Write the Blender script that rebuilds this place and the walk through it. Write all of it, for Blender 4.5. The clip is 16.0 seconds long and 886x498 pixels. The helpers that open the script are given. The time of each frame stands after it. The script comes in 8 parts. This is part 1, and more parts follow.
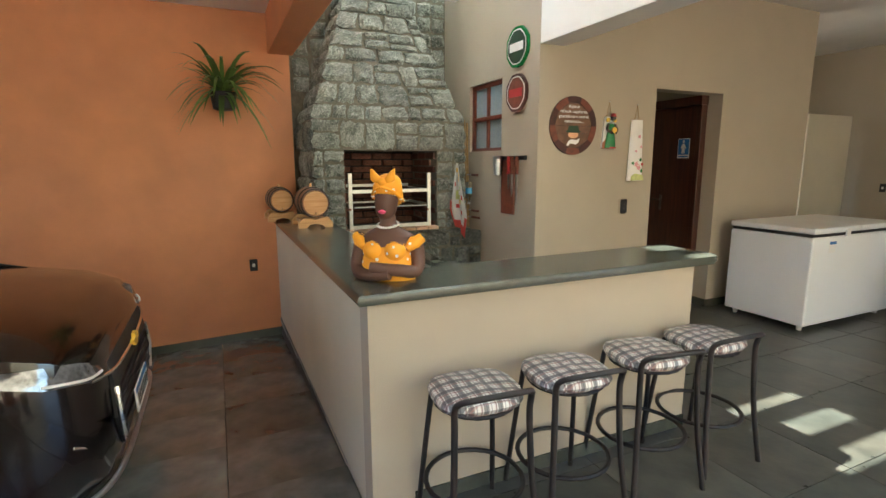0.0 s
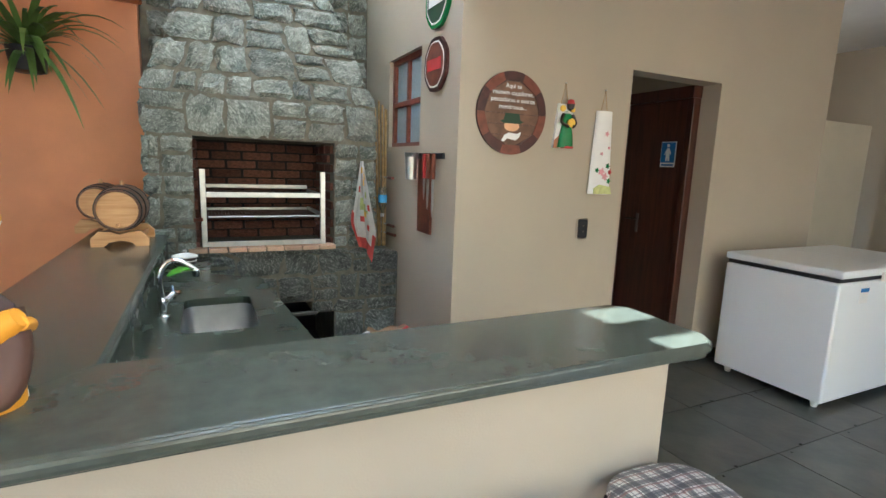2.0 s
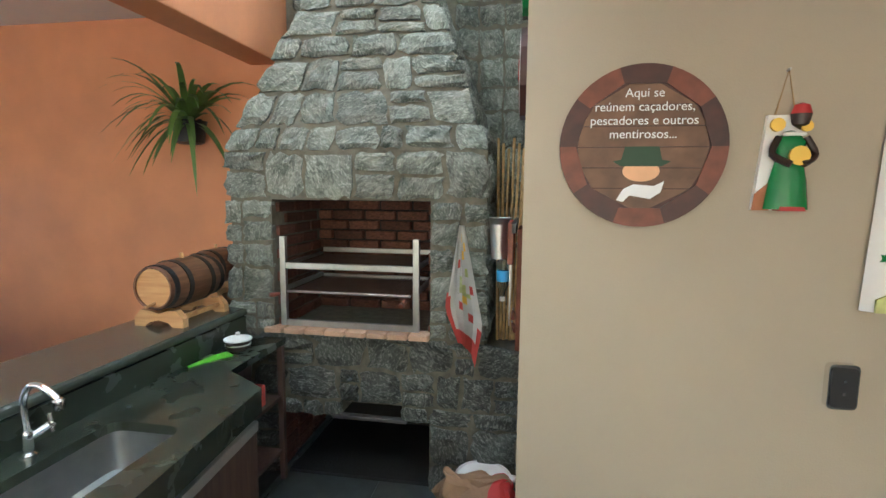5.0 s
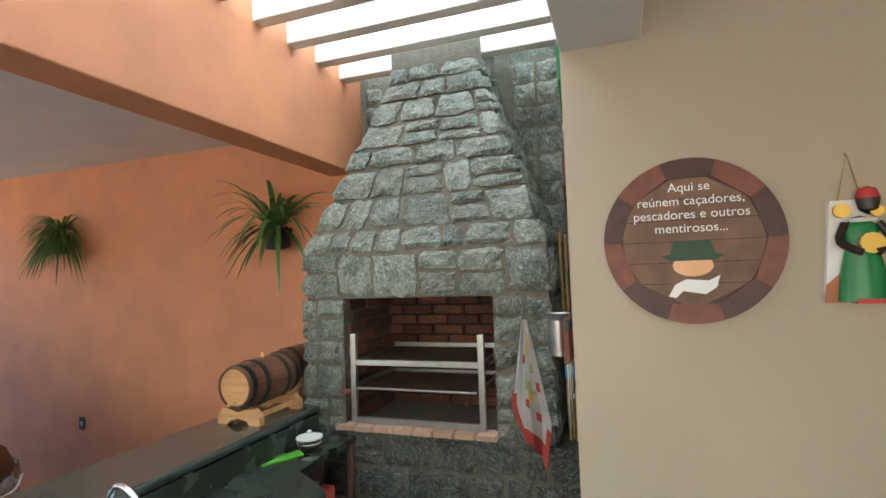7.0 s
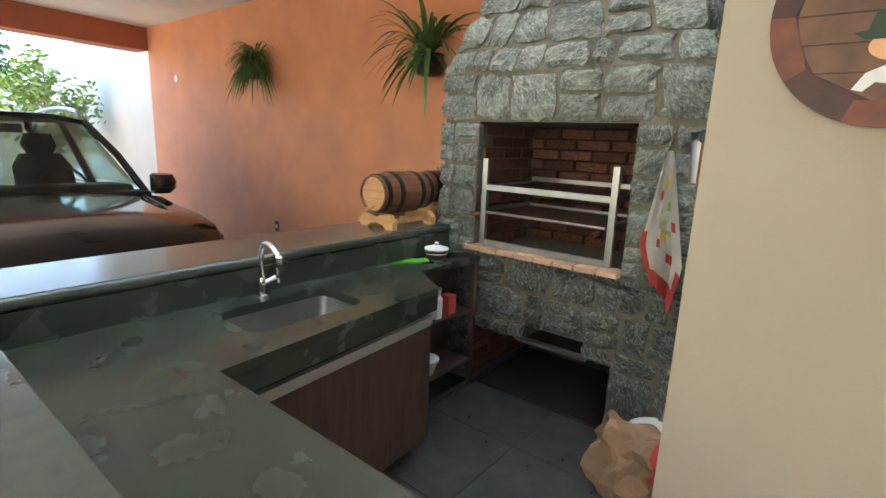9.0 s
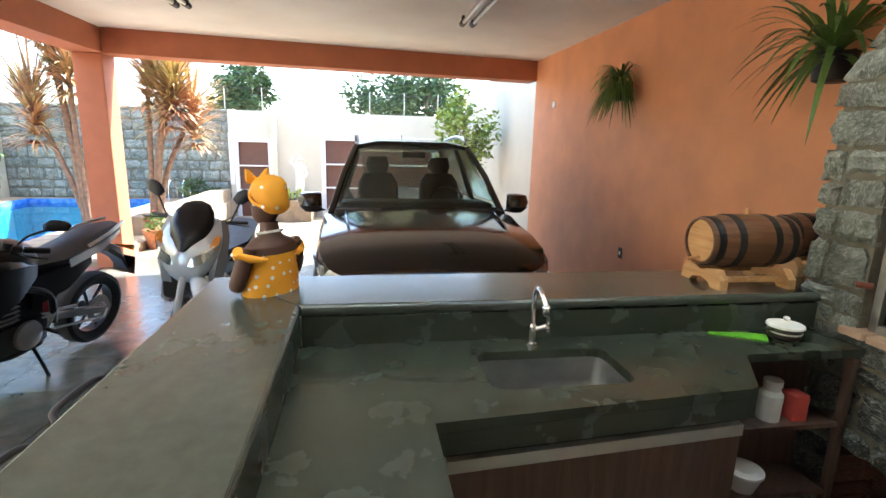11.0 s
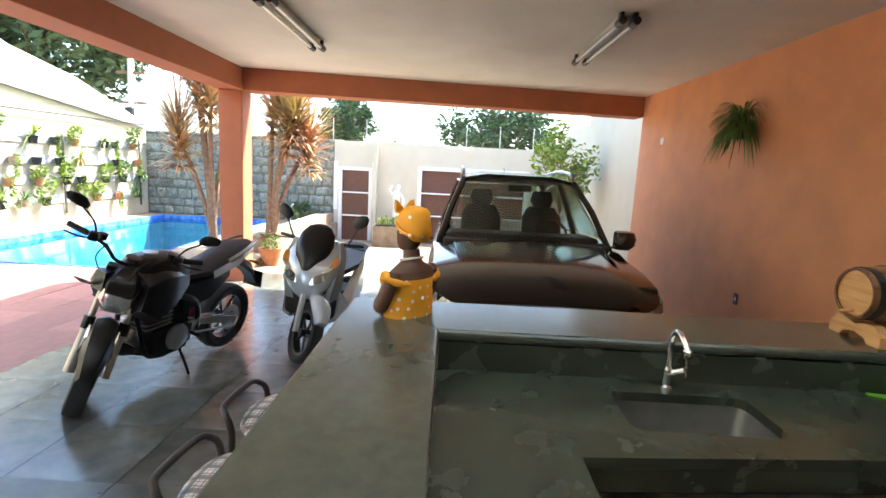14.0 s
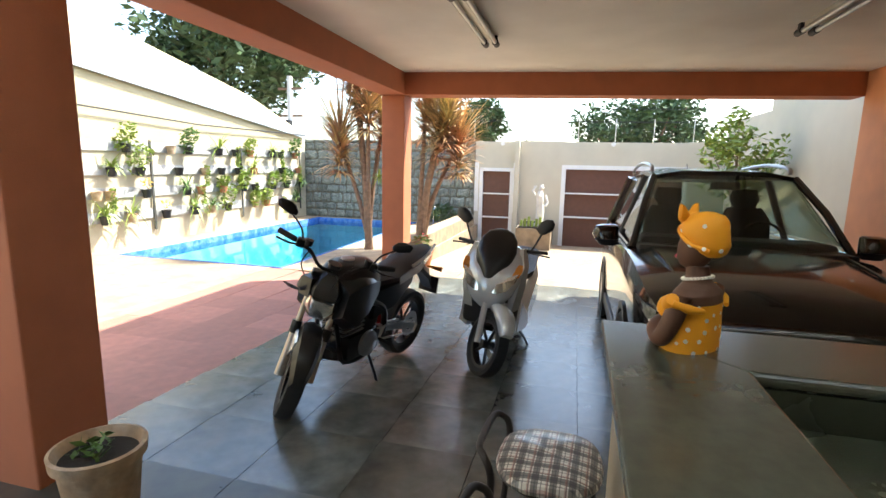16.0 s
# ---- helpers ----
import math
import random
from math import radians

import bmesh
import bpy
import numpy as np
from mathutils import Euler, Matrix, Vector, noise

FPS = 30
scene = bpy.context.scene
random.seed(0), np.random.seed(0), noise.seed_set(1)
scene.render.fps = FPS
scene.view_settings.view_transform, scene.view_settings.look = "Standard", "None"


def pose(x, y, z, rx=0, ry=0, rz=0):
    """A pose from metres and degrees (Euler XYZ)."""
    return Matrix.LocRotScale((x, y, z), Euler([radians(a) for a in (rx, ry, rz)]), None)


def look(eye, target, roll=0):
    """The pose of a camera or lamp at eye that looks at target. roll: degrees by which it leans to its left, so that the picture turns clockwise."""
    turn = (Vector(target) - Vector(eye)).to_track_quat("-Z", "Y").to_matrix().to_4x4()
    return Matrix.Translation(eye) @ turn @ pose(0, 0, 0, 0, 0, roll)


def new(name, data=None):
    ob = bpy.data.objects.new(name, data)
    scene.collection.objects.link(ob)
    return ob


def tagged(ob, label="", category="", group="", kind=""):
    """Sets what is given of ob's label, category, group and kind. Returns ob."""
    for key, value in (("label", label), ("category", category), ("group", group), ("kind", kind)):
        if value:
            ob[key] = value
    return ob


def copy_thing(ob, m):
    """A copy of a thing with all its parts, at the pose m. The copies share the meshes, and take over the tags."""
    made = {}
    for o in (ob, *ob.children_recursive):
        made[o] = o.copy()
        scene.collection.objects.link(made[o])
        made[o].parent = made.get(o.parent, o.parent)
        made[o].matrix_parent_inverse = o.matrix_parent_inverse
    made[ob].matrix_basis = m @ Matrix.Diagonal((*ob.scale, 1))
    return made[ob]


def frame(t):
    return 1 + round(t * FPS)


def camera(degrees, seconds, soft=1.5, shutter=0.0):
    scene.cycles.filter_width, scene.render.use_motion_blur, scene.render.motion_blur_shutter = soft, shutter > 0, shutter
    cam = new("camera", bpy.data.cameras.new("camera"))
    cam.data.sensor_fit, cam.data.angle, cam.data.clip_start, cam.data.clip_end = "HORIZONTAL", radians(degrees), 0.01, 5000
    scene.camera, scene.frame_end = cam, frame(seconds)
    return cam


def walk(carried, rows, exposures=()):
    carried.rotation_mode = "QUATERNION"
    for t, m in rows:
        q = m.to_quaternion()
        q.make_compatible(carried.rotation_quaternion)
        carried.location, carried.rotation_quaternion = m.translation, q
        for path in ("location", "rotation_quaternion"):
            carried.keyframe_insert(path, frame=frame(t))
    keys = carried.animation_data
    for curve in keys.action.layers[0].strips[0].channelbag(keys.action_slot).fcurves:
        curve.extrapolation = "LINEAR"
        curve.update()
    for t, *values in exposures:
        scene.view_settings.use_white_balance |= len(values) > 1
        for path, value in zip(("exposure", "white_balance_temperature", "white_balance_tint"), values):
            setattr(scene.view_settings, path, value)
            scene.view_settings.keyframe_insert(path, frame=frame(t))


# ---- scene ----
cam = camera(83.4, 16.0)
PATH = [
    (0, (-0.026, 0.013, 1.548), (0.788, 1.808, 1.205), -0.2),
    (0.5, (0.161, 0.233, 1.573), (0.9, 2.07, 1.29), 0.4),
    (1, (0.396, 0.484, 1.564), (1.167, 2.311, 1.304), 0.5),
    (1.5, (0.793, 0.71, 1.51), (1.652, 2.494, 1.228), 0.4),
    (2, (1.124, 0.914, 1.526), (1.975, 2.693, 1.197), 2.1),
    (2.5, (1.366, 1.141, 1.579), (2.035, 2.991, 1.218), 2.6),
    (3, (1.698, 1.305, 1.612), (2.292, 3.18, 1.247), 3.5),
    (3.5, (2.014, 1.408, 1.607), (2.461, 3.322, 1.237), 3.7),
    (4, (2.233, 1.591, 1.582), (2.555, 3.529, 1.208), 3.9),
    (4.5, (2.341, 1.776, 1.661), (2.427, 3.744, 1.313), 3.7),
    (5, (2.488, 1.93, 1.717), (2.153, 3.888, 1.484), 0.5),
    (5.2, (2.549, 1.975, 1.753), (2.065, 3.907, 1.577), 0.0),
    (7.3, (2.619, 1.925, 1.778), (1.945, 3.805, 1.888), -1.6),
    (7.5, (2.62, 1.93, 1.742), (1.944, 3.812, 1.779), -1.4),
    (8, (2.622, 1.946, 1.667), (1.968, 3.827, 1.484), -1.6),
    (8.5, (2.705, 2.008, 1.557), (1.897, 3.809, 1.23), 1.0),
    (9, (2.786, 2.082, 1.546), (1.567, 3.608, 1.118), 2.3),
    (9.5, (2.72, 2.235, 1.498), (1.267, 3.491, 0.94), 2.7),
    (10, (2.641, 2.369, 1.526), (0.966, 3.257, 0.889), 2.9),
    (10.2, (2.65, 2.426, 1.568), (0.873, 3.098, 0.943), 1.6),
    (12.3, (2.806, 2.561, 1.676), (0.841, 2.729, 1.344), 2.3),
    (12.5, (2.81, 2.536, 1.682), (0.844, 2.7, 1.355), 2.3),
    (13, (2.802, 2.468, 1.681), (0.831, 2.574, 1.363), 2.5),
    (13.5, (2.798, 2.395, 1.674), (0.823, 2.425, 1.36), 2.9),
    (14, (2.781, 2.305, 1.657), (0.806, 2.287, 1.342), 3.0),
    (14.5, (2.722, 2.217, 1.638), (0.751, 2.102, 1.322), 2.7),
    (15, (2.577, 2.11, 1.638), (0.623, 1.831, 1.318), 2.1),
    (15.5, (2.491, 1.978, 1.633), (0.564, 1.547, 1.313), 1.1),
    (16, (2.512, 1.73, 1.634), (0.605, 1.228, 1.303), 1.2),
]
walk(cam, [(t, look(eye, target, roll)) for t, eye, target, roll in PATH],
     exposures=[(0.0, 3.05, 6020, 5), (1.2, 3.05, 5720, 5), (2.5, 3.50, 4920, 5), (3.5, 3.60, 4820, 5), (4.0, 3.50, 5620, 5), (4.5, 3.85, 4720, 5), (5.0, 3.25, 5270, 5), (7.5, 3.15, 5320, 5), (8.0, 3.40, 5020, 5), (8.5, 3.75, 4770, 5),
                (9.0, 3.35, 5520, 5), (9.5, 3.60, 5320, 5), (10.0, 3.15, 5920, 5), (12.5, 3.10, 5920, 5), (14.5, 2.70, 6220, 5), (16.0, 2.25, 6520, 5)])

# ---- world and light ----
SUN_DIR = Vector((-0.42, 0.55, 1.0)).normalized()
SUN_EL = math.asin(SUN_DIR.z)
SUN_AZ = math.atan2(SUN_DIR.x, SUN_DIR.y)
world = bpy.data.worlds.new("sky")
scene.world = world
world.use_nodes = True
wn = world.node_tree
sky = wn.nodes.new("ShaderNodeTexSky")
sky.sky_type = "NISHITA"
sky.sun_disc = False
sky.sun_elevation, sky.sun_rotation = SUN_EL, SUN_AZ
sky.air_density, sky.dust_density = 1.0, 2.5
wn.links.new(sky.outputs[0], wn.nodes["Background"].inputs[0])
wn.nodes["Background"].inputs[1].default_value = 0.15
sun = bpy.data.lights.new("sun", "SUN")
sun.energy, sun.angle, sun.color = 4.0, radians(0.6), (1.0, 0.95, 0.86)
sun_ob = new("sun", sun)
sun_ob.matrix_world = look((0, 0, 30), Vector((0, 0, 30)) - SUN_DIR)

# ---- materials ----
def mat(name, rgb, rough=0.6, metal=0.0, var=0.12, scale=8.0, bump=0.0, bump_scale=60.0, spec=0.5,
        second=None, second_scale=2.0, second_amount=0.5, island=0.0, coat=0.0):
    """A surface with two scales of colour variation, fine relief and, for pieces, a shift from piece to piece."""
    m = bpy.data.materials.new(name)
    m.use_nodes = True
    nt = m.node_tree
    nd, lk = nt.nodes, nt.links
    b = nd["Principled BSDF"]
    b.inputs["Roughness"].default_value = rough
    b.inputs["Metallic"].default_value = metal
    b.inputs["Specular IOR Level"].default_value = spec
    b.inputs["Coat Weight"].default_value = coat
    tc = nd.new("ShaderNodeTexCoord")
    n1 = nd.new("ShaderNodeTexNoise")
    n1.inputs["Scale"].default_value = scale
    n1.inputs["Detail"].default_value = 6
    lk.new(tc.outputs["Object"], n1.inputs["Vector"])
    r1 = nd.new("ShaderNodeMapRange")
    r1.inputs[1].default_value, r1.inputs[2].default_value = 0.3, 0.7
    r1.inputs[3].default_value, r1.inputs[4].default_value = 1 - var, 1 + var
    lk.new(n1.outputs["Fac"], r1.inputs[0])
    base = nd.new("ShaderNodeRGB")
    base.outputs[0].default_value = (*rgb, 1)
    col = base.outputs[0]
    if second:
        n2 = nd.new("ShaderNodeTexNoise")
        n2.inputs["Scale"].default_value = second_scale
        n2.inputs["Detail"].default_value = 4
        lk.new(tc.outputs["Object"], n2.inputs["Vector"])
        r2 = nd.new("ShaderNodeMapRange")
        r2.inputs[1].default_value, r2.inputs[2].default_value = 0.42, 0.62
        r2.inputs[3].default_value, r2.inputs[4].default_value = 0.0, second_amount
        lk.new(n2.outputs["Fac"], r2.inputs[0])
        mx = nd.new("ShaderNodeMixRGB")
        lk.new(r2.outputs[0], mx.inputs[0])
        lk.new(col, mx.inputs[1])
        mx.inputs[2].default_value = (*second, 1)
        col = mx.outputs[0]
    mul = nd.new("ShaderNodeVectorMath")
    mul.operation = "SCALE"
    lk.new(col, mul.inputs[0])
    lk.new(r1.outputs[0], mul.inputs[3])
    col = mul.outputs[0]
    if island:
        oi = nd.new("ShaderNodeObjectInfo")
        gi = nd.new("ShaderNodeNewGeometry")
        ad = nd.new("ShaderNodeMath")
        ad.operation = "ADD"
        lk.new(oi.outputs["Random"], ad.inputs[0])
        lk.new(gi.outputs["Random Per Island"], ad.inputs[1])
        fr = nd.new("ShaderNodeMath")
        fr.operation = "FRACT"
        lk.new(ad.outputs[0], fr.inputs[0])
        r3 = nd.new("ShaderNodeMapRange")
        r3.inputs[3].default_value, r3.inputs[4].default_value = 1 - island, 1 + island
        lk.new(fr.outputs[0], r3.inputs[0])
        m3 = nd.new("ShaderNodeVectorMath")
        m3.operation = "SCALE"
        lk.new(col, m3.inputs[0])
        lk.new(r3.outputs[0], m3.inputs[3])
        col = m3.outputs[0]
    lk.new(col, b.inputs["Base Color"])
    if bump:
        n4 = nd.new("ShaderNodeTexNoise")
        n4.inputs["Scale"].default_value = bump_scale
        n4.inputs["Detail"].default_value = 5
        lk.new(tc.outputs["Object"], n4.inputs["Vector"])
        bp = nd.new("ShaderNodeBump")
        bp.inputs["Strength"].default_value = min(1.0, bump)
        bp.inputs["Distance"].default_value = 0.01
        lk.new(n4.outputs["Fac"], bp.inputs["Height"])
        lk.new(bp.outputs[0], b.inputs["Normal"])
        rr = nd.new("ShaderNodeMapRange")
        rr.inputs[3].default_value, rr.inputs[4].default_value = max(0.02, rough - 0.08), min(1, rough + 0.08)
        lk.new(n1.outputs["Fac"], rr.inputs[0])
        lk.new(rr.outputs[0], b.inputs["Roughness"])
    return m


def wood(name, dark, light, axis=0, scale=6.0, rough=0.45, stretch=12.0, coat=0.0):
    """Wood with grain along one axis of the object."""
    m = bpy.data.materials.new(name)
    m.use_nodes = True
    nd, lk = m.node_tree.nodes, m.node_tree.links
    b = nd["Principled BSDF"]
    b.inputs["Roughness"].default_value = rough
    b.inputs["Coat Weight"].default_value = coat
    tc = nd.new("ShaderNodeTexCoord")
    mp = nd.new("ShaderNodeMapping")
    s = [scale * stretch] * 3
    s[axis] = scale
    mp.inputs["Scale"].default_value = s
    lk.new(tc.outputs["Object"], mp.inputs[0])
    n = nd.new("ShaderNodeTexNoise")
    n.inputs["Scale"].default_value = 1.0
    n.inputs["Detail"].default_value = 7
    n.inputs["Distortion"].default_value = 0.6
    lk.new(mp.outputs[0], n.inputs["Vector"])
    rp = nd.new("ShaderNodeValToRGB")
    rp.color_ramp.elements[0].position, rp.color_ramp.elements[1].position = 0.3, 0.7
    rp.color_ramp.elements[0].color = (*dark, 1)
    rp.color_ramp.elements[1].color = (*light, 1)
    lk.new(n.outputs["Fac"], rp.inputs[0])
    lk.new(rp.outputs[0], b.inputs["Base Color"])
    bp = nd.new("ShaderNodeBump")
    bp.inputs["Strength"].default_value = 0.25
    bp.inputs["Distance"].default_value = 0.003
    lk.new(n.outputs["Fac"], bp.inputs["Height"])
    lk.new(bp.outputs[0], b.inputs["Normal"])
    return m


def glass_mat(name, rgb=(0.9, 0.95, 0.93), rough=0.02):
    m = bpy.data.materials.new(name)
    m.use_nodes = True
    b = m.node_tree.nodes["Principled BSDF"]
    b.inputs["Base Color"].default_value = (*rgb, 1)
    b.inputs["Transmission Weight"].default_value = 1.0
    b.inputs["Roughness"].default_value = rough
    b.inputs["IOR"].default_value = 1.45
    return m


M_ORANGE = mat("orange_paint", (0.68, 0.29, 0.13), 0.68, var=0.08, scale=3, bump=0.18, bump_scale=120, second=(0.61, 0.265, 0.13), second_scale=1.4, second_amount=0.6)
M_BROWNPAINT = mat("terracotta_paint", (0.42, 0.14, 0.065), 0.7, var=0.08, scale=4, bump=0.15, bump_scale=120)
M_BEIGE = mat("beige_paint", (0.445, 0.38, 0.28), 0.7, var=0.03, scale=2.5, bump=0.1, bump_scale=160, second=(0.41, 0.352, 0.268), second_scale=0.7)
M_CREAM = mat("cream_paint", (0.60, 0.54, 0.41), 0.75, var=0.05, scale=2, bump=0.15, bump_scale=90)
M_WHITE = mat("white_paint", (0.78, 0.76, 0.71), 0.7, var=0.05, scale=2, bump=0.12, bump_scale=120, second=(0.66, 0.60, 0.52), second_scale=0.6, second_amount=0.35)
M_SLATE = mat("polished_slate", (0.066, 0.073, 0.056), 0.22, var=0.12, scale=22, bump=0.02, bump_scale=60, spec=0.7, second=(0.085, 0.092, 0.074), second_scale=3, second_amount=0.25)
M_SLATEWORK = mat("oiled_slate", (0.0441, 0.052, 0.0363), 0.26, var=0.01, scale=6, bump=0.02, bump_scale=60, spec=0.6)
# one slate in lit and shaded tones: lighter in the garage, darkened indoors
M_TILESHADE = mat("shaded_slate_tile", (0.062, 0.067, 0.060), 0.3, var=0.35, scale=4, bump=0.13, bump_scale=14, spec=0.6, second=(0.075, 0.068, 0.055), second_scale=1.6, island=0.18)
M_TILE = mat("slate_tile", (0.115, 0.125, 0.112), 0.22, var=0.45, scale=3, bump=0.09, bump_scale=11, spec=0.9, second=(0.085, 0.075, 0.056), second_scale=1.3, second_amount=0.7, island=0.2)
M_TILEIN = mat("shaded_indoor_slate_tile", (0.066, 0.072, 0.058), 0.3, var=0.4, scale=3, bump=0.1, bump_scale=12, spec=0.6, second=(0.085, 0.076, 0.056), second_scale=1.3, second_amount=0.6, island=0.18)
M_GROUT = mat("dark_grout", (0.05, 0.05, 0.044), 0.8, bump=0.3)


def stone_mat(name, dark, mid, light, fleck):
    """Split schist: dark and grey-green beds with pale mineral streaks."""
    m = bpy.data.materials.new(name)
    m.use_nodes = True
    nd, lk = m.node_tree.nodes, m.node_tree.links
    b = nd["Principled BSDF"]
    b.inputs["Roughness"].default_value = 0.62
    g = nd.new("ShaderNodeNewGeometry")
    oi = nd.new("ShaderNodeObjectInfo")
    off = nd.new("ShaderNodeVectorMath")
    off.operation = "MULTIPLY_ADD"
    lk.new(oi.outputs["Random"], off.inputs[0])
    off.inputs[1].default_value = (7.0, 5.0, 3.0)
    lk.new(g.outputs["Position"], off.inputs[2])
    turn = nd.new("ShaderNodeVectorRotate")
    turn.rotation_type = "AXIS_ANGLE"
    turn.inputs["Axis"].default_value = (0.2, 1.0, 0.1)
    ang = nd.new("ShaderNodeMath")
    ang.operation = "MULTIPLY"
    ang.inputs[1].default_value = 9.0
    lk.new(oi.outputs["Random"], ang.inputs[0])
    lk.new(ang.outputs[0], turn.inputs["Angle"])
    lk.new(off.outputs[0], turn.inputs["Vector"])
    st = nd.new("ShaderNodeMapping")
    st.inputs["Scale"].default_value = (1.0, 1.6, 2.3)
    lk.new(turn.outputs[0], st.inputs[0])
    n1 = nd.new("ShaderNodeTexNoise")
    n1.inputs["Scale"].default_value, n1.inputs["Detail"].default_value = 7.0, 6
    lk.new(off.outputs[0], n1.inputs["Vector"])
    n2 = nd.new("ShaderNodeTexNoise")
    n2.inputs["Scale"].default_value, n2.inputs["Detail"].default_value = 30.0, 8
    n2.inputs["Roughness"].default_value, n2.inputs["Distortion"].default_value = 0.68, 1.2
    lk.new(st.outputs[0], n2.inputs["Vector"])
    r1 = nd.new("ShaderNodeValToRGB")
    r1.color_ramp.elements[0].position, r1.color_ramp.elements[1].position = 0.36, 0.64
    r1.color_ramp.elements[0].color, r1.color_ramp.elements[1].color = (*dark, 1), (*mid, 1)
    lk.new(n1.outputs["Fac"], r1.inputs[0])
    r2 = nd.new("ShaderNodeMapRange")
    r2.inputs[1].default_value, r2.inputs[2].default_value = 0.50, 0.66
    r2.inputs[3].default_value, r2.inputs[4].default_value = 0.0, fleck
    lk.new(n2.outputs["Fac"], r2.inputs[0])
    mx = nd.new("ShaderNodeMixRGB")
    lk.new(r2.outputs[0], mx.inputs[0])
    lk.new(r1.outputs[0], mx.inputs[1])
    mx.inputs[2].default_value = (*light, 1)
    lo = nd.new("ShaderNodeMapRange")
    lo.inputs[1].default_value, lo.inputs[2].default_value = 0.34, 0.48
    lo.inputs[3].default_value, lo.inputs[4].default_value = 0.5, 1.0
    lk.new(n2.outputs["Fac"], lo.inputs[0])
    ri = nd.new("ShaderNodeMapRange")
    ri.inputs[3].default_value, ri.inputs[4].default_value = 0.8, 1.2
    lk.new(oi.outputs["Random"], ri.inputs[0])
    pm = nd.new("ShaderNodeMath")
    pm.operation = "MULTIPLY"
    lk.new(lo.outputs[0], pm.inputs[0])
    lk.new(ri.outputs[0], pm.inputs[1])
    sc = nd.new("ShaderNodeVectorMath")
    sc.operation = "SCALE"
    lk.new(mx.outputs[0], sc.inputs[0])
    lk.new(pm.outputs[0], sc.inputs[3])
    lk.new(sc.outputs[0], b.inputs["Base Color"])
    bp = nd.new("ShaderNodeBump")
    bp.inputs["Strength"].default_value, bp.inputs["Distance"].default_value = 0.9, 0.012
    lk.new(n2.outputs["Fac"], bp.inputs["Height"])
    lk.new(bp.outputs[0], b.inputs["Normal"])
    return m


M_STONE = stone_mat("grey_green_schist", (0.115, 0.13, 0.105), (0.26, 0.275, 0.23), (0.52, 0.53, 0.46), 0.75)
# darker stone for the lower courses, with part of their shade in the colour
M_STONEDARK = stone_mat("dark_shaded_schist", (0.055, 0.06, 0.05), (0.11, 0.118, 0.098), (0.46, 0.47, 0.41), 0.6)
M_MORTAR = mat("stone_mortar", (0.165, 0.15, 0.112), 0.9, var=0.25, scale=20, bump=0.6)
# soot in the firebox; painted shade in the recess below it
M_DARK = mat("dark_soot_and_shade", (0.02, 0.018, 0.016), 0.85, bump=0.3)
M_DARKWOOD = wood("dark_red_wood", (0.035, 0.010, 0.006), (0.085, 0.026, 0.015), axis=2, scale=2.5, rough=0.35, coat=0.2)
M_RED = mat("red_tile", (0.36, 0.15, 0.11), 0.6, var=0.15, scale=5, bump=0.25, island=0.15)
M_PAVE = mat("pale_paving", (0.27, 0.205, 0.135), 0.8, var=0.25, scale=5, bump=0.4, island=0.15)
M_LAWN = mat("earth", (0.16, 0.12, 0.08), 0.9, bump=0.4)
M_BLACK = mat("black_plastic", (0.018, 0.018, 0.019), 0.45, bump=0.05)
M_APPL = mat("white_enamel", (0.80, 0.81, 0.80), 0.28, var=0.015, scale=2)


# ---- mesh helpers ----
def add_box(bm, lo, hi, bevel=0.0, seg=2):
    """Adds a box, its edges rounded by bevel."""
    g = bmesh.ops.create_cube(bm, size=1.0)
    vs = g["verts"]
    c = [(a + b) / 2 for a, b in zip(lo, hi)]
    s = [abs(b - a) for a, b in zip(lo, hi)]
    for v in vs:
        v.co = Vector((v.co.x * s[0] + c[0], v.co.y * s[1] + c[1], v.co.z * s[2] + c[2]))
    if bevel:
        es = list({e for v in vs for e in v.link_edges})
        bmesh.ops.bevel(bm, geom=es, offset=bevel, segments=seg, affect="EDGES", profile=0.5)


def box(lo, hi, bevel=0.0, seg=2):
    bm = bmesh.new()
    add_box(bm, lo, hi, bevel, seg)
    return bm


def boxes(*items):
    bm = bmesh.new()
    for it in items:
        add_box(bm, *it)
    return bm


def tube(pts, radius, sides=10, closed=False, taper=None, bm=None, cap=True):
    """A round bar along a line of points; taper gives a radius for each point."""
    bm = bm or bmesh.new()
    pts = [Vector(p) for p in pts]
    n = len(pts)
    rings = []
    prev = None
    for i, p in enumerate(pts):
        if closed:
            d = pts[(i + 1) % n] - pts[i - 1]
        else:
            d = pts[min(i + 1, n - 1)] - pts[max(i - 1, 0)]
        d = d.normalized()
        if prev is None:
            u = d.orthogonal().normalized()
        else:
            u = (prev - d * prev.dot(d))
            u = u.normalized() if u.length > 1e-5 else d.orthogonal().normalized()
        prev = u
        w = d.cross(u)
        r = taper[i] if taper else radius
        rings.append([bm.verts.new(p + (u * math.cos(a) + w * math.sin(a)) * r)
                      for a in (2 * math.pi * k / sides for k in range(sides))])
    m = n if closed else n - 1
    for i in range(m):
        a, b = rings[i], rings[(i + 1) % n]
        off = 0
        if closed and i == n - 1:
            off = min(range(sides), key=lambda k: (b[k].co - a[0].co).length)
        for k in range(sides):
            bm.faces.new((a[k], a[(k + 1) % sides], b[(k + 1 + off) % sides], b[(k + off) % sides]))
    if cap and not closed:
        bm.faces.new(rings[0][::-1])
        bm.faces.new(rings[-1])
    return bm


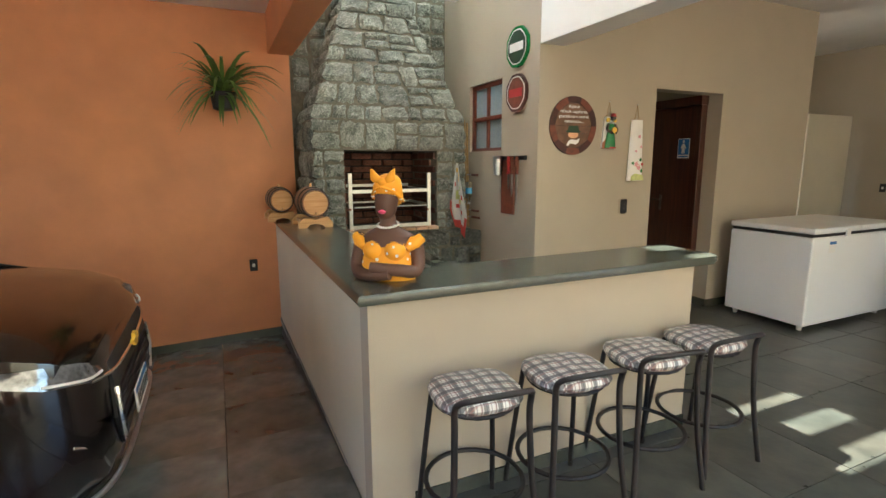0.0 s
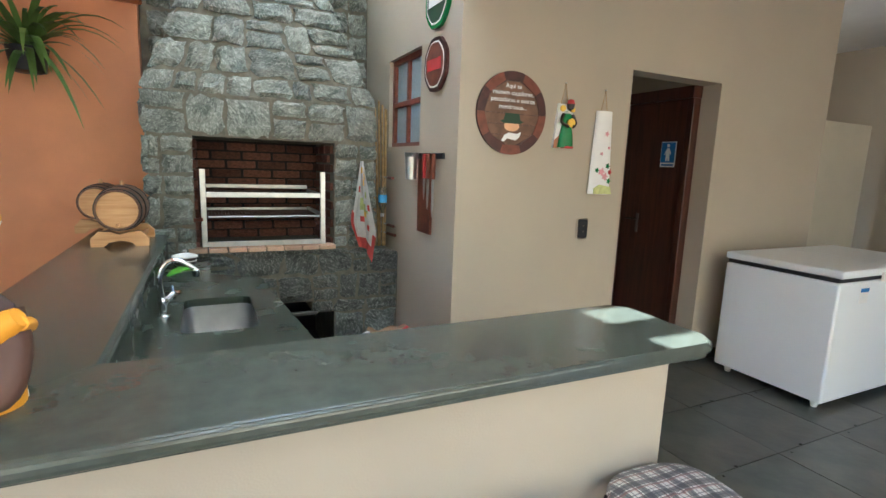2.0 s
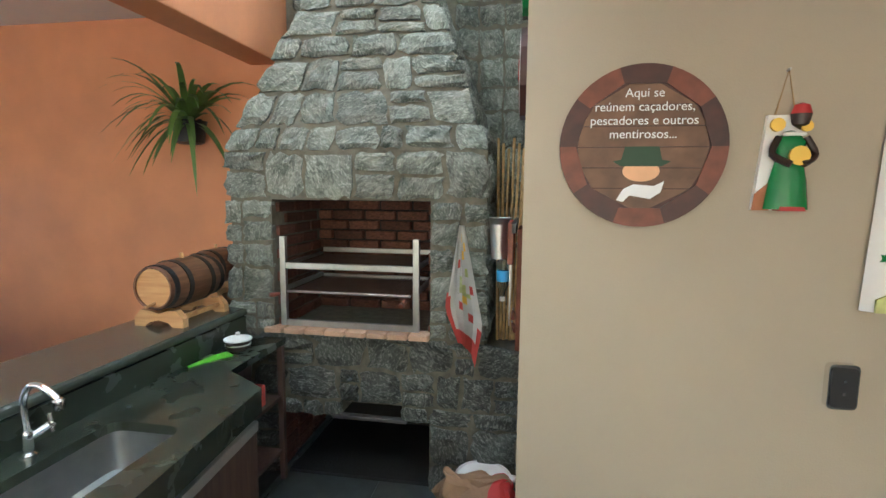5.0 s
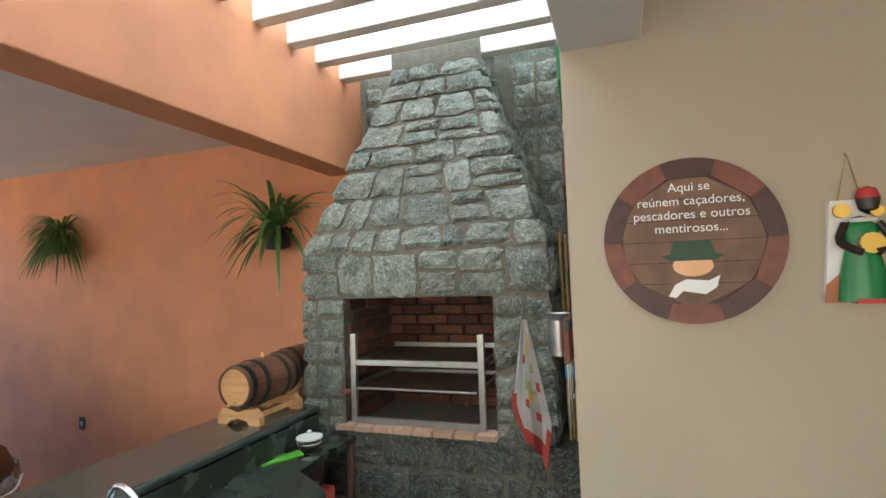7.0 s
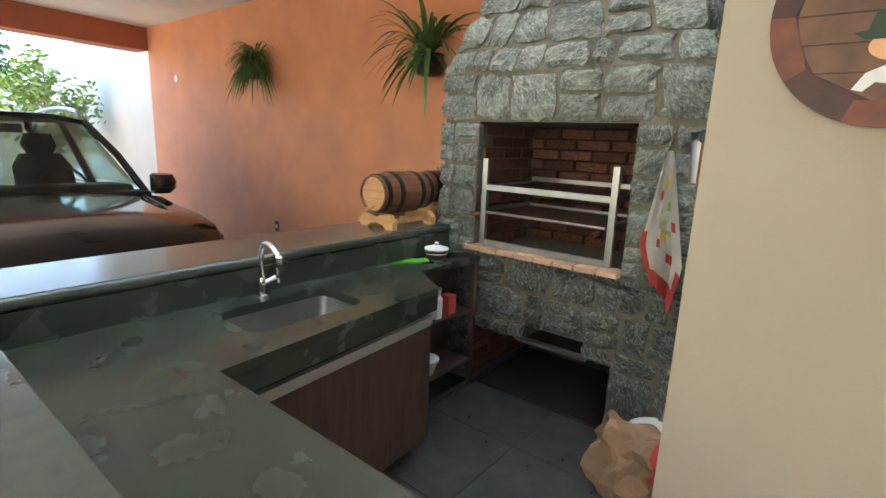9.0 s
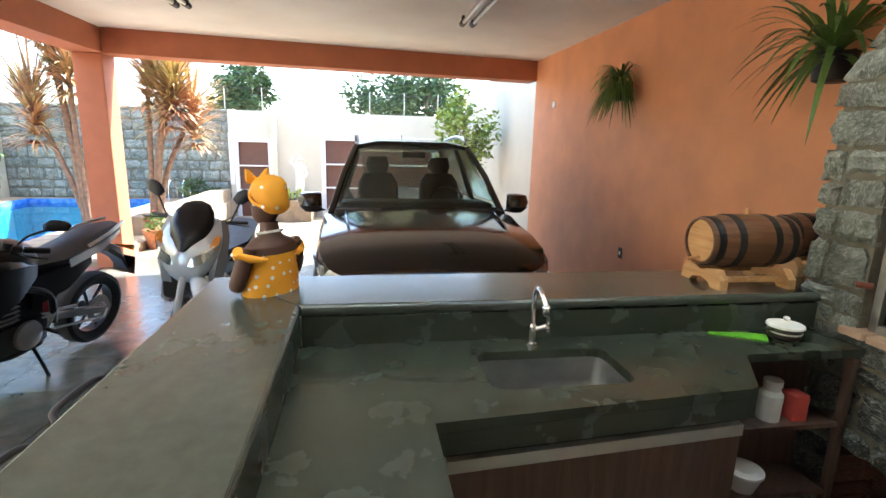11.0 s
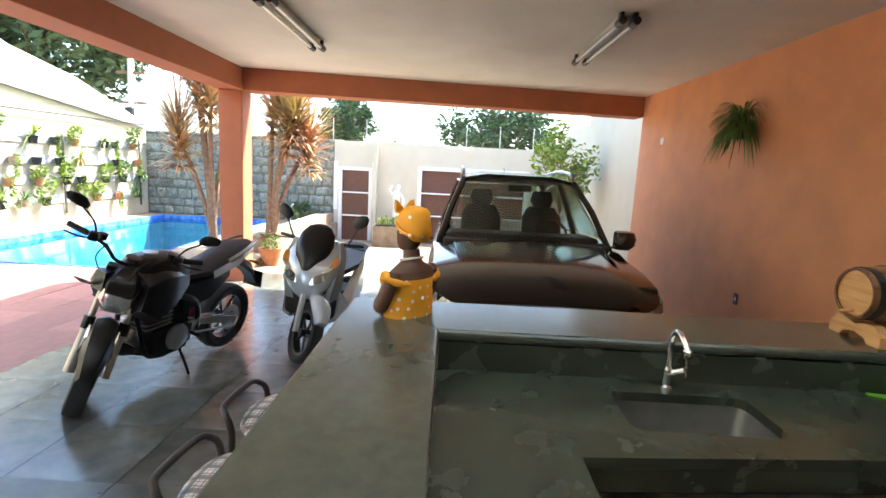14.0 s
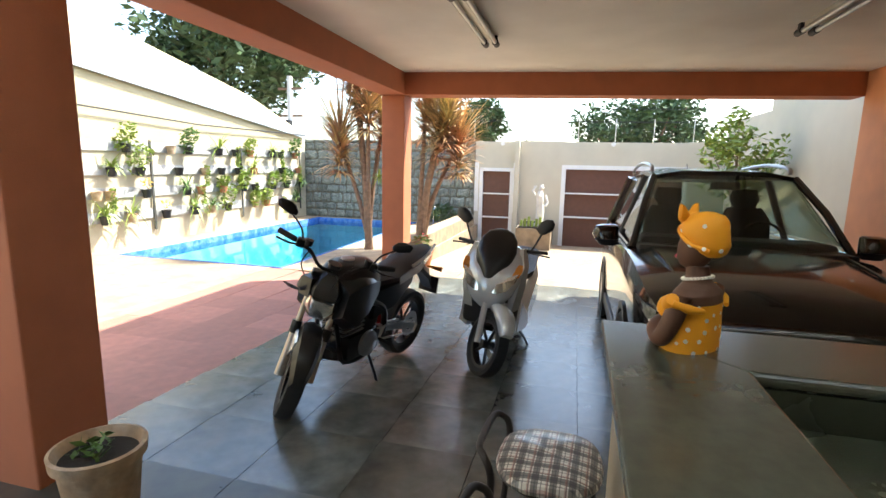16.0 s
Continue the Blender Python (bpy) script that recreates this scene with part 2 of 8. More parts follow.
def curve_pts(pts, n=6, closed=False):
    """A smooth line through points (Catmull-Rom)."""
    p = [Vector(q) for q in pts]
    out = []
    m = len(p) if closed else len(p) - 1
    for i in range(m):
        if closed:
            a, b, c, d = p[i - 1], p[i], p[(i + 1) % len(p)], p[(i + 2) % len(p)]
        else:
            a, b, c, d = p[max(i - 1, 0)], p[i], p[i + 1], p[min(i + 2, len(p) - 1)]
        for k in range(n):
            t = k / n
            out.append(0.5 * ((2 * b) + (c - a) * t + (2 * a - 5 * b + 4 * c - d) * t * t + (3 * b - a - 3 * c + d) * t ** 3))
    if not closed:
        out.append(p[-1])
    return out


def lathe(profile, sides=24, axis="Z", origin=(0, 0, 0), bm=None, cap=True):
    """Turns a profile of (radius, height) about an axis."""
    bm = bm or bmesh.new()
    o = Vector(origin)
    rings = []
    for r, h in profile:
        ring = []
        for k in range(sides):
            a = 2 * math.pi * k / sides
            c, s = r * math.cos(a), r * math.sin(a)
            v = {"Z": (c, s, h), "X": (h, c, s), "Y": (s, h, c)}[axis]
            ring.append(bm.verts.new(o + Vector(v)))
        rings.append(ring)
    for a, b in zip(rings, rings[1:]):
        for k in range(sides):
            bm.faces.new((a[k], a[(k + 1) % sides], b[(k + 1) % sides], b[k]))
    if cap and profile[0][0] > 1e-4:
        bm.faces.new(rings[0][::-1])
    if cap and profile[-1][0] > 1e-4:
        bm.faces.new(rings[-1])
    bmesh.ops.remove_doubles(bm, verts=[v for r in (rings[0], rings[-1]) for v in r], dist=1e-5)
    return bm


def loft(sections, bm=None, caps=True):
    """Skins a row of closed sections with equal counts of points."""
    bm = bm or bmesh.new()
    rings = [[bm.verts.new(p) for p in s] for s in sections]
    n = len(rings[0])
    for a, b in zip(rings, rings[1:]):
        for k in range(n):
            bm.faces.new((a[k], a[(k + 1) % n], b[(k + 1) % n], b[k]))
    if caps:
        bm.faces.new(rings[0][::-1])
        bm.faces.new(rings[-1])
    return bm


def prism(outline, axis, lo, hi, bm=None):
    """An outline in two axes pushed along the third."""
    bm = bm or bmesh.new()
    def at(p, h):
        q = list(p)
        q.insert("XYZ".index(axis), h)
        return Vector(q)
    a = [bm.verts.new(at(p, lo)) for p in outline]
    b = [bm.verts.new(at(p, hi)) for p in outline]
    n = len(outline)
    for k in range(n):
        bm.faces.new((a[k], a[(k + 1) % n], b[(k + 1) % n], b[k]))
    bm.faces.new(a[::-1])
    bm.faces.new(b)
    return bm


def finish(name, bm, material, smooth=False):
    bmesh.ops.recalc_face_normals(bm, faces=bm.faces[:])
    me = bpy.data.meshes.new(name)
    bm.to_mesh(me)
    bm.free()
    for m in (material if isinstance(material, (list, tuple)) else [material]):
        me.materials.append(m)
    if smooth:
        for p in me.polygons:
            p.use_smooth = True
        me.set_sharp_from_angle(angle=radians(38))
    return me


def part(name, bm, material, parent, label="", smooth=False):
    ob = new(name, finish(name, bm, material, smooth))
    ob.parent = parent
    if label:
        ob["label"] = label
    return ob


def thing(name, label, category, at=None, group="", bm=None, material=None, smooth=False):
    """A top-level thing: an Empty at its base, or one mesh."""
    ob = new(name, finish(name, bm, material, smooth) if bm else None)
    if at is not None:
        ob.matrix_world = at
    return tagged(ob, label, category, group)


def structure(name, bm, material, label="", category="", smooth=False):
    ob = new(name, finish(name, bm, material, smooth))
    return tagged(ob, label, category or name.split("_")[0], kind="structure")


def paint(bm, test, index):
    """Gives the faces whose middle passes the test another material slot."""
    for f in bm.faces:
        if test(f.calc_center_median()):
            f.material_index = index



def plaid(name):
    """Checked cloth of dark and rust bands on off-white."""
    m = bpy.data.materials.new(name)
    m.use_nodes = True
    nd, lk = m.node_tree.nodes, m.node_tree.links
    b = nd["Principled BSDF"]
    b.inputs["Roughness"].default_value = 0.35
    b.inputs["Coat Weight"].default_value = 0.5
    b.inputs["Coat Roughness"].default_value = 0.15
    tc = nd.new("ShaderNodeTexCoord")
    sp = nd.new("ShaderNodeSeparateXYZ")
    lk.new(tc.outputs["Object"], sp.inputs[0])
    col = None
    for axis in (0, 1):
        for freq, lo, rgb, amt in ((17.0, 0.62, (0.03, 0.03, 0.04), 0.75), (17.0, 0.0, (0.30, 0.10, 0.07), 0.5), (51.0, 0.8, (0.05, 0.05, 0.07), 0.6)):
            mu = nd.new("ShaderNodeMath"); mu.operation = "MULTIPLY_ADD"
            mu.inputs[1].default_value, mu.inputs[2].default_value = freq, 10.3 if lo else 10.75
            lk.new(sp.outputs[axis], mu.inputs[0])
            fr = nd.new("ShaderNodeMath"); fr.operation = "FRACT"
            lk.new(mu.outputs[0], fr.inputs[0])
            gt = nd.new("ShaderNodeMath"); gt.operation = "GREATER_THAN"
            gt.inputs[1].default_value = lo if lo else 0.86
            lk.new(fr.outputs[0], gt.inputs[0])
            am = nd.new("ShaderNodeMath"); am.operation = "MULTIPLY"
            am.inputs[1].default_value = amt
            lk.new(gt.outputs[0], am.inputs[0])
            mx = nd.new("ShaderNodeMixRGB")
            lk.new(am.outputs[0], mx.inputs[0])
            if col is None:
                mx.inputs[1].default_value = (0.62, 0.60, 0.56, 1)
            else:
                lk.new(col, mx.inputs[1])
            mx.inputs[2].default_value = (*rgb, 1)
            col = mx.outputs[0]
    lk.new(col, b.inputs["Base Color"])
    return m


M_PLAID = plaid("plaid_cloth")
M_STEEL = mat("brushed_steel", (0.52, 0.52, 0.50), 0.36, 1.0, var=0.1, scale=20, bump=0.05)
M_SINK = mat("satin_steel", (0.40, 0.40, 0.385), 0.4, 1.0, var=0.12, scale=14, bump=0.05)
M_STEELDARK = mat("dull_steel", (0.12, 0.11, 0.10), 0.6, 0.5, var=0.2)
M_CHROME = mat("chrome", (0.8, 0.8, 0.8), 0.08, 1.0, var=0.03)
M_BRICK = mat("fire_brick", (0.17, 0.068, 0.042), 0.85, var=0.4, scale=14, bump=0.5, island=0.4, second=(0.025, 0.016, 0.012), second_scale=6)
M_PALEBRICK = mat("pale_brick", (0.55, 0.36, 0.24), 0.85, var=0.2, scale=25, bump=0.4, island=0.2)
M_CABINET = wood("cabinet_wood", (0.085, 0.048, 0.036), (0.15, 0.088, 0.066), axis=2, scale=3, rough=0.45)
M_ALU = mat("aluminium", (0.58, 0.56, 0.50), 0.4, 0.6, var=0.05)
M_OAK = wood("barrel_oak", (0.10, 0.040, 0.016), (0.22, 0.10, 0.045), axis=1, scale=4, rough=0.4, coat=0.2)
M_PINE = wood("pale_pine", (0.50, 0.24, 0.08), (0.68, 0.40, 0.17), axis=0, scale=4, rough=0.5)
M_HOOP = mat("black_hoop", (0.02, 0.02, 0.022), 0.5, 0.3)
M_TUBE = mat("black_tube", (0.010, 0.009, 0.009), 0.5, 0.0, var=0.3, scale=15, second=(0.035, 0.018, 0.014), second_scale=9, second_amount=0.4)
M_PLATEW = mat("plank_wood_print", (0.17, 0.085, 0.045), 0.5, var=0.3, scale=14, island=0.15)
M_MAHOG = mat("mahogany", (0.17, 0.045, 0.022), 0.45, var=0.25, scale=22)
M_DMAHOG = mat("dark_mahogany", (0.055, 0.014, 0.010), 0.45, var=0.3, scale=22)
M_TEXT = mat("white_lettering", (0.85, 0.85, 0.83), 0.6, var=0.01)
M_GREENP = mat("green_glaze", (0.02, 0.20, 0.05), 0.25, var=0.15, scale=10)
M_DGREEN = mat("dark_green_print", (0.015, 0.05, 0.02), 0.5)
M_SKINP = mat("tan_print", (0.75, 0.42, 0.22), 0.5)
M_DBROWN = mat("dark_brown_glaze", (0.028, 0.014, 0.010), 0.35)
M_REDP = mat("red_print", (0.45, 0.03, 0.03), 0.5)
M_YELLOWP = mat("yellow_glaze", (0.85, 0.55, 0.06), 0.4)
M_BLUEP = mat("blue_sign", (0.02, 0.16, 0.42), 0.4)
M_PINKP = mat("pink_print", (0.75, 0.35, 0.38), 0.5)
M_TERRA = mat("terracotta", (0.42, 0.17, 0.08), 0.8, var=0.2, scale=14, bump=0.3)
M_OLDPOT = mat("aged_clay", (0.40, 0.27, 0.16), 0.75, var=0.25, scale=16, bump=0.3, second=(0.55, 0.45, 0.33), second_scale=7)
M_BUSTSKIN = mat("brown_painted_plaster", (0.105, 0.050, 0.032), 0.6, var=0.06, bump=0.05)
M_BUSTYELLOW = mat("orange_yellow_painted_plaster", (0.85, 0.36, 0.015), 0.6, var=0.05, bump=0.05)
M_BUSTWHITE = mat("white_painted_plaster", (0.82, 0.80, 0.76), 0.6, var=0.03)
M_BUSTPINK = mat("pink_painted_plaster", (0.80, 0.10, 0.22), 0.5)
M_CLOTH = mat("white_cloth", (0.74, 0.71, 0.66), 0.85, var=0.1, scale=12, bump=0.2)
M_CLOTHRED = mat("red_cloth_border", (0.62, 0.09, 0.07), 0.85, var=0.1)
M_BAG = mat("brown_paper_bag", (0.27, 0.165, 0.09), 0.7, var=0.2, scale=9, bump=0.2)
M_LEAF = mat("green_leaf", (0.105, 0.19, 0.042), 0.5, var=0.3, scale=6, island=0.4)
M_LEAFY = mat("yellow_green_leaf", (0.25, 0.33, 0.06), 0.5, var=0.3, scale=6, island=0.35)
M_LEAFD = mat("dark_tree_leaf", (0.06, 0.105, 0.04), 0.6, var=0.3, scale=2, island=0.4)
M_LEAFR = mat("copper_red_leaf", (0.50, 0.25, 0.13), 0.5, var=0.3, scale=4, island=0.5, second=(0.52, 0.44, 0.17), second_scale=1.2, second_amount=0.85)
M_BARK = mat("pale_bark", (0.24, 0.16, 0.11), 0.9, var=0.3, scale=14, bump=0.5)
M_GLASSW = glass_mat("window_glass", (0.75, 0.85, 0.88), 0.1)
M_AUTOGLASS = glass_mat("tinted_glass", (0.55, 0.62, 0.55), 0.0)
M_CARPAINT = mat("dark_brown_metallic_paint", (0.009, 0.0055, 0.0045), 0.16, 0.2, var=0.04, scale=200, coat=0.6)
M_RUBBER = mat("tyre_rubber", (0.016, 0.016, 0.016), 0.75, bump=0.2)
M_ALLOY = mat("alloy_wheel", (0.45, 0.45, 0.46), 0.3, 0.9)
M_LAMPGLASS = mat("lamp_lens", (0.10, 0.105, 0.11), 0.06, 0.0, var=0.5, scale=25)
M_AMBER = mat("amber_lens", (0.60, 0.22, 0.04), 0.15)
M_SILVER = mat("silver_paint", (0.55, 0.57, 0.58), 0.22, 0.6, var=0.03, coat=0.8)
M_SEATLEATHER = mat("black_leather", (0.018, 0.018, 0.02), 0.5, bump=0.15, bump_scale=120)
M_POOLTILE = mat("blue_pool_tile", (0.04, 0.155, 0.53), 0.25, var=0.3, scale=30, second=(0.30, 0.48, 0.72), second_scale=6, second_amount=0.35)
M_POOLBLUE = mat("pool_liner", (0.20, 0.66, 0.86), 0.4, var=0.08)
M_GATE = mat("brown_gate_sheet", (0.13, 0.055, 0.035), 0.55, var=0.08)
M_ROOFWHITE = mat("cream_metal_roof", (0.38, 0.33, 0.205), 0.6, var=0.06, scale=1.5)
M_FLASH = mat("grey_flashing", (0.42, 0.47, 0.50), 0.4, 0.4)
M_SOIL = mat("soil", (0.03, 0.022, 0.016), 0.95, bump=0.6)
M_MARBLE = mat("white_statue_plaster", (0.62, 0.60, 0.56), 0.6, bump=0.1)
M_PLASTICB = mat("blue_clear_plastic", (0.10, 0.40, 0.75), 0.2)
M_PALELIME = mat("pale_yellow_green_paint", (0.55, 0.58, 0.22), 0.6, var=0.2, scale=30)
M_LIME = mat("lime_plastic", (0.20, 0.62, 0.04), 0.4)
M_WIRE = mat("black_wire", (0.02, 0.02, 0.02), 0.6)
M_BAMBOO = mat("bamboo", (0.42, 0.27, 0.11), 0.6, var=0.3, scale=25)

M_WATER = bpy.data.materials.new("pool_water")
M_WATER.use_nodes = True
_n, _l = M_WATER.node_tree.nodes, M_WATER.node_tree.links
_tr = _n.new("ShaderNodeBsdfTransparent")
_tr.inputs[0].default_value = (0.55, 0.90, 0.98, 1)
_gl = _n.new("ShaderNodeBsdfGlossy")
_gl.inputs["Roughness"].default_value = 0.03
_fr = _n.new("ShaderNodeFresnel")
_fr.inputs[0].default_value = 1.33
_nz = _n.new("ShaderNodeTexNoise")
_nz.inputs["Scale"].default_value = 3.0
_bp = _n.new("ShaderNodeBump")
_bp.inputs["Strength"].default_value = 0.15
_bp.inputs["Distance"].default_value = 0.05
_l.new(_nz.outputs["Fac"], _bp.inputs["Height"])
_l.new(_bp.outputs[0], _gl.inputs["Normal"])
_mx = _n.new("ShaderNodeMixShader")
_l.new(_fr.outputs[0], _mx.inputs[0])
_l.new(_tr.outputs[0], _mx.inputs[1])
_l.new(_gl.outputs[0], _mx.inputs[2])
_l.new(_mx.outputs[0], _n["Material Output"].inputs[0])
M_GRATE = mat("dark_grate_wire", (0.10, 0.06, 0.045), 0.6, 0.4, var=0.3)
M_LEDGE = mat("weathered_grey_timber", (0.34, 0.34, 0.33), 0.8, var=0.25, scale=12)

M_MILKY = bpy.data.materials.new("milky_sheet")
M_MILKY.use_nodes = True
_n, _l = M_MILKY.node_tree.nodes, M_MILKY.node_tree.links
_t = _n.new("ShaderNodeBsdfTranslucent")
_t.inputs[0].default_value = (0.74, 0.76, 0.73, 1)
_m = _n.new("ShaderNodeMixShader")
_m.inputs[0].default_value = 0.75
_l.new(_n["Principled BSDF"].outputs[0], _m.inputs[1])
_l.new(_t.outputs[0], _m.inputs[2])
_l.new(_m.outputs[0], _n["Material Output"].inputs[0])
M_GARDEN = mat("cream_garden_wall", (0.43, 0.375, 0.26), 0.8, var=0.1, scale=3, bump=0.2, second=(0.42, 0.38, 0.30), second_scale=1.2)
M_BIKE = mat("black_bike_lacquer", (0.006, 0.006, 0.007), 0.28, spec=0.4, var=0.1)
M_PEARL = mat("pearl_silver_paint", (0.62, 0.63, 0.63), 0.25, 0.25, var=0.02, coat=0.8)
M_HALO = mat("bright_reflector", (0.75, 0.74, 0.70), 0.12, 0.85, var=0.3, scale=60)
M_HEADLAMP = mat("smoked_headlamp", (0.24, 0.245, 0.25), 0.1, 0.6, var=0.6, scale=30)
M_FORKGOLD = mat("brushed_fork_metal", (0.52, 0.45, 0.36), 0.35, 0.8, var=0.1)

# ---- structure ----
Y_ORANGE, Y_BEIGE, X_SIDE = 5.30, 3.58, 2.47
CEIL_CAR, CEIL_ROOM = 2.95, 3.15


def gz(x, y):
    """Height of the ground: level under the bar, falling to the drive and the garage wall."""
    fall = -0.035 * max(0.0, 0.5 - x)
    if y > 1.9 and x <= 0.5:
        fall -= 0.07 * (y - 1.9)
    if y < -1.05:
        k = min(1.0, (-1.05 - y) / 2.0)
        fall = fall * (1 - k) - 0.10 * k
    return fall


def sheet(x0, x1, y0, y1, nx, ny, drop=0.0, depth=0.12):
    """A slab of ground that follows gz."""
    bm = bmesh.new()
    g = [[bm.verts.new((x0 + (x1 - x0) * i / nx, y0 + (y1 - y0) * j / ny, 0)) for j in range(ny + 1)] for i in range(nx + 1)]
    for r in g:
        for v in r:
            v.co.z = gz(v.co.x, v.co.y) - drop
    for i in range(nx):
        for j in range(ny):
            bm.faces.new((g[i][j], g[i + 1][j], g[i + 1][j + 1], g[i][j + 1]))
    ext = bmesh.ops.extrude_face_region(bm, geom=bm.faces[:])
    for e in ext["geom"]:
        if isinstance(e, bmesh.types.BMVert):
            e.co.z -= depth
    return bm


structure("ground", box((-90, -90, -1.9), (90, 90, -1.5)), M_LAWN, "bare earth ground far around the house")
floor_in = structure("floor", boxes(((0.5, -1.05, -0.25), (9.0, 7.0, -0.05))), M_GROUT, "dark slate tiled floor beside the bar", "floor")
floor_car = structure("floor_garage", sheet(-5.3, 0.5, -1.05, Y_ORANGE, 20, 24, 0.07), M_GROUT, "dark slate tiled garage floor", "floor")
structure("wall_orange", box((-5.42, Y_ORANGE, -0.6), (0.72, Y_ORANGE + 0.2, 3.5)), M_ORANGE, "orange painted garage wall with worn patches", "wall")
structure("wall_window", boxes(((X_SIDE, Y_BEIGE, 0), (X_SIDE + 0.15, 4.17, 3.7)), ((X_SIDE, 4.82, 0), (X_SIDE + 0.15, 5.45, 3.7)),
          ((X_SIDE, 4.17, 0), (X_SIDE + 0.15, 4.82, 1.66)), ((X_SIDE, 4.17, 2.32), (X_SIDE + 0.15, 4.82, 3.7))), M_BEIGE, "beige side wall with a small window", "wall")
structure("wall_beige", boxes(((X_SIDE + 0.15, Y_BEIGE, 0), (3.79, Y_BEIGE + 0.16, 3.15)), ((4.70, Y_BEIGE, 0), (6.12, Y_BEIGE + 0.16, 3.15)),
          ((3.79, Y_BEIGE, 2.22), (4.70, Y_BEIGE + 0.16, 3.15))), M_BEIGE, "smooth beige wall with a door opening", "wall")
structure("beam_garage_far", prism([(-4.95, -0.76), (-4.58, -0.76), (-5.40, Y_ORANGE - 0.002), (-5.77, Y_ORANGE - 0.002)], "Z", 2.64, CEIL_CAR + 0.1), M_BROWNPAINT, "terracotta painted concrete beam", "beam")
structure("beam_garage_side", box((-4.95, -1.13, 2.64), (6.0, -0.762, CEIL_CAR + 0.1), 0.008), M_BROWNPAINT, "terracotta painted concrete beam", "beam")
structure("column_far", box((-4.94, -1.12, -0.4), (-4.59, -0.77, 2.64), 0.012), M_BROWNPAINT, "terracotta painted square column", "column")
structure("column_near", box((0.46, -1.12, -0.1), (0.86, -0.75, 2.64), 0.012), M_BROWNPAINT, "terracotta painted square column", "column")
structure("ceiling_garage", prism([(-4.60, -0.762), (0.52, -0.762), (0.52, Y_ORANGE), (-5.42, Y_ORANGE)], "Z", CEIL_CAR, CEIL_CAR + 0.08), M_WHITE, "white plastered garage ceiling with flaking patches", "ceiling")
structure("beam_orange", box((0.52, -0.762, 2.585), (0.755, Y_ORANGE, 3.5), 0.008), M_ORANGE, "orange painted beam beside the barbecue bay", "beam")
structure("beam_white", box((X_SIDE, -0.762, 2.50), (X_SIDE + 0.25, Y_BEIGE, 3.5), 0.006), M_WHITE, "white painted beam beside the skylight", "beam")
structure("ceiling_room", box((X_SIDE + 0.25, -0.762, CEIL_ROOM), (9.0, 7.0, CEIL_ROOM + 0.12)), M_WHITE, "white ceiling of the side room", "ceiling")
structure("wall_bay_back", box((0.72, 5.45, 0), (X_SIDE + 0.15, 5.6, 3.7)), M_MORTAR, "rough stone wall behind the barbecue", "wall")
structure("wall_room_end", box((8.6, -1.1, 0), (8.8, 7.0, 3.3)), M_BEIGE, "beige end wall of the side room", "wall")
# added out of view to cut the daylight entering the side room
structure("wall_room_front", box((5.2, -1.3, 0), (8.6, -1.14, 3.3)), M_BEIGE, "unseen beige wall added to keep daylight out of the side room", "wall")
structure("wall_room_back", box((6.12, 5.2, 0), (8.6, 5.4, 3.3)), M_BEIGE, "beige back wall of the side room", "wall")
structure("wall_partition", box((7.22, 4.2, 0), (8.22, 4.35, 2.17)), M_CREAM, "pale low partition wall", "wall")
structure("wall_vestibule", boxes(((2.62, 5.0, 0), (4.9, 5.1, 2.6)), ((4.70, 3.74, 0), (4.8, 5.0, 2.6)), ((2.62, 3.74, 2.45), (4.70, 5.0, 2.55)), ((2.62, 3.74, 0), (2.72, 5.0, 2.45))), M_BEIGE, "beige passage behind the door opening", "wall")
structure("baseboard", boxes(((X_SIDE + 0.15, Y_BEIGE - 0.012, 0), (3.79, Y_BEIGE, 0.08)), ((4.70, Y_BEIGE - 0.012, 0), (6.12, Y_BEIGE, 0.08)), ((4.688, Y_BEIGE, 0), (4.70, Y_BEIGE + 0.16, 0.08)),
          ((0.70, 1.918, 0), (2.40, 1.93, 0.07))), M_SLATE, "dark slate skirting")
structure("baseboard_garage", prism([(-5.3, gz(-5.3, 5.3)), (0.5, gz(0.49, 5.3)), (0.5, gz(0.49, 5.3) + 0.09), (-5.3, gz(-5.3, 5.3) + 0.09)], "Y", Y_ORANGE - 0.012, Y_ORANGE), M_SLATE, "dark slate skirting")

# white pergola joists over the bay, with a clear sheet above
for k in range(20):
    y = 5.11 - k * 0.305
    structure("joist", box((0.72, y - 0.045, 3.24), (X_SIDE, y + 0.045, 3.38), 0.006), M_WHITE, "white painted wooden roof joist", "joist")
roofing = structure("bay_roof", boxes(((0.6, -0.9, 3.5), (2.62, 3.12, 3.512)), ((0.6, 3.12, 3.5), (1.28, 3.86, 3.512)), ((1.96, 3.12, 3.5), (2.62, 3.86, 3.512)), ((0.6, 3.86, 3.5), (2.62, 5.7, 3.512))), M_MILKY, "milky translucent roof sheet over the bay", "roof")

# ---- bar and kitchen ----
bar_wall = structure("bar_base", box((0.502, 1.93, -0.05), (2.40, 2.05, 0.985)), M_BEIGE, "beige plastered bar wall", "bar wall")
# paler than the bar front: garage daylight put into the wall colour
structure("bar_base_side", box((0.502, 2.05, -0.4), (0.62, Y_ORANGE, 0.985)), M_CREAM, "plastered bar wall side, lightened in colour for the daylight on it", "bar wall")


def slab(outline, z0, z1, r=0.018):
    bm = prism(outline, "Z", z0, z1)
    es = [e for e in bm.edges if abs(e.verts[0].co.z - e.verts[1].co.z) < 1e-6 and min(abs(e.verts[0].co.x - e.verts[1].co.x), abs(e.verts[0].co.y - e.verts[1].co.y)) < 0.2]
    bmesh.ops.bevel(bm, geom=es, offset=r, segments=3, affect="EDGES", profile=0.5)
    return bm


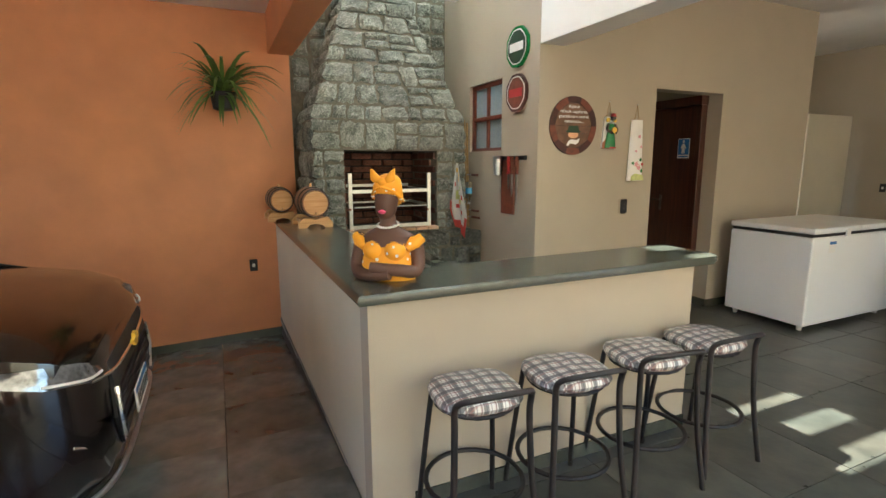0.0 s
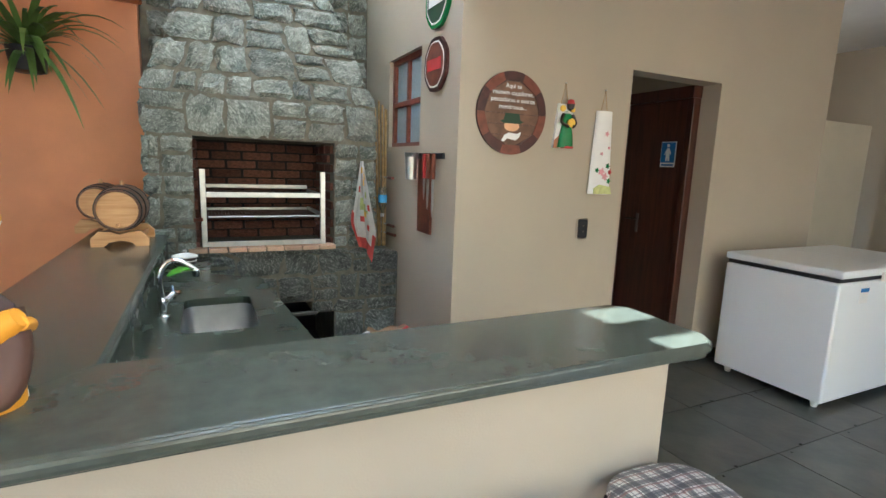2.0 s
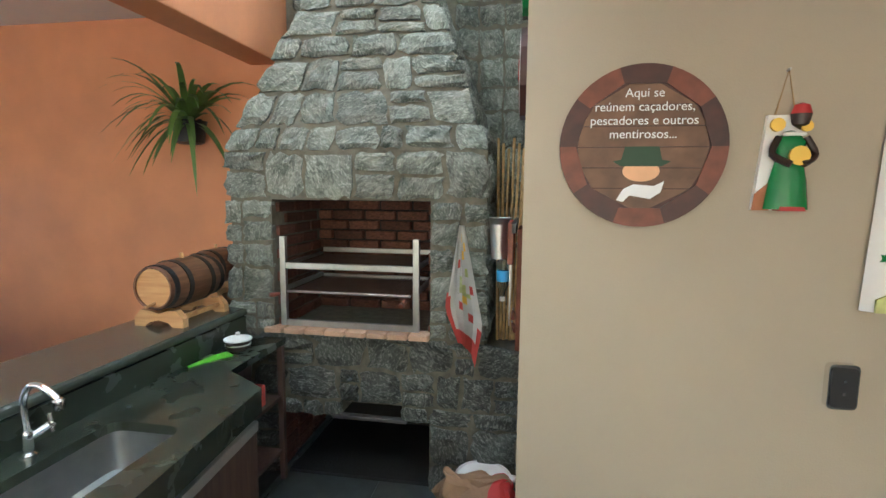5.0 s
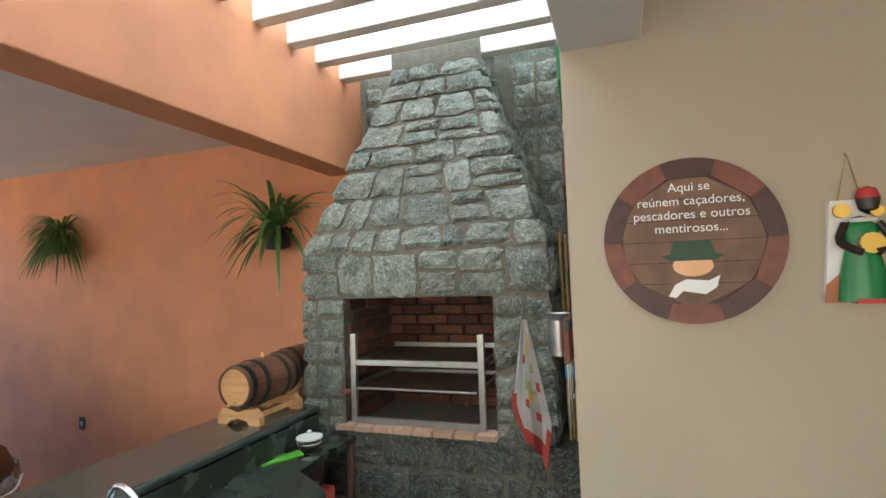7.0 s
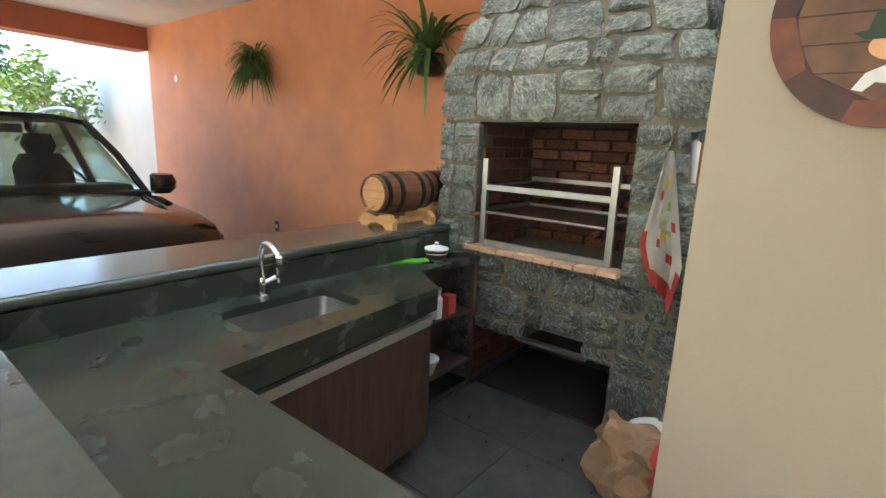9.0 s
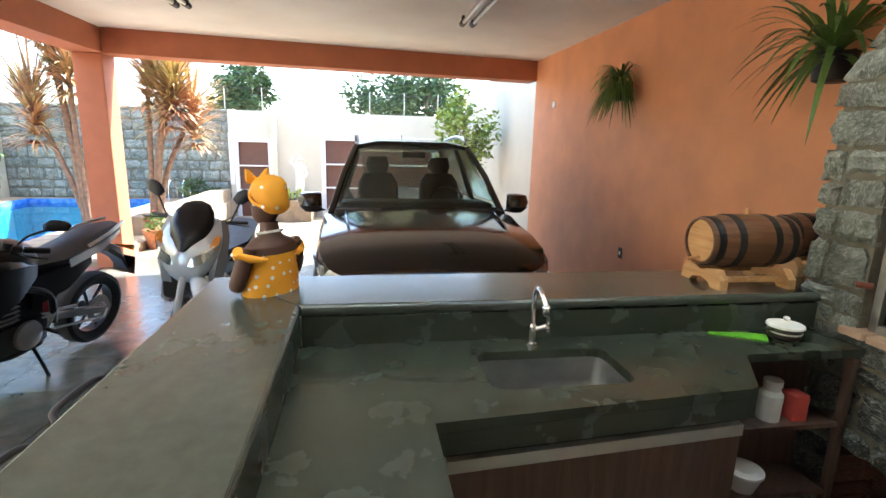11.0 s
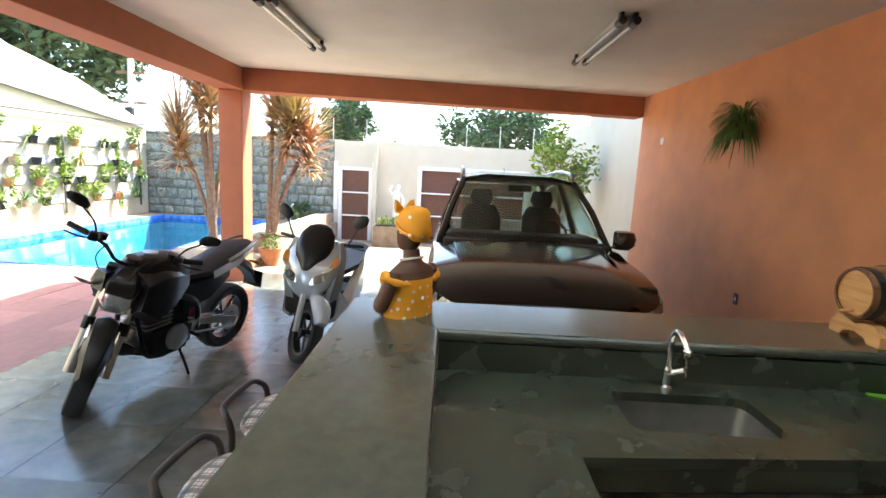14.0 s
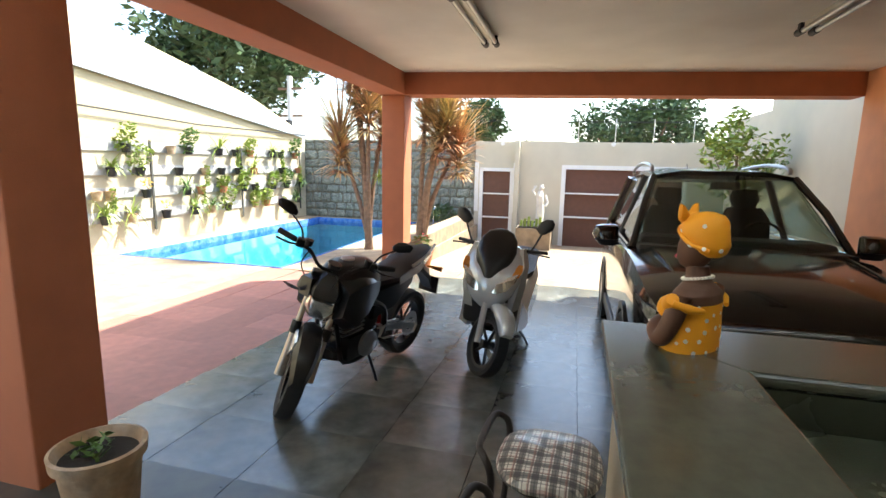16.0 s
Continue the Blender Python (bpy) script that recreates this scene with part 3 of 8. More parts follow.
def rounded(pts, radii, n=5):
    """Rounds the corners of an outline."""
    out = []
    m = len(pts)
    for i, (p, r) in enumerate(zip(pts, radii)):
        p, a, b = Vector(p), Vector(pts[i - 1]), Vector(pts[(i + 1) % m])
        if r <= 0:
            out.append(tuple(p))
            continue
        u, v = (a - p).normalized() * r, (b - p).normalized() * r
        for k in range(n + 1):
            t = k / n
            out.append(tuple(p + u * (1 - t) ** 2 + v * t ** 2))
    return out


bar_top = thing("bar_counter", "dark green slate bar top with rounded edges and a mitred corner", "bar top", at=pose(0, 0, 0))
part("front_slab", slab(rounded([(0.445, 1.86), (2.53, 1.86), (2.53, 2.29), (0.892, 2.29)], [0.0, 0.06, 0.05, 0]), 0.985, 1.03), M_SLATE, bar_top)
part("side_slab", slab([(0.446, 1.8645), (0.888, 2.2935), (0.888, 4.53), (0.745, 4.53), (0.745, Y_ORANGE), (0.446, Y_ORANGE)], 0.985, 1.0298, 0.018), M_SLATE, bar_top)
work = thing("worktop", "dark green slate worktop with a cut-out for the sink", "worktop", at=pose(0, 0, 0))
SX0, SX1, SY0, SY1 = 1.01, 1.30, 2.93, 3.44
top_bm = bmesh.new()
outer = [(0.887, 2.288), (2.44, 2.288), (2.44, 2.72), (1.47, 2.72), (1.38, 3.82), (1.13, 3.98), (1.13, 4.52), (0.887, 4.52)]
hole = rounded([(SX0, SY0), (SX1, SY0), (SX1, SY1), (SX0, SY1)], [0.06] * 4, 4)
ov = [top_bm.verts.new((x, y, 0.87)) for x, y in outer]
hv = [top_bm.verts.new((x, y, 0.87)) for x, y in hole]
oe = [top_bm.edges.new((ov[i - 1], ov[i])) for i in range(len(ov))]
he = [top_bm.edges.new((hv[i - 1], hv[i])) for i in range(len(hv))]
bmesh.ops.triangle_fill(top_bm, edges=oe + he, use_beauty=True)
for f in [f for f in top_bm.faces if SX0 + 0.02 < f.calc_center_median().x < SX1 - 0.02 and SY0 + 0.02 < f.calc_center_median().y < SY1 - 0.02 and all(v in hv for v in f.verts)]:
    top_bm.faces.remove(f)
ext = bmesh.ops.extrude_face_region(top_bm, geom=top_bm.faces[:])
for e in ext["geom"]:
    if isinstance(e, bmesh.types.BMVert):
        e.co.z -= 0.035
part("slab", top_bm, M_SLATEWORK, work)
part("upstand", boxes(((0.868, 2.29, 0.835), (0.886, 4.52, 0.984))), M_SLATEWORK, work, "dark slate splashback below the bar")
part("upstand", boxes(((0.886, 2.270, 0.835), (2.44, 2.287, 0.984))), M_SLATEWORK, work, "dark slate splashback below the bar")
part("apron", boxes(((1.45, 2.70, 0.76), (2.44, 2.718, 0.833)),), M_SLATEWORK, work, "dark slate front apron")
ap = prism([(1.468, 2.72), (1.378, 3.82), (1.36, 3.82), (1.45, 2.72)], "Z", 0.76, 0.833)
part("apron", ap, M_SLATEWORK, work, "dark slate front apron")

sink = thing("sink", "stainless steel sink bowl set below the worktop", "sink", at=pose(0, 0, 0))
secs = []
for z, d in ((0.834, -0.006), (0.74, 0.004), (0.70, 0.015), (0.688, 0.05)):
    secs.append([(x, y, z) for x, y in rounded([(SX0 + d, SY0 + d), (SX1 - d, SY0 + d), (SX1 - d, SY1 - d), (SX0 + d, SY1 - d)], [0.06] * 4, 4)])
sb = loft(secs, caps=False)
sb.faces.new([v for v in sb.verts][-len(secs[0]):])
part("bowl", sb, M_SINK, sink, smooth=True)
part("drain", lathe([(0.0, 0.692), (0.035, 0.692), (0.038, 0.690)], 20, "Z", (1.15, 3.2, 0)), M_CHROME, sink, "round chrome drain")

tap = thing("tap", "chrome swan-neck tap on the worktop", "tap", at=pose(0.945, 3.18, 0.87))
part("base", lathe([(0.026, 0), (0.026, 0.006), (0.015, 0.012), (0.015, 0.05), (0.018, 0.055), (0.018, 0.075), (0.012, 0.085)], 18), M_CHROME, tap, smooth=True)
part("spout", tube(curve_pts([(0, 0, 0.08), (-0.005, 0, 0.17), (0.02, 0, 0.225), (0.06, 0, 0.235), (0.10, 0, 0.215), (0.125, 0, 0.195)], 6), 0.0105, 12), M_CHROME, tap, smooth=True)
part("aerator", lathe([(0.015, 0), (0.017, 0.01), (0.017, 0.028), (0.012, 0.034)], 16, "Z", (0.128, 0, 0.165)), M_CHROME, tap, smooth=True)
part("valve", tube([(0, 0, 0.055), (0.035, 0.045, 0.085)], 0.012, 12), M_CHROME, tap, smooth=True)
hb = tube([(0.035 - 0.03, 0.047 + 0.02, 0.088), (0.035 + 0.03, 0.047 - 0.015, 0.094)], 0.007, 8)
tube([(0.04, 0.05, 0.06), (0.032, 0.048, 0.122)], 0.007, 8, bm=hb)
part("cross_handle", hb, M_CHROME, tap, smooth=True)

cab = thing("sink_cabinet", "brown wood sink cabinet with an aluminium rail", "cabinet", at=pose(0, 0, 0))
part("body", prism([(0.91, 2.75), (1.43, 2.75), (1.345, 3.80), (0.91, 3.80)], "Z", 0.10, 0.66), M_CABINET, cab)
for a, b in ((0.01, 0.99),):
    def on(t, o):
        return (1.43 - 0.085 * t + o, 2.75 + 1.05 * t)
    d = part("door", prism([on(a, 0.004), on(a, 0.022), on(b, 0.022), on(b, 0.004)], "Z", 0.10, 0.69), M_CABINET, cab)
    part("rail", prism([on(a, 0.004), on(a, 0.030), on(b, 0.030), on(b, 0.004)], "Z", 0.694, 0.735), M_ALU, d, "pale aluminium pull rail")
for x, y in ((1.36, 2.80), (1.29, 3.74), (0.95, 2.80), (0.95, 3.74)):
    part("leg", lathe([(0.02, 0), (0.024, 0.1)], 10, "Z", (x, y, 0)), M_CABINET, cab)
cab2 = thing("counter_cabinet", "beige plastered support under the worktop", "cabinet", at=pose(0, 0, 0))
part("body", box((1.50, 2.06, 0), (2.38, 2.68, 0.755)), M_CABINET, cab2)

shelf = thing("shelf_unit", "open wooden shelf below the worktop end", "shelf", at=pose(0, 0, 0))
part("side", box((1.10, 4.47, 0.03), (1.13, 4.50, 0.83)), M_CABINET, shelf)
part("back", box((0.905, 3.85, 0.03), (0.92, 4.5, 0.83)), M_CABINET, shelf)
for z in (0.20, 0.52):
    part("board", prism([(0.92, 3.85), (1.28, 3.85), (1.12, 4.0), (1.12, 4.47), (0.92, 4.47)], "Z", z, z + 0.02), M_CABINET, shelf)
jar = thing("jar", "white plastic jar on the shelf", "jar", at=pose(1.05, 4.20, 0.54) @ Matrix.Diagonal((1.1, 1.1, 1.25, 1)))
part("body", lathe([(0.04, 0), (0.042, 0.09), (0.03, 0.105), (0.03, 0.12)], 18), M_BUSTWHITE, jar, smooth=True)
part("lid", lathe([(0.033, 0.12), (0.033, 0.14)], 18), M_BUSTWHITE, jar)
can = thing("food_box", "small red carton on the shelf", "box", at=pose(1.06, 4.31, 0.54), bm=box((-0.035, -0.035, 0), (0.035, 0.035, 0.115), 0.004), material=M_CLOTHRED)
bowl = thing("tub", "white plastic tub with a lid on the shelf", "tub", at=pose(1.06, 4.12, 0.22))
part("body", lathe([(0.05, 0), (0.075, 0.08)], 20), M_BUSTWHITE, bowl, smooth=True)
part("lid", lathe([(0.08, 0.08), (0.08, 0.092), (0.05, 0.10)], 20), M_BUSTWHITE, bowl)
cpot = thing("casserole", "small dark enamel casserole with a white lid", "pot", at=pose(0.99, 4.27, 0.87))
part("body", lathe([(0.05, 0), (0.062, 0.012), (0.064, 0.055)], 24), M_DBROWN, cpot, "dark enamel with pale pattern", smooth=True)
part("band", lathe([(0.0655, 0.030), (0.0655, 0.036)], 24), M_BUSTWHITE, cpot, "row of white dots")
lidc = part("lid", lathe([(0.072, 0.055), (0.07, 0.063), (0.03, 0.075), (0.01, 0.078)], 24), M_BUSTWHITE, cpot, smooth=True)
part("knob", lathe([(0.008, 0.078), (0.014, 0.09), (0.008, 0.096)], 12), M_BUSTWHITE, lidc, smooth=True)
for s in (-1, 1):
    part("handle", box((-0.015, s * 0.062, 0.04), (0.015, s * 0.088, 0.05), 0.004), M_DBROWN, cpot)
thing("mat", "lime green plastic spatula lying on the worktop", "utensil", at=pose(0.95, 4.10, 0.871, 0, 0, 70),
      bm=prism(rounded([(-0.13, -0.015), (0.02, -0.03), (0.09, -0.05), (0.11, 0.03), (0.02, 0.03), (-0.13, 0.0)], [0.01] * 6, 3), "Z", 0, 0.006), material=M_LIME)


def barrel(x, y, z, r, length):
    t = thing("barrel", "small oak barrel with black hoops on a pine cradle", "barrel", at=pose(x, y, z), group="barrels on the bar")
    zc = 0.075 + r
    prof = []
    for k in range(13):
        u = k / 12
        prof.append((r * (0.84 + 0.16 * math.sin(math.pi * u)), length * u))
    b = part("cask", lathe([(r * 0.78, 0.012), (r * 0.78, 0.0)] + prof + [(r * 0.78, length), (r * 0.78, length - 0.012), (0.0, length - 0.012)], 28, "Y", (0, 0, zc), cap=False), M_OAK, t, smooth=True)
    part("head", lathe([(0.0, 0.014), (r * 0.80, 0.014)], 28, "Y", (0, 0, zc), cap=False), M_PINE, t, "pale wood barrel head")
    for u in (0.09, 0.30, 0.70, 0.91):
        rr = r * (0.84 + 0.16 * math.sin(math.pi * u))
        part("hoop", lathe([(rr - 0.004, length * u - 0.016), (rr + 0.003, length * u - 0.016), (rr + 0.003, length * u + 0.016), (rr - 0.004, length * u + 0.016)], 28, "Y", (0, 0, zc), cap=False), M_HOOP, t, "black metal hoop")
    part("bung", lathe([(0.012, 0), (0.009, 0.03)], 10, "Z", (0, length / 2, zc + r - 0.004)), M_PINE, t)
    part("spigot", tube([(0, 0.012, zc - r * 0.6), (0, -0.05, zc - r * 0.66)], 0.008, 8), M_PINE, t, "pale wooden spigot")
    w = r + 0.01
    for yy in (0.03, length - 0.07):
        o = [(-w, 0), (-w * 0.55, 0), (-w * 0.4, 0.022), (0, 0.034), (w * 0.4, 0.022), (w * 0.55, 0), (w, 0), (w, 0.045), (w * 0.72, 0.085), (w * 0.3, 0.080), (0, 0.066), (-w * 0.3, 0.080), (-w * 0.72, 0.085), (-w, 0.045)]
        part("cradle_end", prism(o, "Y", yy, yy + 0.04), M_PINE, t, "scalloped pine cradle")
    for s in (-1, 1):
        part("cradle_rail", box((s * w * 0.72 - 0.008, 0.07, 0.03), (s * w * 0.72 + 0.008, length - 0.07, 0.055)), M_PINE, t)
    return t


barrel(0.69, 4.04, 1.03, 0.125, 0.44)
barrel(0.50, 4.62, 1.03, 0.115, 0.42)


# ---- barbecue ----
bbq = thing("barbecue", "large grey stone barbecue with a tapering chimney", "barbecue", at=pose(0, 0, 0))
for lo, hi in (((0.80, 4.555, 0), (1.05, 5.45, 1.93)), ((1.97, 4.555, 0), (2.27, 5.45, 1.93)), ((1.05, 4.555, 1.66), (1.97, 5.45, 1.93)),
            ((1.05, 4.555, 0.50), (1.97, 5.45, 0.90)), ((1.05, 4.555, 0.41), (1.44, 5.45, 0.50)), ((1.81, 4.555, 0.41), (1.97, 5.45, 0.50)), ((2.27, 4.555, 0), (X_SIDE, 5.45, 0.84))):
    part("core", box(lo, hi), M_MORTAR, bbq, "sandy mortar")
part("hood_core", loft([[(0.80, 4.555, 1.93), (2.25, 4.555, 1.93), (2.25, 5.45, 1.93), (0.80, 5.45, 1.93)], [(1.21, 5.0, 3.10), (1.83, 5.0, 3.10), (1.83, 5.45, 3.10), (1.21, 5.45, 3.10)],
     [(1.21, 5.0, 3.5), (1.83, 5.0, 3.5), (1.83, 5.45, 3.5), (1.21, 5.45, 3.5)]]), M_MORTAR, bbq, "sandy mortar")


def chip(w, h, d, rng):
    """One rough stone: a box with a broken, bulging face towards -y."""
    bm = bmesh.new()
    nx, nz = 5, 4
    front = []
    skew = rng.uniform(-0.06, 0.06)
    for i in range(nx + 1):
        row = []
        for j in range(nz + 1):
            u, v = i / nx, j / nz
            edge = min(u, 1 - u, v, 1 - v)
            y = -d * (0.35 + min(1.0, edge * 6) * 0.5 + rng.uniform(-0.22, 0.22))
            jx, jz = rng.uniform(-0.12, 0.12) * w / nx, rng.uniform(-0.12, 0.12) * h / nz
            if i in (0, nx):
                jx = (1 if i == 0 else -1) * rng.uniform(-0.02, 0.08) * w
            if j in (0, nz):
                jz = (1 if j == 0 else -1) * rng.uniform(-0.03, 0.10) * h
            if i in (0, nx) and j in (0, nz):
                jx *= 1.6
                jz *= 1.6
            row.append(bm.verts.new(((u - 0.5) * w + jx + skew * w * (v - 0.5), y, (v - 0.5) * h + jz)))
        front.append(row)
    for i in range(nx):
        for j in range(nz):
            bm.faces.new((front[i][j], front[i + 1][j], front[i + 1][j + 1], front[i][j + 1]))
    rim = [front[i][0] for i in range(nx + 1)] + [front[nx][j] for j in range(1, nz + 1)] + [front[i][nz] for i in range(nx - 1, -1, -1)] + [front[0][j] for j in range(nz - 1, 0, -1)]
    back = [bm.verts.new((v.co.x * 1.01, 0.03, v.co.z * 1.01)) for v in rim]
    n = len(rim)
    for k in range(n):
        bm.faces.new((rim[k], back[k], back[(k + 1) % n], rim[(k + 1) % n]))
    return bm


rng = random.Random(5)
CHIPS = [finish("stone", chip(1.0, 1.0, 1.0, rng), M_STONE) for _ in range(14)]


def lay_stone(parent, m, w, h, d):
    ob = new("stone", rng.choice(CHIPS))
    ob.matrix_world = m @ Matrix.Diagonal((w, d, h, 1))
    ob.parent = parent


def face_y(z):
    return 4.555 if z < 1.93 else 4.555 + (z - 1.93) / 1.17 * 0.43


def span(z):
    if z < 0.86:
        return 0.78, X_SIDE
    if z < 1.93:
        return 0.76, 2.29
    k = min(1.0, (z - 1.93) / 1.17)
    return 0.76 + k * 0.43, 2.29 - k * 0.44


def fitted_stone(parent, u0, u1, z0, z1, d):
    """A stone cut to the slope of the hood."""
    zm = (z0 + z1) / 2
    bm = chip(1.0, 1.0, d, rng)
    for v in bm.verts:
        zz = zm + v.co.z * (z1 - z0 - 0.012)
        a, b = span(zz)
        w = (u1 - u0) * (b - a)
        u = (u0 + u1) / 2 + v.co.x * (u1 - u0) * (w - 0.012) / w
        v.co = Vector((a + (b - a) * u, face_y(zz) + v.co.y, zz))
    # below the firebox ledge the darker, partly shade-toned stone
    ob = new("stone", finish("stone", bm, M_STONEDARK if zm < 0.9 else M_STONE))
    ob.parent = parent


z = 0.0
while z < 3.2:
    h = rng.choice((0.14, 0.17, 0.20, 0.22))
    for lim in (0.40, 0.50, 0.90, 1.66, 1.93):
        if z < lim - 0.01 and z + h > lim - 0.09:
            h = lim - z
    if h > 0.27:
        h *= 0.5
    zm = z + h / 2
    x0, x1 = span(zm)
    hole = None
    if zm < 0.40:
        hole = (1.07, 1.96)
    elif zm < 0.50:
        hole = (1.45, 1.80)
    elif 0.90 < zm < 1.655:
        hole = (1.055, 1.965)
    runs = [(x0, x1)] if not hole else [(x0, hole[0]), (hole[1], x1)]
    for a, b in runs:
        cuts = [a]
        while cuts[-1] < b - 0.01:
            w = rng.uniform(0.12, 0.32) * (0.75 if b - a < 0.5 else 1)
            cuts.append(b if b - cuts[-1] - w < 0.10 else cuts[-1] + w)
        for c0, c1 in zip(cuts, cuts[1:]):
            # a tall bed is now and then split in two
            zs = (z, z + h)
            if h > 0.16 and rng.random() < 0.3:
                zs = (z, z + h * rng.uniform(0.4, 0.6), z + h)
            for q0, q1 in zip(zs, zs[1:]):
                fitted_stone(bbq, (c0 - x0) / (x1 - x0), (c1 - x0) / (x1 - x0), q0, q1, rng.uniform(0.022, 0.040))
    # the flanks
    if zm > 0.95:
        y = face_y(zm) + 0.03
        while y < 5.30:
            w = rng.uniform(0.15, 0.28)
            lean = 0 if zm < 1.93 else math.degrees(math.atan2(0.43, 1.17))
            lay_stone(bbq, pose(x0 + 0.035, y + w / 2, zm, 0, lean, 0) @ pose(0, 0, 0, 0, 0, -90), w - 0.012, h * 1.04 - 0.012, 0.04)
            lay_stone(bbq, pose(x1 - 0.03, y + w / 2, zm, 0, -lean, 0) @ pose(0, 0, 0, 0, 0, 90), w - 0.012, h * 1.04 - 0.012, 0.04)
            y += w
    z += h
# the stone wall behind
back_wall = bpy.data.objects["wall_bay_back"]
z = 0.9
while z < 3.5:
    h = rng.choice((0.16, 0.2, 0.24))
    for x in [1.95 + 0.17 * k for k in range(3)] + [0.76, 0.95]:
        if x > 1.5 or z > 2.2:
            lay_stone(back_wall, pose(x + 0.09, 5.46, z + h / 2), 0.165, h - 0.012, 0.04)
    z += h

BRICKS = [finish("brick", box((-0.5, -0.5, -0.5), (0.5, 0.5, 0.5), 0.04, 1), M_BRICK) for _ in range(1)]
PALE = finish("brick", box((-0.5, -0.5, -0.5), (0.5, 0.5, 0.5), 0.06, 1), M_PALEBRICK)


def lay_brick(parent, me, x, y, z, w, d, h):
    ob = new("brick", me)
    ob.matrix_world = pose(x, y, z, rng.uniform(-1, 1), rng.uniform(-1, 1), rng.uniform(-1.2, 1.2)) @ Matrix.Diagonal((w, d, h, 1))
    ob.parent = parent


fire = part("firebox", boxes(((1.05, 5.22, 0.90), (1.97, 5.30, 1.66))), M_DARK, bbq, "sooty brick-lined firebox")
for r in range(11):
    zz = 0.935 + r * 0.068
    x = 1.05 - (0.11 if r % 2 else 0)
    while x < 1.96:
        a, b = max(x, 1.055), min(x + 0.215, 1.965)
        if b - a > 0.03:
            lay_brick(fire, BRICKS[0], (a + b) / 2, 5.20, zz, b - a - 0.012, 0.05, 0.055)
        x += 0.225
    for side in (1.055, 1.965):
        yy = 4.60 + (0.1 if r % 2 else 0)
        while yy < 5.1:
            lay_brick(fire, BRICKS[0], side, yy + 0.1, zz, 0.03, 0.2, 0.055)
            yy += 0.22
part("lintel_bar", box((1.40, 4.53, 0.402), (1.84, 4.575, 0.424), 0.004), M_STEELDARK, bbq, "dull steel bar under the slot")
# near-black back and an added floor sheet paint the shade inside the recess
low = part("ash_room", boxes(((1.05, 5.3, 0), (1.97, 5.36, 0.5)), ((1.051, 4.60, 0.0), (1.969, 5.3, 0.02))), M_DARK, bbq, "storage recess with its shade painted near-black")
for r in range(6):
    for yy in (4.62, 4.84, 5.06):
        lay_brick(low, BRICKS[0], 1.055, yy + 0.05, 0.035 + r * 0.067, 0.03, 0.2, 0.055)
for k in range(8):
    lay_brick(bbq, PALE, 1.0 + 0.122 * k + 0.06, 4.565, 0.912, 0.112, 0.12, 0.03)

grill = thing("grill", "steel rotating grill frame with wire grates", "grill", at=pose(0, 0, 0))
part("post", box((1.085, 4.56, 0.93), (1.12, 4.59, 1.45), 0.003), M_STEEL, grill)
part("post", box((1.87, 4.56, 0.93), (1.905, 4.59, 1.45), 0.003), M_STEEL, grill)
part("crossbar", box((1.12, 4.562, 1.265), (1.87, 4.588, 1.30), 0.003), M_STEEL, grill)
part("crossbar", box((1.12, 4.562, 0.93), (1.87, 4.588, 0.965), 0.003), M_STEEL, grill)
part("crossbar", box((1.12, 5.10, 1.30), (1.87, 5.12, 1.33), 0.003), M_STEEL, grill)
part("crossbar", box((1.12, 5.10, 1.12), (1.87, 5.12, 1.15), 0.003), M_STEEL, grill)
for xx in (1.09, 1.87):
    part("rail", box((xx, 4.60, 1.27), (xx + 0.02, 5.12, 1.295)), M_STEEL, grill)
    part("rail", box((xx, 4.60, 1.13), (xx + 0.02, 5.12, 1.155)), M_STEEL, grill)
for zz, y0 in ((1.13, 4.57), (1.28, 4.62)):
    g = bmesh.new()
    for k in range(34):
        xx = 1.13 + k * 0.0225
        tube([(xx, y0, zz), (xx, 5.1, zz + 0.005)], 0.0022, 4, bm=g, cap=False)
    for k in range(20):
        yy = y0 + k * 0.027
        tube([(1.12, yy, zz), (1.88, yy, zz)], 0.0022, 4, bm=g, cap=False)
    tagged(part("grate", g, M_GRATE, grill, "dark wire mesh grate"), kind="stuff")
part("grate_bar", tube([(1.13, 4.555, 1.135), (1.86, 4.555, 1.135)], 0.008, 8), M_STEEL, grill)
part("handle", tube([(1.09, 4.54, 1.12), (1.05, 4.50, 1.12)], 0.013, 10), M_MAHOG, grill, "turned wooden handle")
part("handle", tube([(1.83, 4.54, 1.11), (1.83, 4.46, 1.10)], 0.013, 10), M_MAHOG, grill, "turned wooden handle")

# towel
tw = bmesh.new()
rows = 16
vs = []
for i in range(rows + 1):
    t = i / rows
    half = 0.012 + 0.085 * min(1, t * 1.5) - (0.05 * max(0, t - 0.72) / 0.28)
    cx = 2.15 + 0.02 * t + (0.035 * max(0, t - 0.6))
    row = []
    for k in range(9):
        u = k / 8 * 2 - 1
        row.append(tw.verts.new((cx + u * half, 4.47 - 0.02 * math.sin(u * 5 + t * 2) * (0.4 + t) - 0.008 * math.cos(u * 9), 1.54 - 0.70 * t - 0.05 * abs(u) * t + (0.06 * (1 - u) * t if t > 0.5 else 0))))
    vs.append(row)
for i in range(rows):
    for k in range(8):
        f = tw.faces.new((vs[i][k], vs[i + 1][k], vs[i + 1][k + 1], vs[i][k + 1]))
        f.material_index = 1 if (i >= 14 or (i > 7 and k == 0) or (i > 11 and k == 7) or (i, k) in ((4, 2), (7, 6), (10, 3), (11, 5))) else (2 if (4 < i < 9 and 2 < k < 6 and (i * 3 + k) % 4 < 2) else (3 if (i, k) in ((1, 3), (2, 5), (3, 4), (9, 4)) else 0))
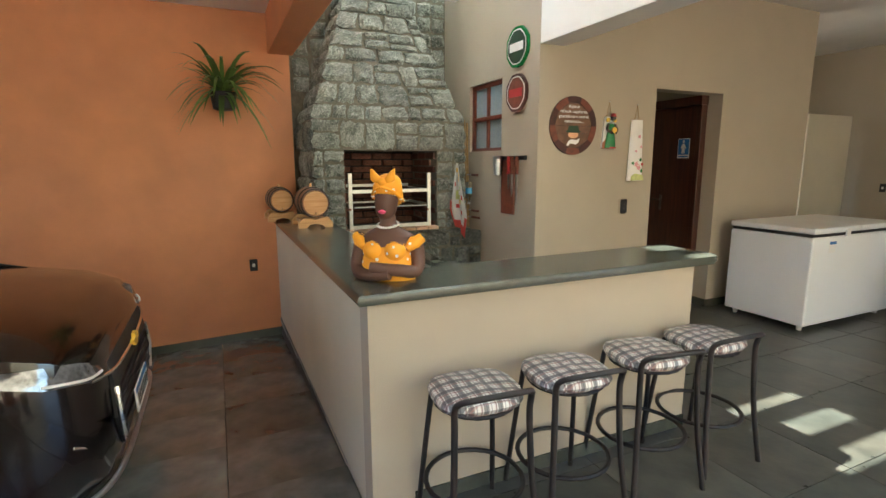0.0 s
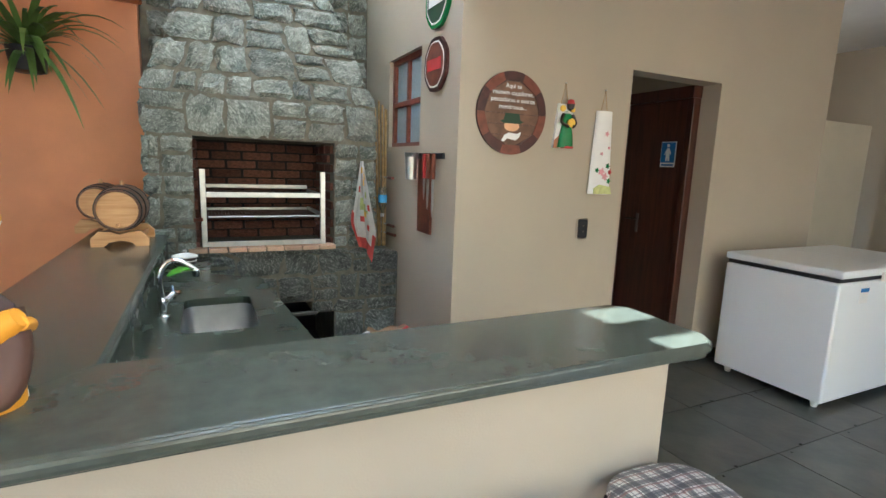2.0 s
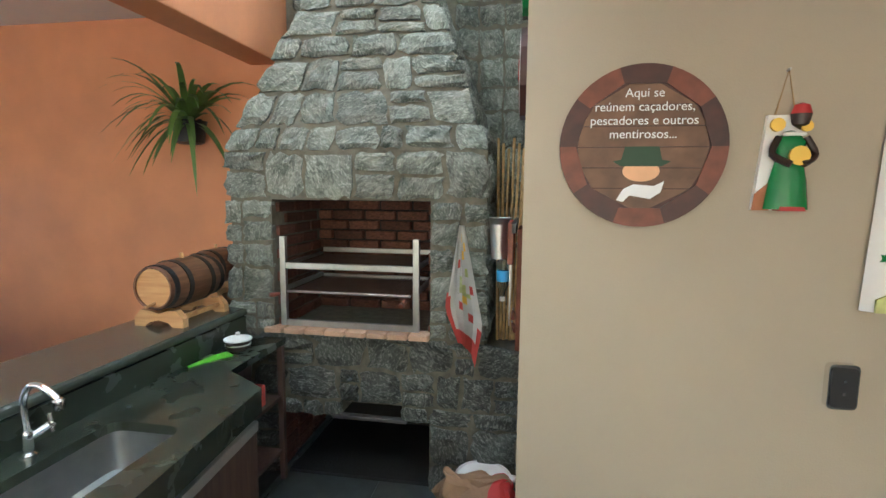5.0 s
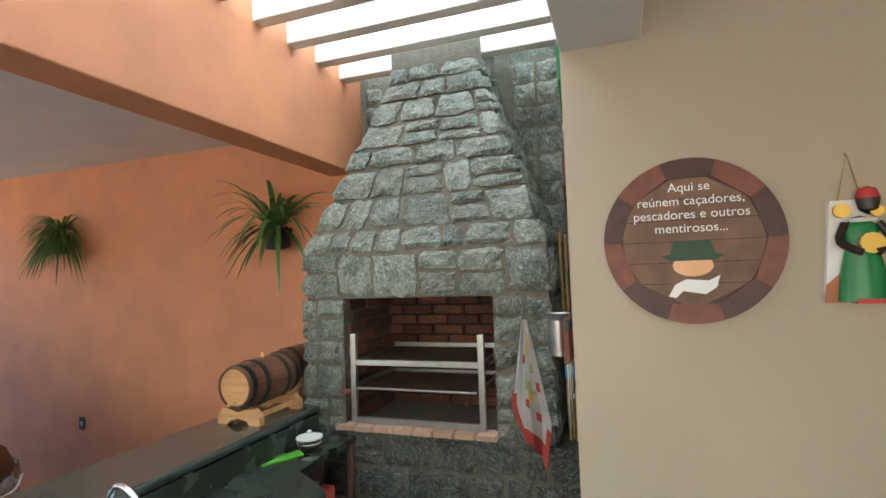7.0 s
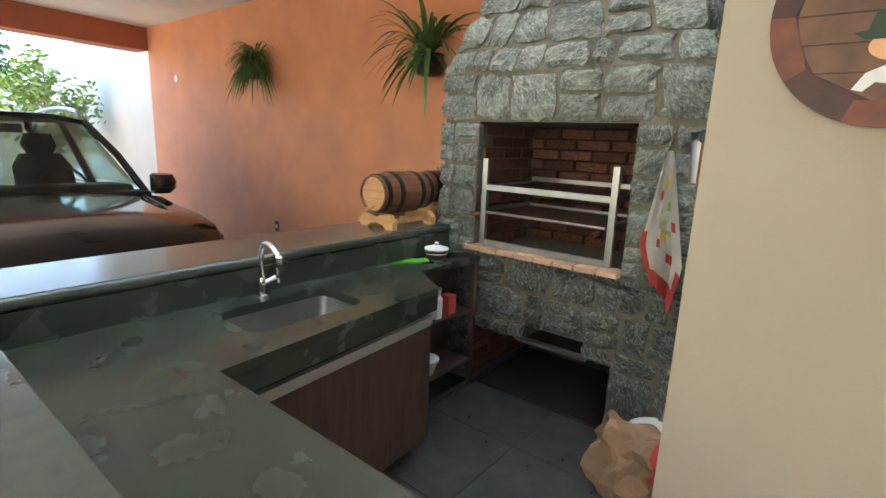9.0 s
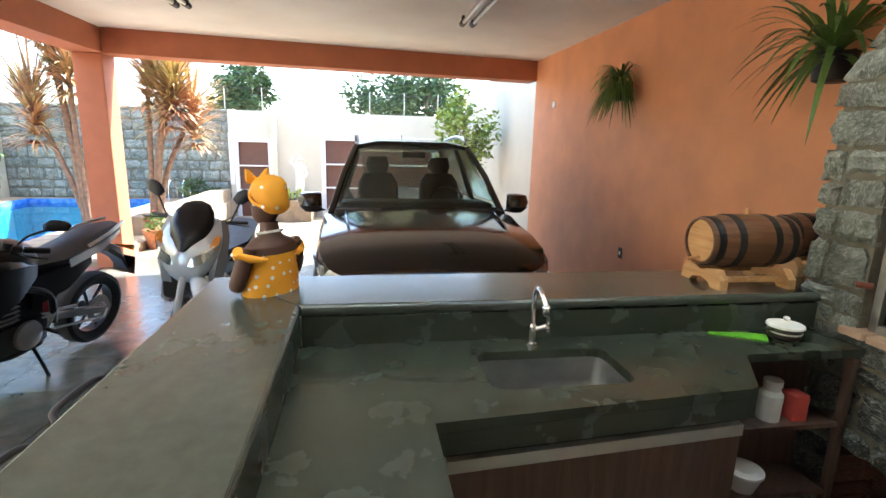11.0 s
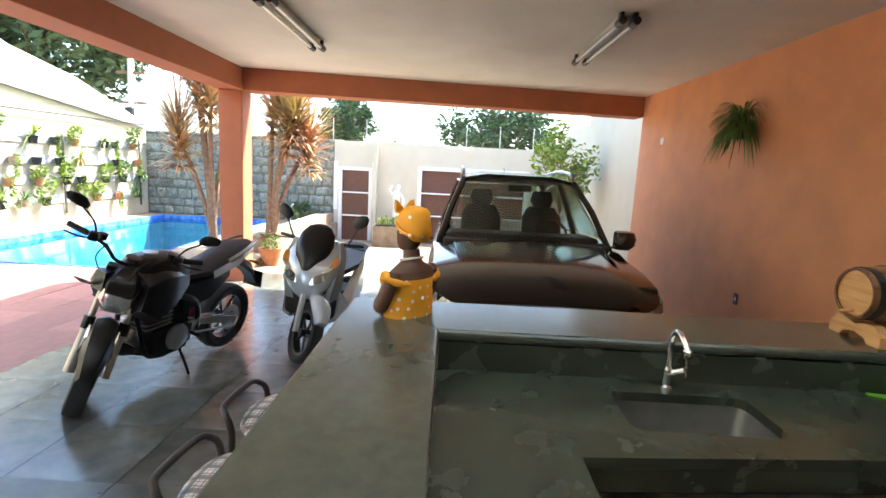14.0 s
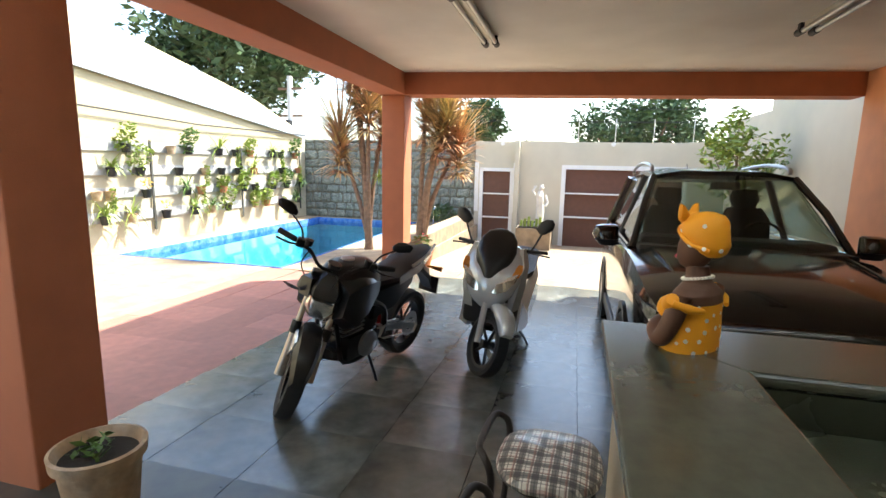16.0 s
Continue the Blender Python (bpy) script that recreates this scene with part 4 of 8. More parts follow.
bmesh.ops.solidify(tw, geom=tw.faces[:], thickness=0.004)
thing("towel", "white printed dish towel with a red border hanging on the stone", "towel", bm=tw, material=[M_CLOTH, M_CLOTHRED, M_PALELIME, M_YELLOWP], smooth=True)

# sticks and bottle beside the barbecue
for k in range(6):
    xx = 2.33 + 0.018 * k
    thing("bamboo_stick", "dry bamboo skewer stick leaning on stone", "stick", group="sticks beside the barbecue",
          bm=tube([(xx, 4.72 + 0.02 * (k % 2), 0.87), (xx + 0.012 * (k - 2), 4.86, 2.02 - 0.03 * (k % 3))], 0.008 + 0.004 * (k == 5), 7), material=M_BAMBOO)
for k, zz in enumerate((1.42, 1.05, 0.98)):
    sk = thing("skewer", "steel skewer with a wooden handle on the wall", "skewer", at=pose(2.42, 4.66, zz, 0, 6, -8 + 6 * k), group="skewers beside the barbecue")
    part("blade", tube([(0, 0.0, 0), (-0.03, 0.45, 0.0)], 0.005, 6), M_STEEL, sk)
    part("handle", tube([(0, 0, 0), (0.006, -0.13, 0)], 0.012, 8), M_MAHOG, sk)
btl = thing("water_bottle", "clear plastic bottle with a blue label hanging upside down", "bottle", at=pose(2.36, 4.62, 1.14))
part("body", lathe([(0.012, 0), (0.014, 0.03), (0.033, 0.07), (0.033, 0.2), (0.02, 0.21)], 16), M_GLASSW, btl, smooth=True)
part("label", lathe([(0.0345, 0.09), (0.0345, 0.15)], 16), M_PLASTICB, btl)
part("cap", lathe([(0.015, -0.02), (0.015, 0.005)], 12), M_BUSTWHITE, btl)

# paper sack and white lid by the barbecue
sack = bmesh.new()
secs = []
for i, (zz, rx, ry) in enumerate(((0, .15, .12), (.1, .17, .14), (.22, .16, .12), (.32, .15, .09), (.40, .12, .05), (.44, .13, .03))):
    secs.append([(rx * math.cos(a) * (1 + 0.13 * math.sin(5 * a + i * 2)), ry * math.sin(a) * (1 + 0.15 * math.cos(4 * a + i)), zz + 0.02 * math.sin(3 * a + i)) for a in (2 * math.pi * k / 22 for k in range(22))])
loft(secs, sack)
bmesh.ops.subdivide_edges(sack, edges=sack.edges[:], cuts=1)
for v in sack.verts:
    v.co.z *= 0.72
    v.co += Vector((noise.noise(v.co * 14), noise.noise(v.co * 14 + Vector((5, 0, 0))), noise.noise(v.co * 14 + Vector((0, 7, 0))))) * 0.035
paint(sack, lambda c: c.x > 0.06 and c.z > 0.12, 1)
for v in sack.verts:
    v.co = Vector((v.co.x * 1.22 + 0.10 * v.co.z, v.co.y, v.co.z * 1.05))
panel = sack.copy()
bmesh.ops.delete(panel, geom=[f for f in panel.faces if f.material_index == 0], context="FACES")
for f in panel.faces:
    f.material_index = 0
panel.normal_update()
for v, d in [(v, v.normal.copy()) for v in panel.verts]:
    v.co += d * 0.005 * (1 if d.dot(v.co - Vector((0, 0, 0.15))) > 0 else -1)
bmesh.ops.solidify(panel, geom=panel.faces[:], thickness=0.002)
for f in sack.faces:
    f.material_index = 0
cs = thing("charcoal_sack", "crumpled brown paper charcoal sack with a red print", "sack", at=pose(2.25, 4.17, 0.02))
part("sack_body", sack, M_BAG, cs)
part("print", panel, M_REDP, cs, "red printed panel")
bk = thing("bucket", "white plastic bucket with a lid behind the sack", "bucket", at=pose(2.29, 4.40, 0.0))
part("body", lathe([(0.0, 0.0), (0.115, 0.0), (0.135, 0.20), (0.142, 0.205), (0.142, 0.215)], 28), M_BUSTWHITE, bk, smooth=True)
lid_b = part("lid", lathe([(0.148, 0.208), (0.150, 0.226), (0.140, 0.232), (0.133, 0.224), (0.0, 0.222)], 30), M_BUSTWHITE, bk, smooth=True)
part("lid_tab", box((0.10, -0.03, 0.222), (0.17, 0.02, 0.236), 0.005), M_BUSTWHITE, lid_b)

# ---- window, signs and tools on the side wall ----
win = structure("window_1", box((X_SIDE + 0.03, 4.17, 1.66), (X_SIDE + 0.09, 4.82, 1.69)), M_MAHOG, "small brown wooden window with four frosted panes", "window")
for lo, hi in (((4.17, 2.28), (4.82, 2.32)), ((4.17, 1.69), (4.22, 2.28)), ((4.77, 1.69), (4.82, 2.28)), ((4.22, 1.96), (4.77, 2.0)), ((4.48, 1.69), (4.515, 1.96)), ((4.48, 2.0), (4.515, 2.28))):
    part("window_frame", box((X_SIDE + 0.03, lo[0], lo[1]), (X_SIDE + 0.09, hi[0], hi[1]), 0.004), M_MAHOG, win)
M_FROST = mat("frosted_blue_glass", (0.28, 0.36, 0.40), 0.35, var=0.1, scale=60)
for a, b in ((4.22, 4.48), (4.515, 4.77)):
    for c, d in ((1.69, 1.96), (2.0, 2.28)):
        part("pane", box((X_SIDE + 0.055, a, c), (X_SIDE + 0.065, b, d)), M_FROST, win, "frosted glass pane")


def round_sign(y, z, r, rim, face, bar_mat, label):
    t = thing("tray_sign", label, "sign", at=pose(X_SIDE, y, z), group="round signs by the window")
    o = [(r * (1 + 0.035 * (k % 2)) * math.cos(2 * math.pi * k / 16), r * (1 + 0.035 * (k % 2)) * math.sin(2 * math.pi * k / 16)) for k in range(16)]
    part("rim", prism(o, "X", -0.025, -0.001), rim, t)
    part("face", prism([(a * 0.80, b * 0.80) for a, b in o], "X", -0.029, -0.0255), face, t)
    part("ring", prism([(a * 0.86, b * 0.86) for a, b in o], "X", -0.0275, -0.0252), M_BUSTWHITE, t)
    part("band", box((-0.032, -r * 0.62, -0.035), (-0.0295, r * 0.62, 0.035)), bar_mat, t, "plain lettering band")


round_sign(3.895, 2.535, 0.170, M_GREENP, M_DGREEN, M_BUSTWHITE, "round green tray sign on the beige wall")
round_sign(3.895, 2.15, 0.163, M_DMAHOG, M_MAHOG, M_REDP, "round brown tray sign with a red band")
bd = thing("cutting_board", "brown wooden cutting board hanging on the wall", "cutting board", at=pose(X_SIDE - 0.002, 4.02, 1.07))
part("board", box((-0.02, -0.11, 0), (0, 0.11, 0.5), 0.006), M_MAHOG, bd)
rk = thing("tool_rack", "black magnetic rack with hanging kitchen tools", "rack", at=pose(X_SIDE - 0.024, 3.95, 1.58))
part("bar", box((-0.015, -0.25, -0.012), (0.002, 0.15, 0.025), 0.003), M_BLACK, rk)
cup = thing("measuring_cup", "aluminium mug hanging on the rack", "mug", at=pose(X_SIDE - 0.10, 4.06, 1.43))
part("body", lathe([(0.035, 0), (0.046, 0.17), (0.050, 0.175), (0.046, 0.172), (0.036, 0.004)], 20), M_STEEL, cup, smooth=True)
for k, (yy, m, ln) in enumerate(((3.96, M_REDP, 0.30), (3.90, M_MAHOG, 0.36), (3.82, M_MAHOG, 0.40))):
    kn = thing("knife", "kitchen knife with a red wooden handle", "knife", at=pose(X_SIDE - 0.045, yy, 1.60), group="knives on the rack")
    part("handle", box((-0.012, -0.014, -0.16), (0.012, 0.014, 0.0), 0.005), m, kn)
    part("blade", prism([(-0.016, -0.16), (0.016, -0.16), (0.014, -ln + 0.05), (0.0, -ln), (-0.012, -ln + 0.06)], "X", -0.002, 0.002), M_STEEL, kn)

# ---- plaques on the beige wall ----
def lettering(name, words, size, at, parent, material, align="CENTER"):
    cu = bpy.data.curves.new(name, "FONT")
    cu.body, cu.size, cu.align_x, cu.extrude = words, size, align, 0.0006
    tmp = bpy.data.objects.new(name, cu)
    scene.collection.objects.link(tmp)
    bpy.context.view_layer.update()
    me = bpy.data.meshes.new_from_object(tmp.evaluated_get(bpy.context.evaluated_depsgraph_get()))
    bpy.data.objects.remove(tmp)
    bpy.data.curves.remove(cu)
    me.materials.clear()
    me.materials.append(material)
    ob = new(name, me)
    ob.parent = parent
    ob.matrix_basis = at
    return ob


pq = thing("round_plaque", "round wooden wall plaque with a printed joke in white letters", "plaque", at=pose(2.826, Y_BEIGE, 1.857))
R = 0.247
part("back", lathe([(R, -0.001), (R, -0.012)], 48, "Y"), M_DMAHOG, pq)
for k in range(10):
    a0, a1 = 2 * math.pi * (k - 0.5) / 10 + math.pi / 2, 2 * math.pi * (k + 0.5) / 10 + math.pi / 2
    outer_pts = [(R * math.cos(a0 + (a1 - a0) * i / 5), R * math.sin(a0 + (a1 - a0) * i / 5)) for i in range(6)]
    inner_pts = [(0.198 * math.cos(a1), 0.198 * math.sin(a1)), (0.198 * math.cos(a0), 0.198 * math.sin(a0))]
    part("rim_segment", prism(outer_pts + inner_pts, "Y", -0.019, -0.012), M_DMAHOG if k % 2 == 0 else M_MAHOG, pq)
for k in range(6):
    z0, z1 = -0.19 + k * 0.0633, -0.19 + (k + 1) * 0.0633 - 0.003
    def half_at(zv):
        return math.sqrt(max(0.0, 0.192 ** 2 - zv * zv))
    part("plank", prism([(-half_at(z0), z0), (half_at(z0), z0), (half_at(z1), z1), (-half_at(z1), z1)], "Y", -0.016, -0.012), M_PLATEW, pq)
for k, (txt, zz) in enumerate((("Aqui se", 0.130), ("reúnem caçadores,", 0.089), ("pescadores e outros", 0.048), ("mentirosos...", 0.007))):
    lettering("lettering", txt, 0.038, pose(0, -0.0185, zz + 0.018, 90, 0, 0), pq, M_TEXT)
part("printed_hat", prism([(-0.085, -0.045), (-0.06, -0.04), (-0.05, 0.0), (0.05, 0.0), (0.06, -0.04), (0.085, -0.045), (0.06, -0.06), (-0.06, -0.06)], "Y", -0.0178, -0.0165), M_DGREEN, pq, "dark green printed hat")
part("printed_disc", prism([(0.055 * math.cos(a), -0.075 + 0.032 * math.sin(a)) for a in (2 * math.pi * k / 20 for k in range(20))], "Y", -0.0172, -0.0162), M_SKINP, pq, "tan printed oval")
part("printed_fish", prism([(-0.07, -0.165), (-0.05, -0.13), (-0.02, -0.115), (0.04, -0.12), (0.07, -0.105), (0.06, -0.14), (0.03, -0.16), (-0.03, -0.15), (-0.05, -0.17)], "Y", -0.0176, -0.0164), M_TEXT, pq, "white printed fish")


def hung(x, z_nail, z_top, name, label, category):
    t = thing(name, label, category, at=pose(x, Y_BEIGE, z_top))
    d = z_nail - z_top
    part("cord", tube([(-0.03, -0.008, -0.02), (0, -0.008, d), (0.03, -0.008, -0.02)], 0.0025, 6), M_BAMBOO, t, "twine loop")
    part("nail", tube([(0, 0, d), (0, -0.016, d + 0.002)], 0.004, 6), M_STEEL, t)
    return t


an = hung(3.222, 2.074, 1.955, "ceramic_figure", "painted clay roof tile with a green figure in relief", "wall ornament")
part("tile", prism([(-0.05, -0.01), (0.04, -0.01), (0.070, -0.287), (-0.075, -0.287)], "Y", -0.02, -0.001), M_BUSTWHITE, an, "white painted roof tile")
part("tile_foot", prism([(-0.072, -0.24), (-0.030, -0.20), (-0.030, -0.288), (-0.077, -0.288)], "Y", -0.023, -0.0195), M_TERRA, an, "bare clay corner")
for sx in (-1, 1):
    part("relief_arm", tube(curve_pts([(0.012 + sx * 0.036, -0.035, -0.075), (0.014 + sx * 0.056, -0.045, -0.125), (0.014 + sx * 0.016, -0.07, -0.155)], 4), 0.010, 8), M_DBROWN, an, "dark glazed arm", smooth=True)
part("relief_collar", tube([(0.014 + 0.026 * math.cos(a), -0.04 + 0.018 * math.sin(a), -0.068) for a in (2 * math.pi * k / 14 for k in range(14))], 0.006, 6, closed=True), M_BUSTWHITE, an, "white collar")
part("relief_hem", prism([(-0.02, -0.288), (0.05, -0.288), (0.045, -0.276), (-0.015, -0.276)], "Y", -0.064, -0.02), M_REDP, an, "red hem")
fig = lathe([(0.0, -0.284), (0.060, -0.284), (0.050, -0.2), (0.034, -0.13), (0.042, -0.09), (0.018, -0.06), (0.0, -0.055)], 20)
for v in fig.verts:
    v.co.y = v.co.y * 0.5 - 0.03
    v.co.x += 0.01
part("relief", fig, M_GREENP, an, "green glazed robe", smooth=True)
hd = lathe([(0, -0.055), (0.022, -0.04), (0.028, -0.01), (0.02, 0.015), (0, 0.022)], 12)
for v in hd.verts:
    v.co.y = v.co.y * 0.8 - 0.035
    v.co.x += 0.03
paint(hd, lambda c: c.z > -0.005, 1)
part("relief_top", hd, [M_DBROWN, M_REDP], an, "dark round top with a red cap", smooth=True)
part("flower", lathe([(0, 0), (0.02, 0.0), (0.02, 0.01), (0, 0.012)], 10, "Y", (-0.03, -0.04, -0.04)), M_YELLOWP, an)
part("basket", lathe([(0, 0), (0.028, 0.0), (0.024, 0.018), (0, 0.02)], 12, "Y", (0.02, -0.07, -0.13)), M_YELLOWP, an)
part("flower", lathe([(0, 0), (0.016, 0.0), (0.016, 0.01), (0, 0.012)], 10, "Y", (0.045, -0.045, -0.045)), M_YELLOWP, an)
tl = hung(3.556, 2.06, 1.925, "painted_tile", "white clay roof tile painted with pink flowers", "wall ornament")
tb = bmesh.new()
secs = []
for zz, w in ((0.0, 0.070), (-0.55, 0.096)):
    secs.append([(w * math.sin(a), -0.002 - 0.05 * math.cos(a) * (w / 0.09), zz) for a in (-1.35 + 2.7 * k / 12 for k in range(13))] + [(w * 0.86 * math.sin(a), -0.001 - 0.04 * math.cos(a) * (w / 0.09), zz) for a in (1.3 - 2.6 * k / 12 for k in range(13))])
loft(secs, tb)
part("tile", tb, M_BUSTWHITE, tl, smooth=True)
for x, zz, m, r in ((0, -0.15, M_PINKP, 0.018), (0.03, -0.24, M_PINKP, 0.012), (-0.03, -0.28, M_PINKP, 0.012), (-0.02, -0.40, M_PINKP, 0.03), (0.01, -0.43, M_PINKP, 0.028), (0.06, -0.40, M_REDP, 0.02), (0.03, -0.36, M_GREENP, 0.02), (-0.055, -0.39, M_GREENP, 0.018), (0.05, -0.46, M_GREENP, 0.02)):
    yy = -0.053 * math.sqrt(max(0.1, 1 - (x / 0.1) ** 2)) - 0.003
    n = 5
    part("painted_flower", prism([(x + r * (1 if q % 2 == 0 else 0.5) * math.cos(math.pi * q / n), zz + r * (1 if q % 2 == 0 else 0.5) * math.sin(math.pi * q / n)) for q in range(2 * n)], "Y", yy - 0.002, yy + 0.004), m, tl)
part("painted_ground", prism([(-0.075, -0.548), (0.075, -0.548), (0.065, -0.50), (-0.03, -0.485), (-0.075, -0.51)], "Y", -0.058, -0.05), M_PALELIME, tl)
sw = thing("light_switch", "black wall switch with a chrome frame", "switch", at=pose(3.438, Y_BEIGE, 1.138))
part("plate", prism(rounded([(-0.042, -0.070), (0.042, -0.070), (0.042, 0.070), (-0.042, 0.070)], [0.018] * 4), "Y", -0.026, -0.001), M_CHROME, sw, "polished steel surround")
part("rocker", prism(rounded([(-0.036, -0.063), (0.036, -0.063), (0.036, 0.063), (-0.036, 0.063)], [0.015] * 4), "Y", -0.031, -0.026), M_BLACK, sw)
for zz in (-0.02, 0.02):
    part("screw", lathe([(0.0, -0.0325), (0.004, -0.0325), (0.004, -0.0305)], 10, "Y", (0, 0, zz)), M_CHROME, sw)


def outlet(x, y, z, rz):
    t = thing("wall_outlet", "black power socket on the wall", "socket", at=pose(x, y, z, 0, 0, rz), group="sockets")
    part("plate", box((-0.037, -0.009, -0.06), (0.037, -0.001, 0.06), 0.005), M_BLACK, t)
    part("insert", box((-0.014, -0.012, -0.018), (0.014, -0.009, 0.018), 0.003), M_BUSTWHITE, t)


outlet(0.265, Y_ORANGE, 0.53, 0)
outlet(-2.25, Y_ORANGE, 0.50, 0)
outlet(8.6, 3.9, 1.17, -90)
thing("cable_outlet_cover", "white oval cover plate on the orange wall", "cover", at=pose(-4.55, Y_ORANGE - 0.012, 2.22), bm=lathe([(0.0, 0), (0.05, 0), (0.05, 0.011)], 24, "Y"), material=M_BUSTWHITE)

# ---- door ----
dr = structure("door_1", box((4.60, 3.74, 2.13), (4.70, 4.50, 2.22)), M_DARKWOOD, "dark red wooden door, closed, with a blue sign", "door")
part("door_frame", box((4.60, 4.42, 0), (4.70, 4.50, 2.13), 0.008), M_DARKWOOD, dr)
part("door_frame", box((4.62, 3.742, 0), (4.70, 3.80, 2.13), 0.006), M_DARKWOOD, dr)
leaf = part("door_leaf", box((4.645, 3.80, 0.01), (4.68, 4.42, 2.13), 0.004), M_DARKWOOD, dr)
part("door_handle", tube([(4.645, 4.22, 1.12), (4.60, 4.22, 1.12), (4.595, 4.31, 1.12)], 0.009, 8), M_DBROWN, leaf, "bronze lever handle")
part("lock_plate", box((4.638, 4.205, 1.0), (4.645, 4.235, 1.17), 0.003), M_STEELDARK, leaf)
sg = thing("door_sign", "blue and white restroom sign on the door", "sign", at=pose(4.644, 3.955, 1.69, 0, 0, -90))
part("plate", box((-0.075, -0.004, -0.105), (0.075, -0.001, 0.105), 0.002), M_BUSTWHITE, sg)
part("panel", box((-0.068, -0.006, -0.068), (0.068, -0.0042, 0.098)), M_BLUEP, sg)
part("pictogram", prism([(-0.012, 0.05), (0.012, 0.05), (0.035, 0.0), (0.028, -0.005), (0.016, 0.015), (0.02, -0.055), (0.005, -0.055), (0, -0.02), (-0.005, -0.055), (-0.02, -0.055), (-0.016, 0.015), (-0.028, -0.005), (-0.035, 0.0)], "Y", -0.0085, -0.0065), M_BUSTWHITE, sg)
part("pictogram_top", lathe([(0, 0), (0.014, 0), (0.014, 0.002)], 16, "Y", (0, -0.0085, 0.072)), M_BUSTWHITE, sg)
part("caption", box((-0.06, -0.0055, -0.095), (0.06, -0.0042, -0.08)), M_BLUEP, sg, "plain caption bar")
thing("rug", "red and white patterned bath mat", "rug", at=pose(4.25, 4.62, 0), bm=box((-0.2, -0.25, 0.0), (0.25, 0.25, 0.02), 0.008), material=M_CLOTHRED)
vn = thing("wash_stand", "dark stone basin counter in the passage", "counter", at=pose(3.9, 4.80, 0))
part("top", box((-0.4, -0.2, 0.86), (0.4, 0.18, 0.95), 0.006), M_SLATE, vn)
part("body", box((-0.38, -0.15, 0), (0.38, 0.18, 0.86)), M_BEIGE, vn)

# ---- freezer and table ----
fz = thing("chest_freezer", "white two-lid chest freezer against the wall", "freezer", at=pose(-0.02, 0.015, 0) @ Matrix.Diagonal((1, 1, 1.035, 1)))
part("body", box((4.77, 2.60, 0.05), (6.18, 3.38, 0.845), 0.015), M_APPL, fz)
part("gasket", box((4.785, 2.615, 0.845), (6.165, 3.37, 0.875)), M_BLACK, fz, "black rubber seal")
for a, b in ((4.765, 5.47), (5.475, 6.185)):
    l = part("lid", box((a, 2.585, 0.875), (b, 3.385, 0.925), 0.012), M_APPL, fz)
    part("lock", box(((a + b) / 2 + 0.1, 2.565, 0.84), ((a + b) / 2 + 0.16, 2.585, 0.90), 0.006), M_BUSTWHITE, l)
part("sticker", box((5.02, 2.597, 0.70), (5.12, 2.5995, 0.80)), M_BUSTWHITE, fz, "white energy label with a blue head")
part("sticker_head", box((5.02, 2.595, 0.775), (5.12, 2.5968, 0.80)), M_BLUEP, fz)
part("badge", box((5.95, 2.596, 0.78), (6.05, 2.5995, 0.81)), M_BLUEP, fz)
for x in (4.84, 6.1):
    for y in (2.67, 3.3):
        part("foot", lathe([(0.02, 0), (0.028, 0.05)], 10, "Z", (x, y, 0)), M_BUSTWHITE, fz)
tb2 = thing("table", "red-brown wooden table with a plastic cover", "table", at=pose(6.6, 1.85, 0))
part("tabletop", box((-0.75, -0.45, 0.71), (0.75, 0.45, 0.74), 0.006), M_MAHOG, tb2)
for x in (-0.68, 0.68):
    for y in (-0.38, 0.38):
        part("leg", box((x - 0.03, y - 0.03, 0), (x + 0.03, y + 0.03, 0.71)), M_MAHOG, tb2)
cl = bmesh.new()
nx, ny = 20, 14
gv = [[cl.verts.new((-0.8 + 1.6 * i / nx, -0.5 + 1.0 * j / ny, 0.745)) for j in range(ny + 1)] for i in range(nx + 1)]
for r in gv:
    for v in r:
        ov2 = max(0, abs(v.co.x) - 0.75) + max(0, abs(v.co.y) - 0.45)
        v.co.z -= ov2 * 3.2 + 0.01 * math.sin(v.co.x * 25) * math.cos(v.co.y * 21) * (ov2 > 0)
for i in range(nx):
    for j in range(ny):
        cl.faces.new((gv[i][j], gv[i + 1][j], gv[i + 1][j + 1], gv[i][j + 1]))
thing("tablecloth", "crumpled pale floral plastic tablecloth", "tablecloth", at=pose(6.6, 1.85, 0), bm=cl, material=M_CLOTH, smooth=True)


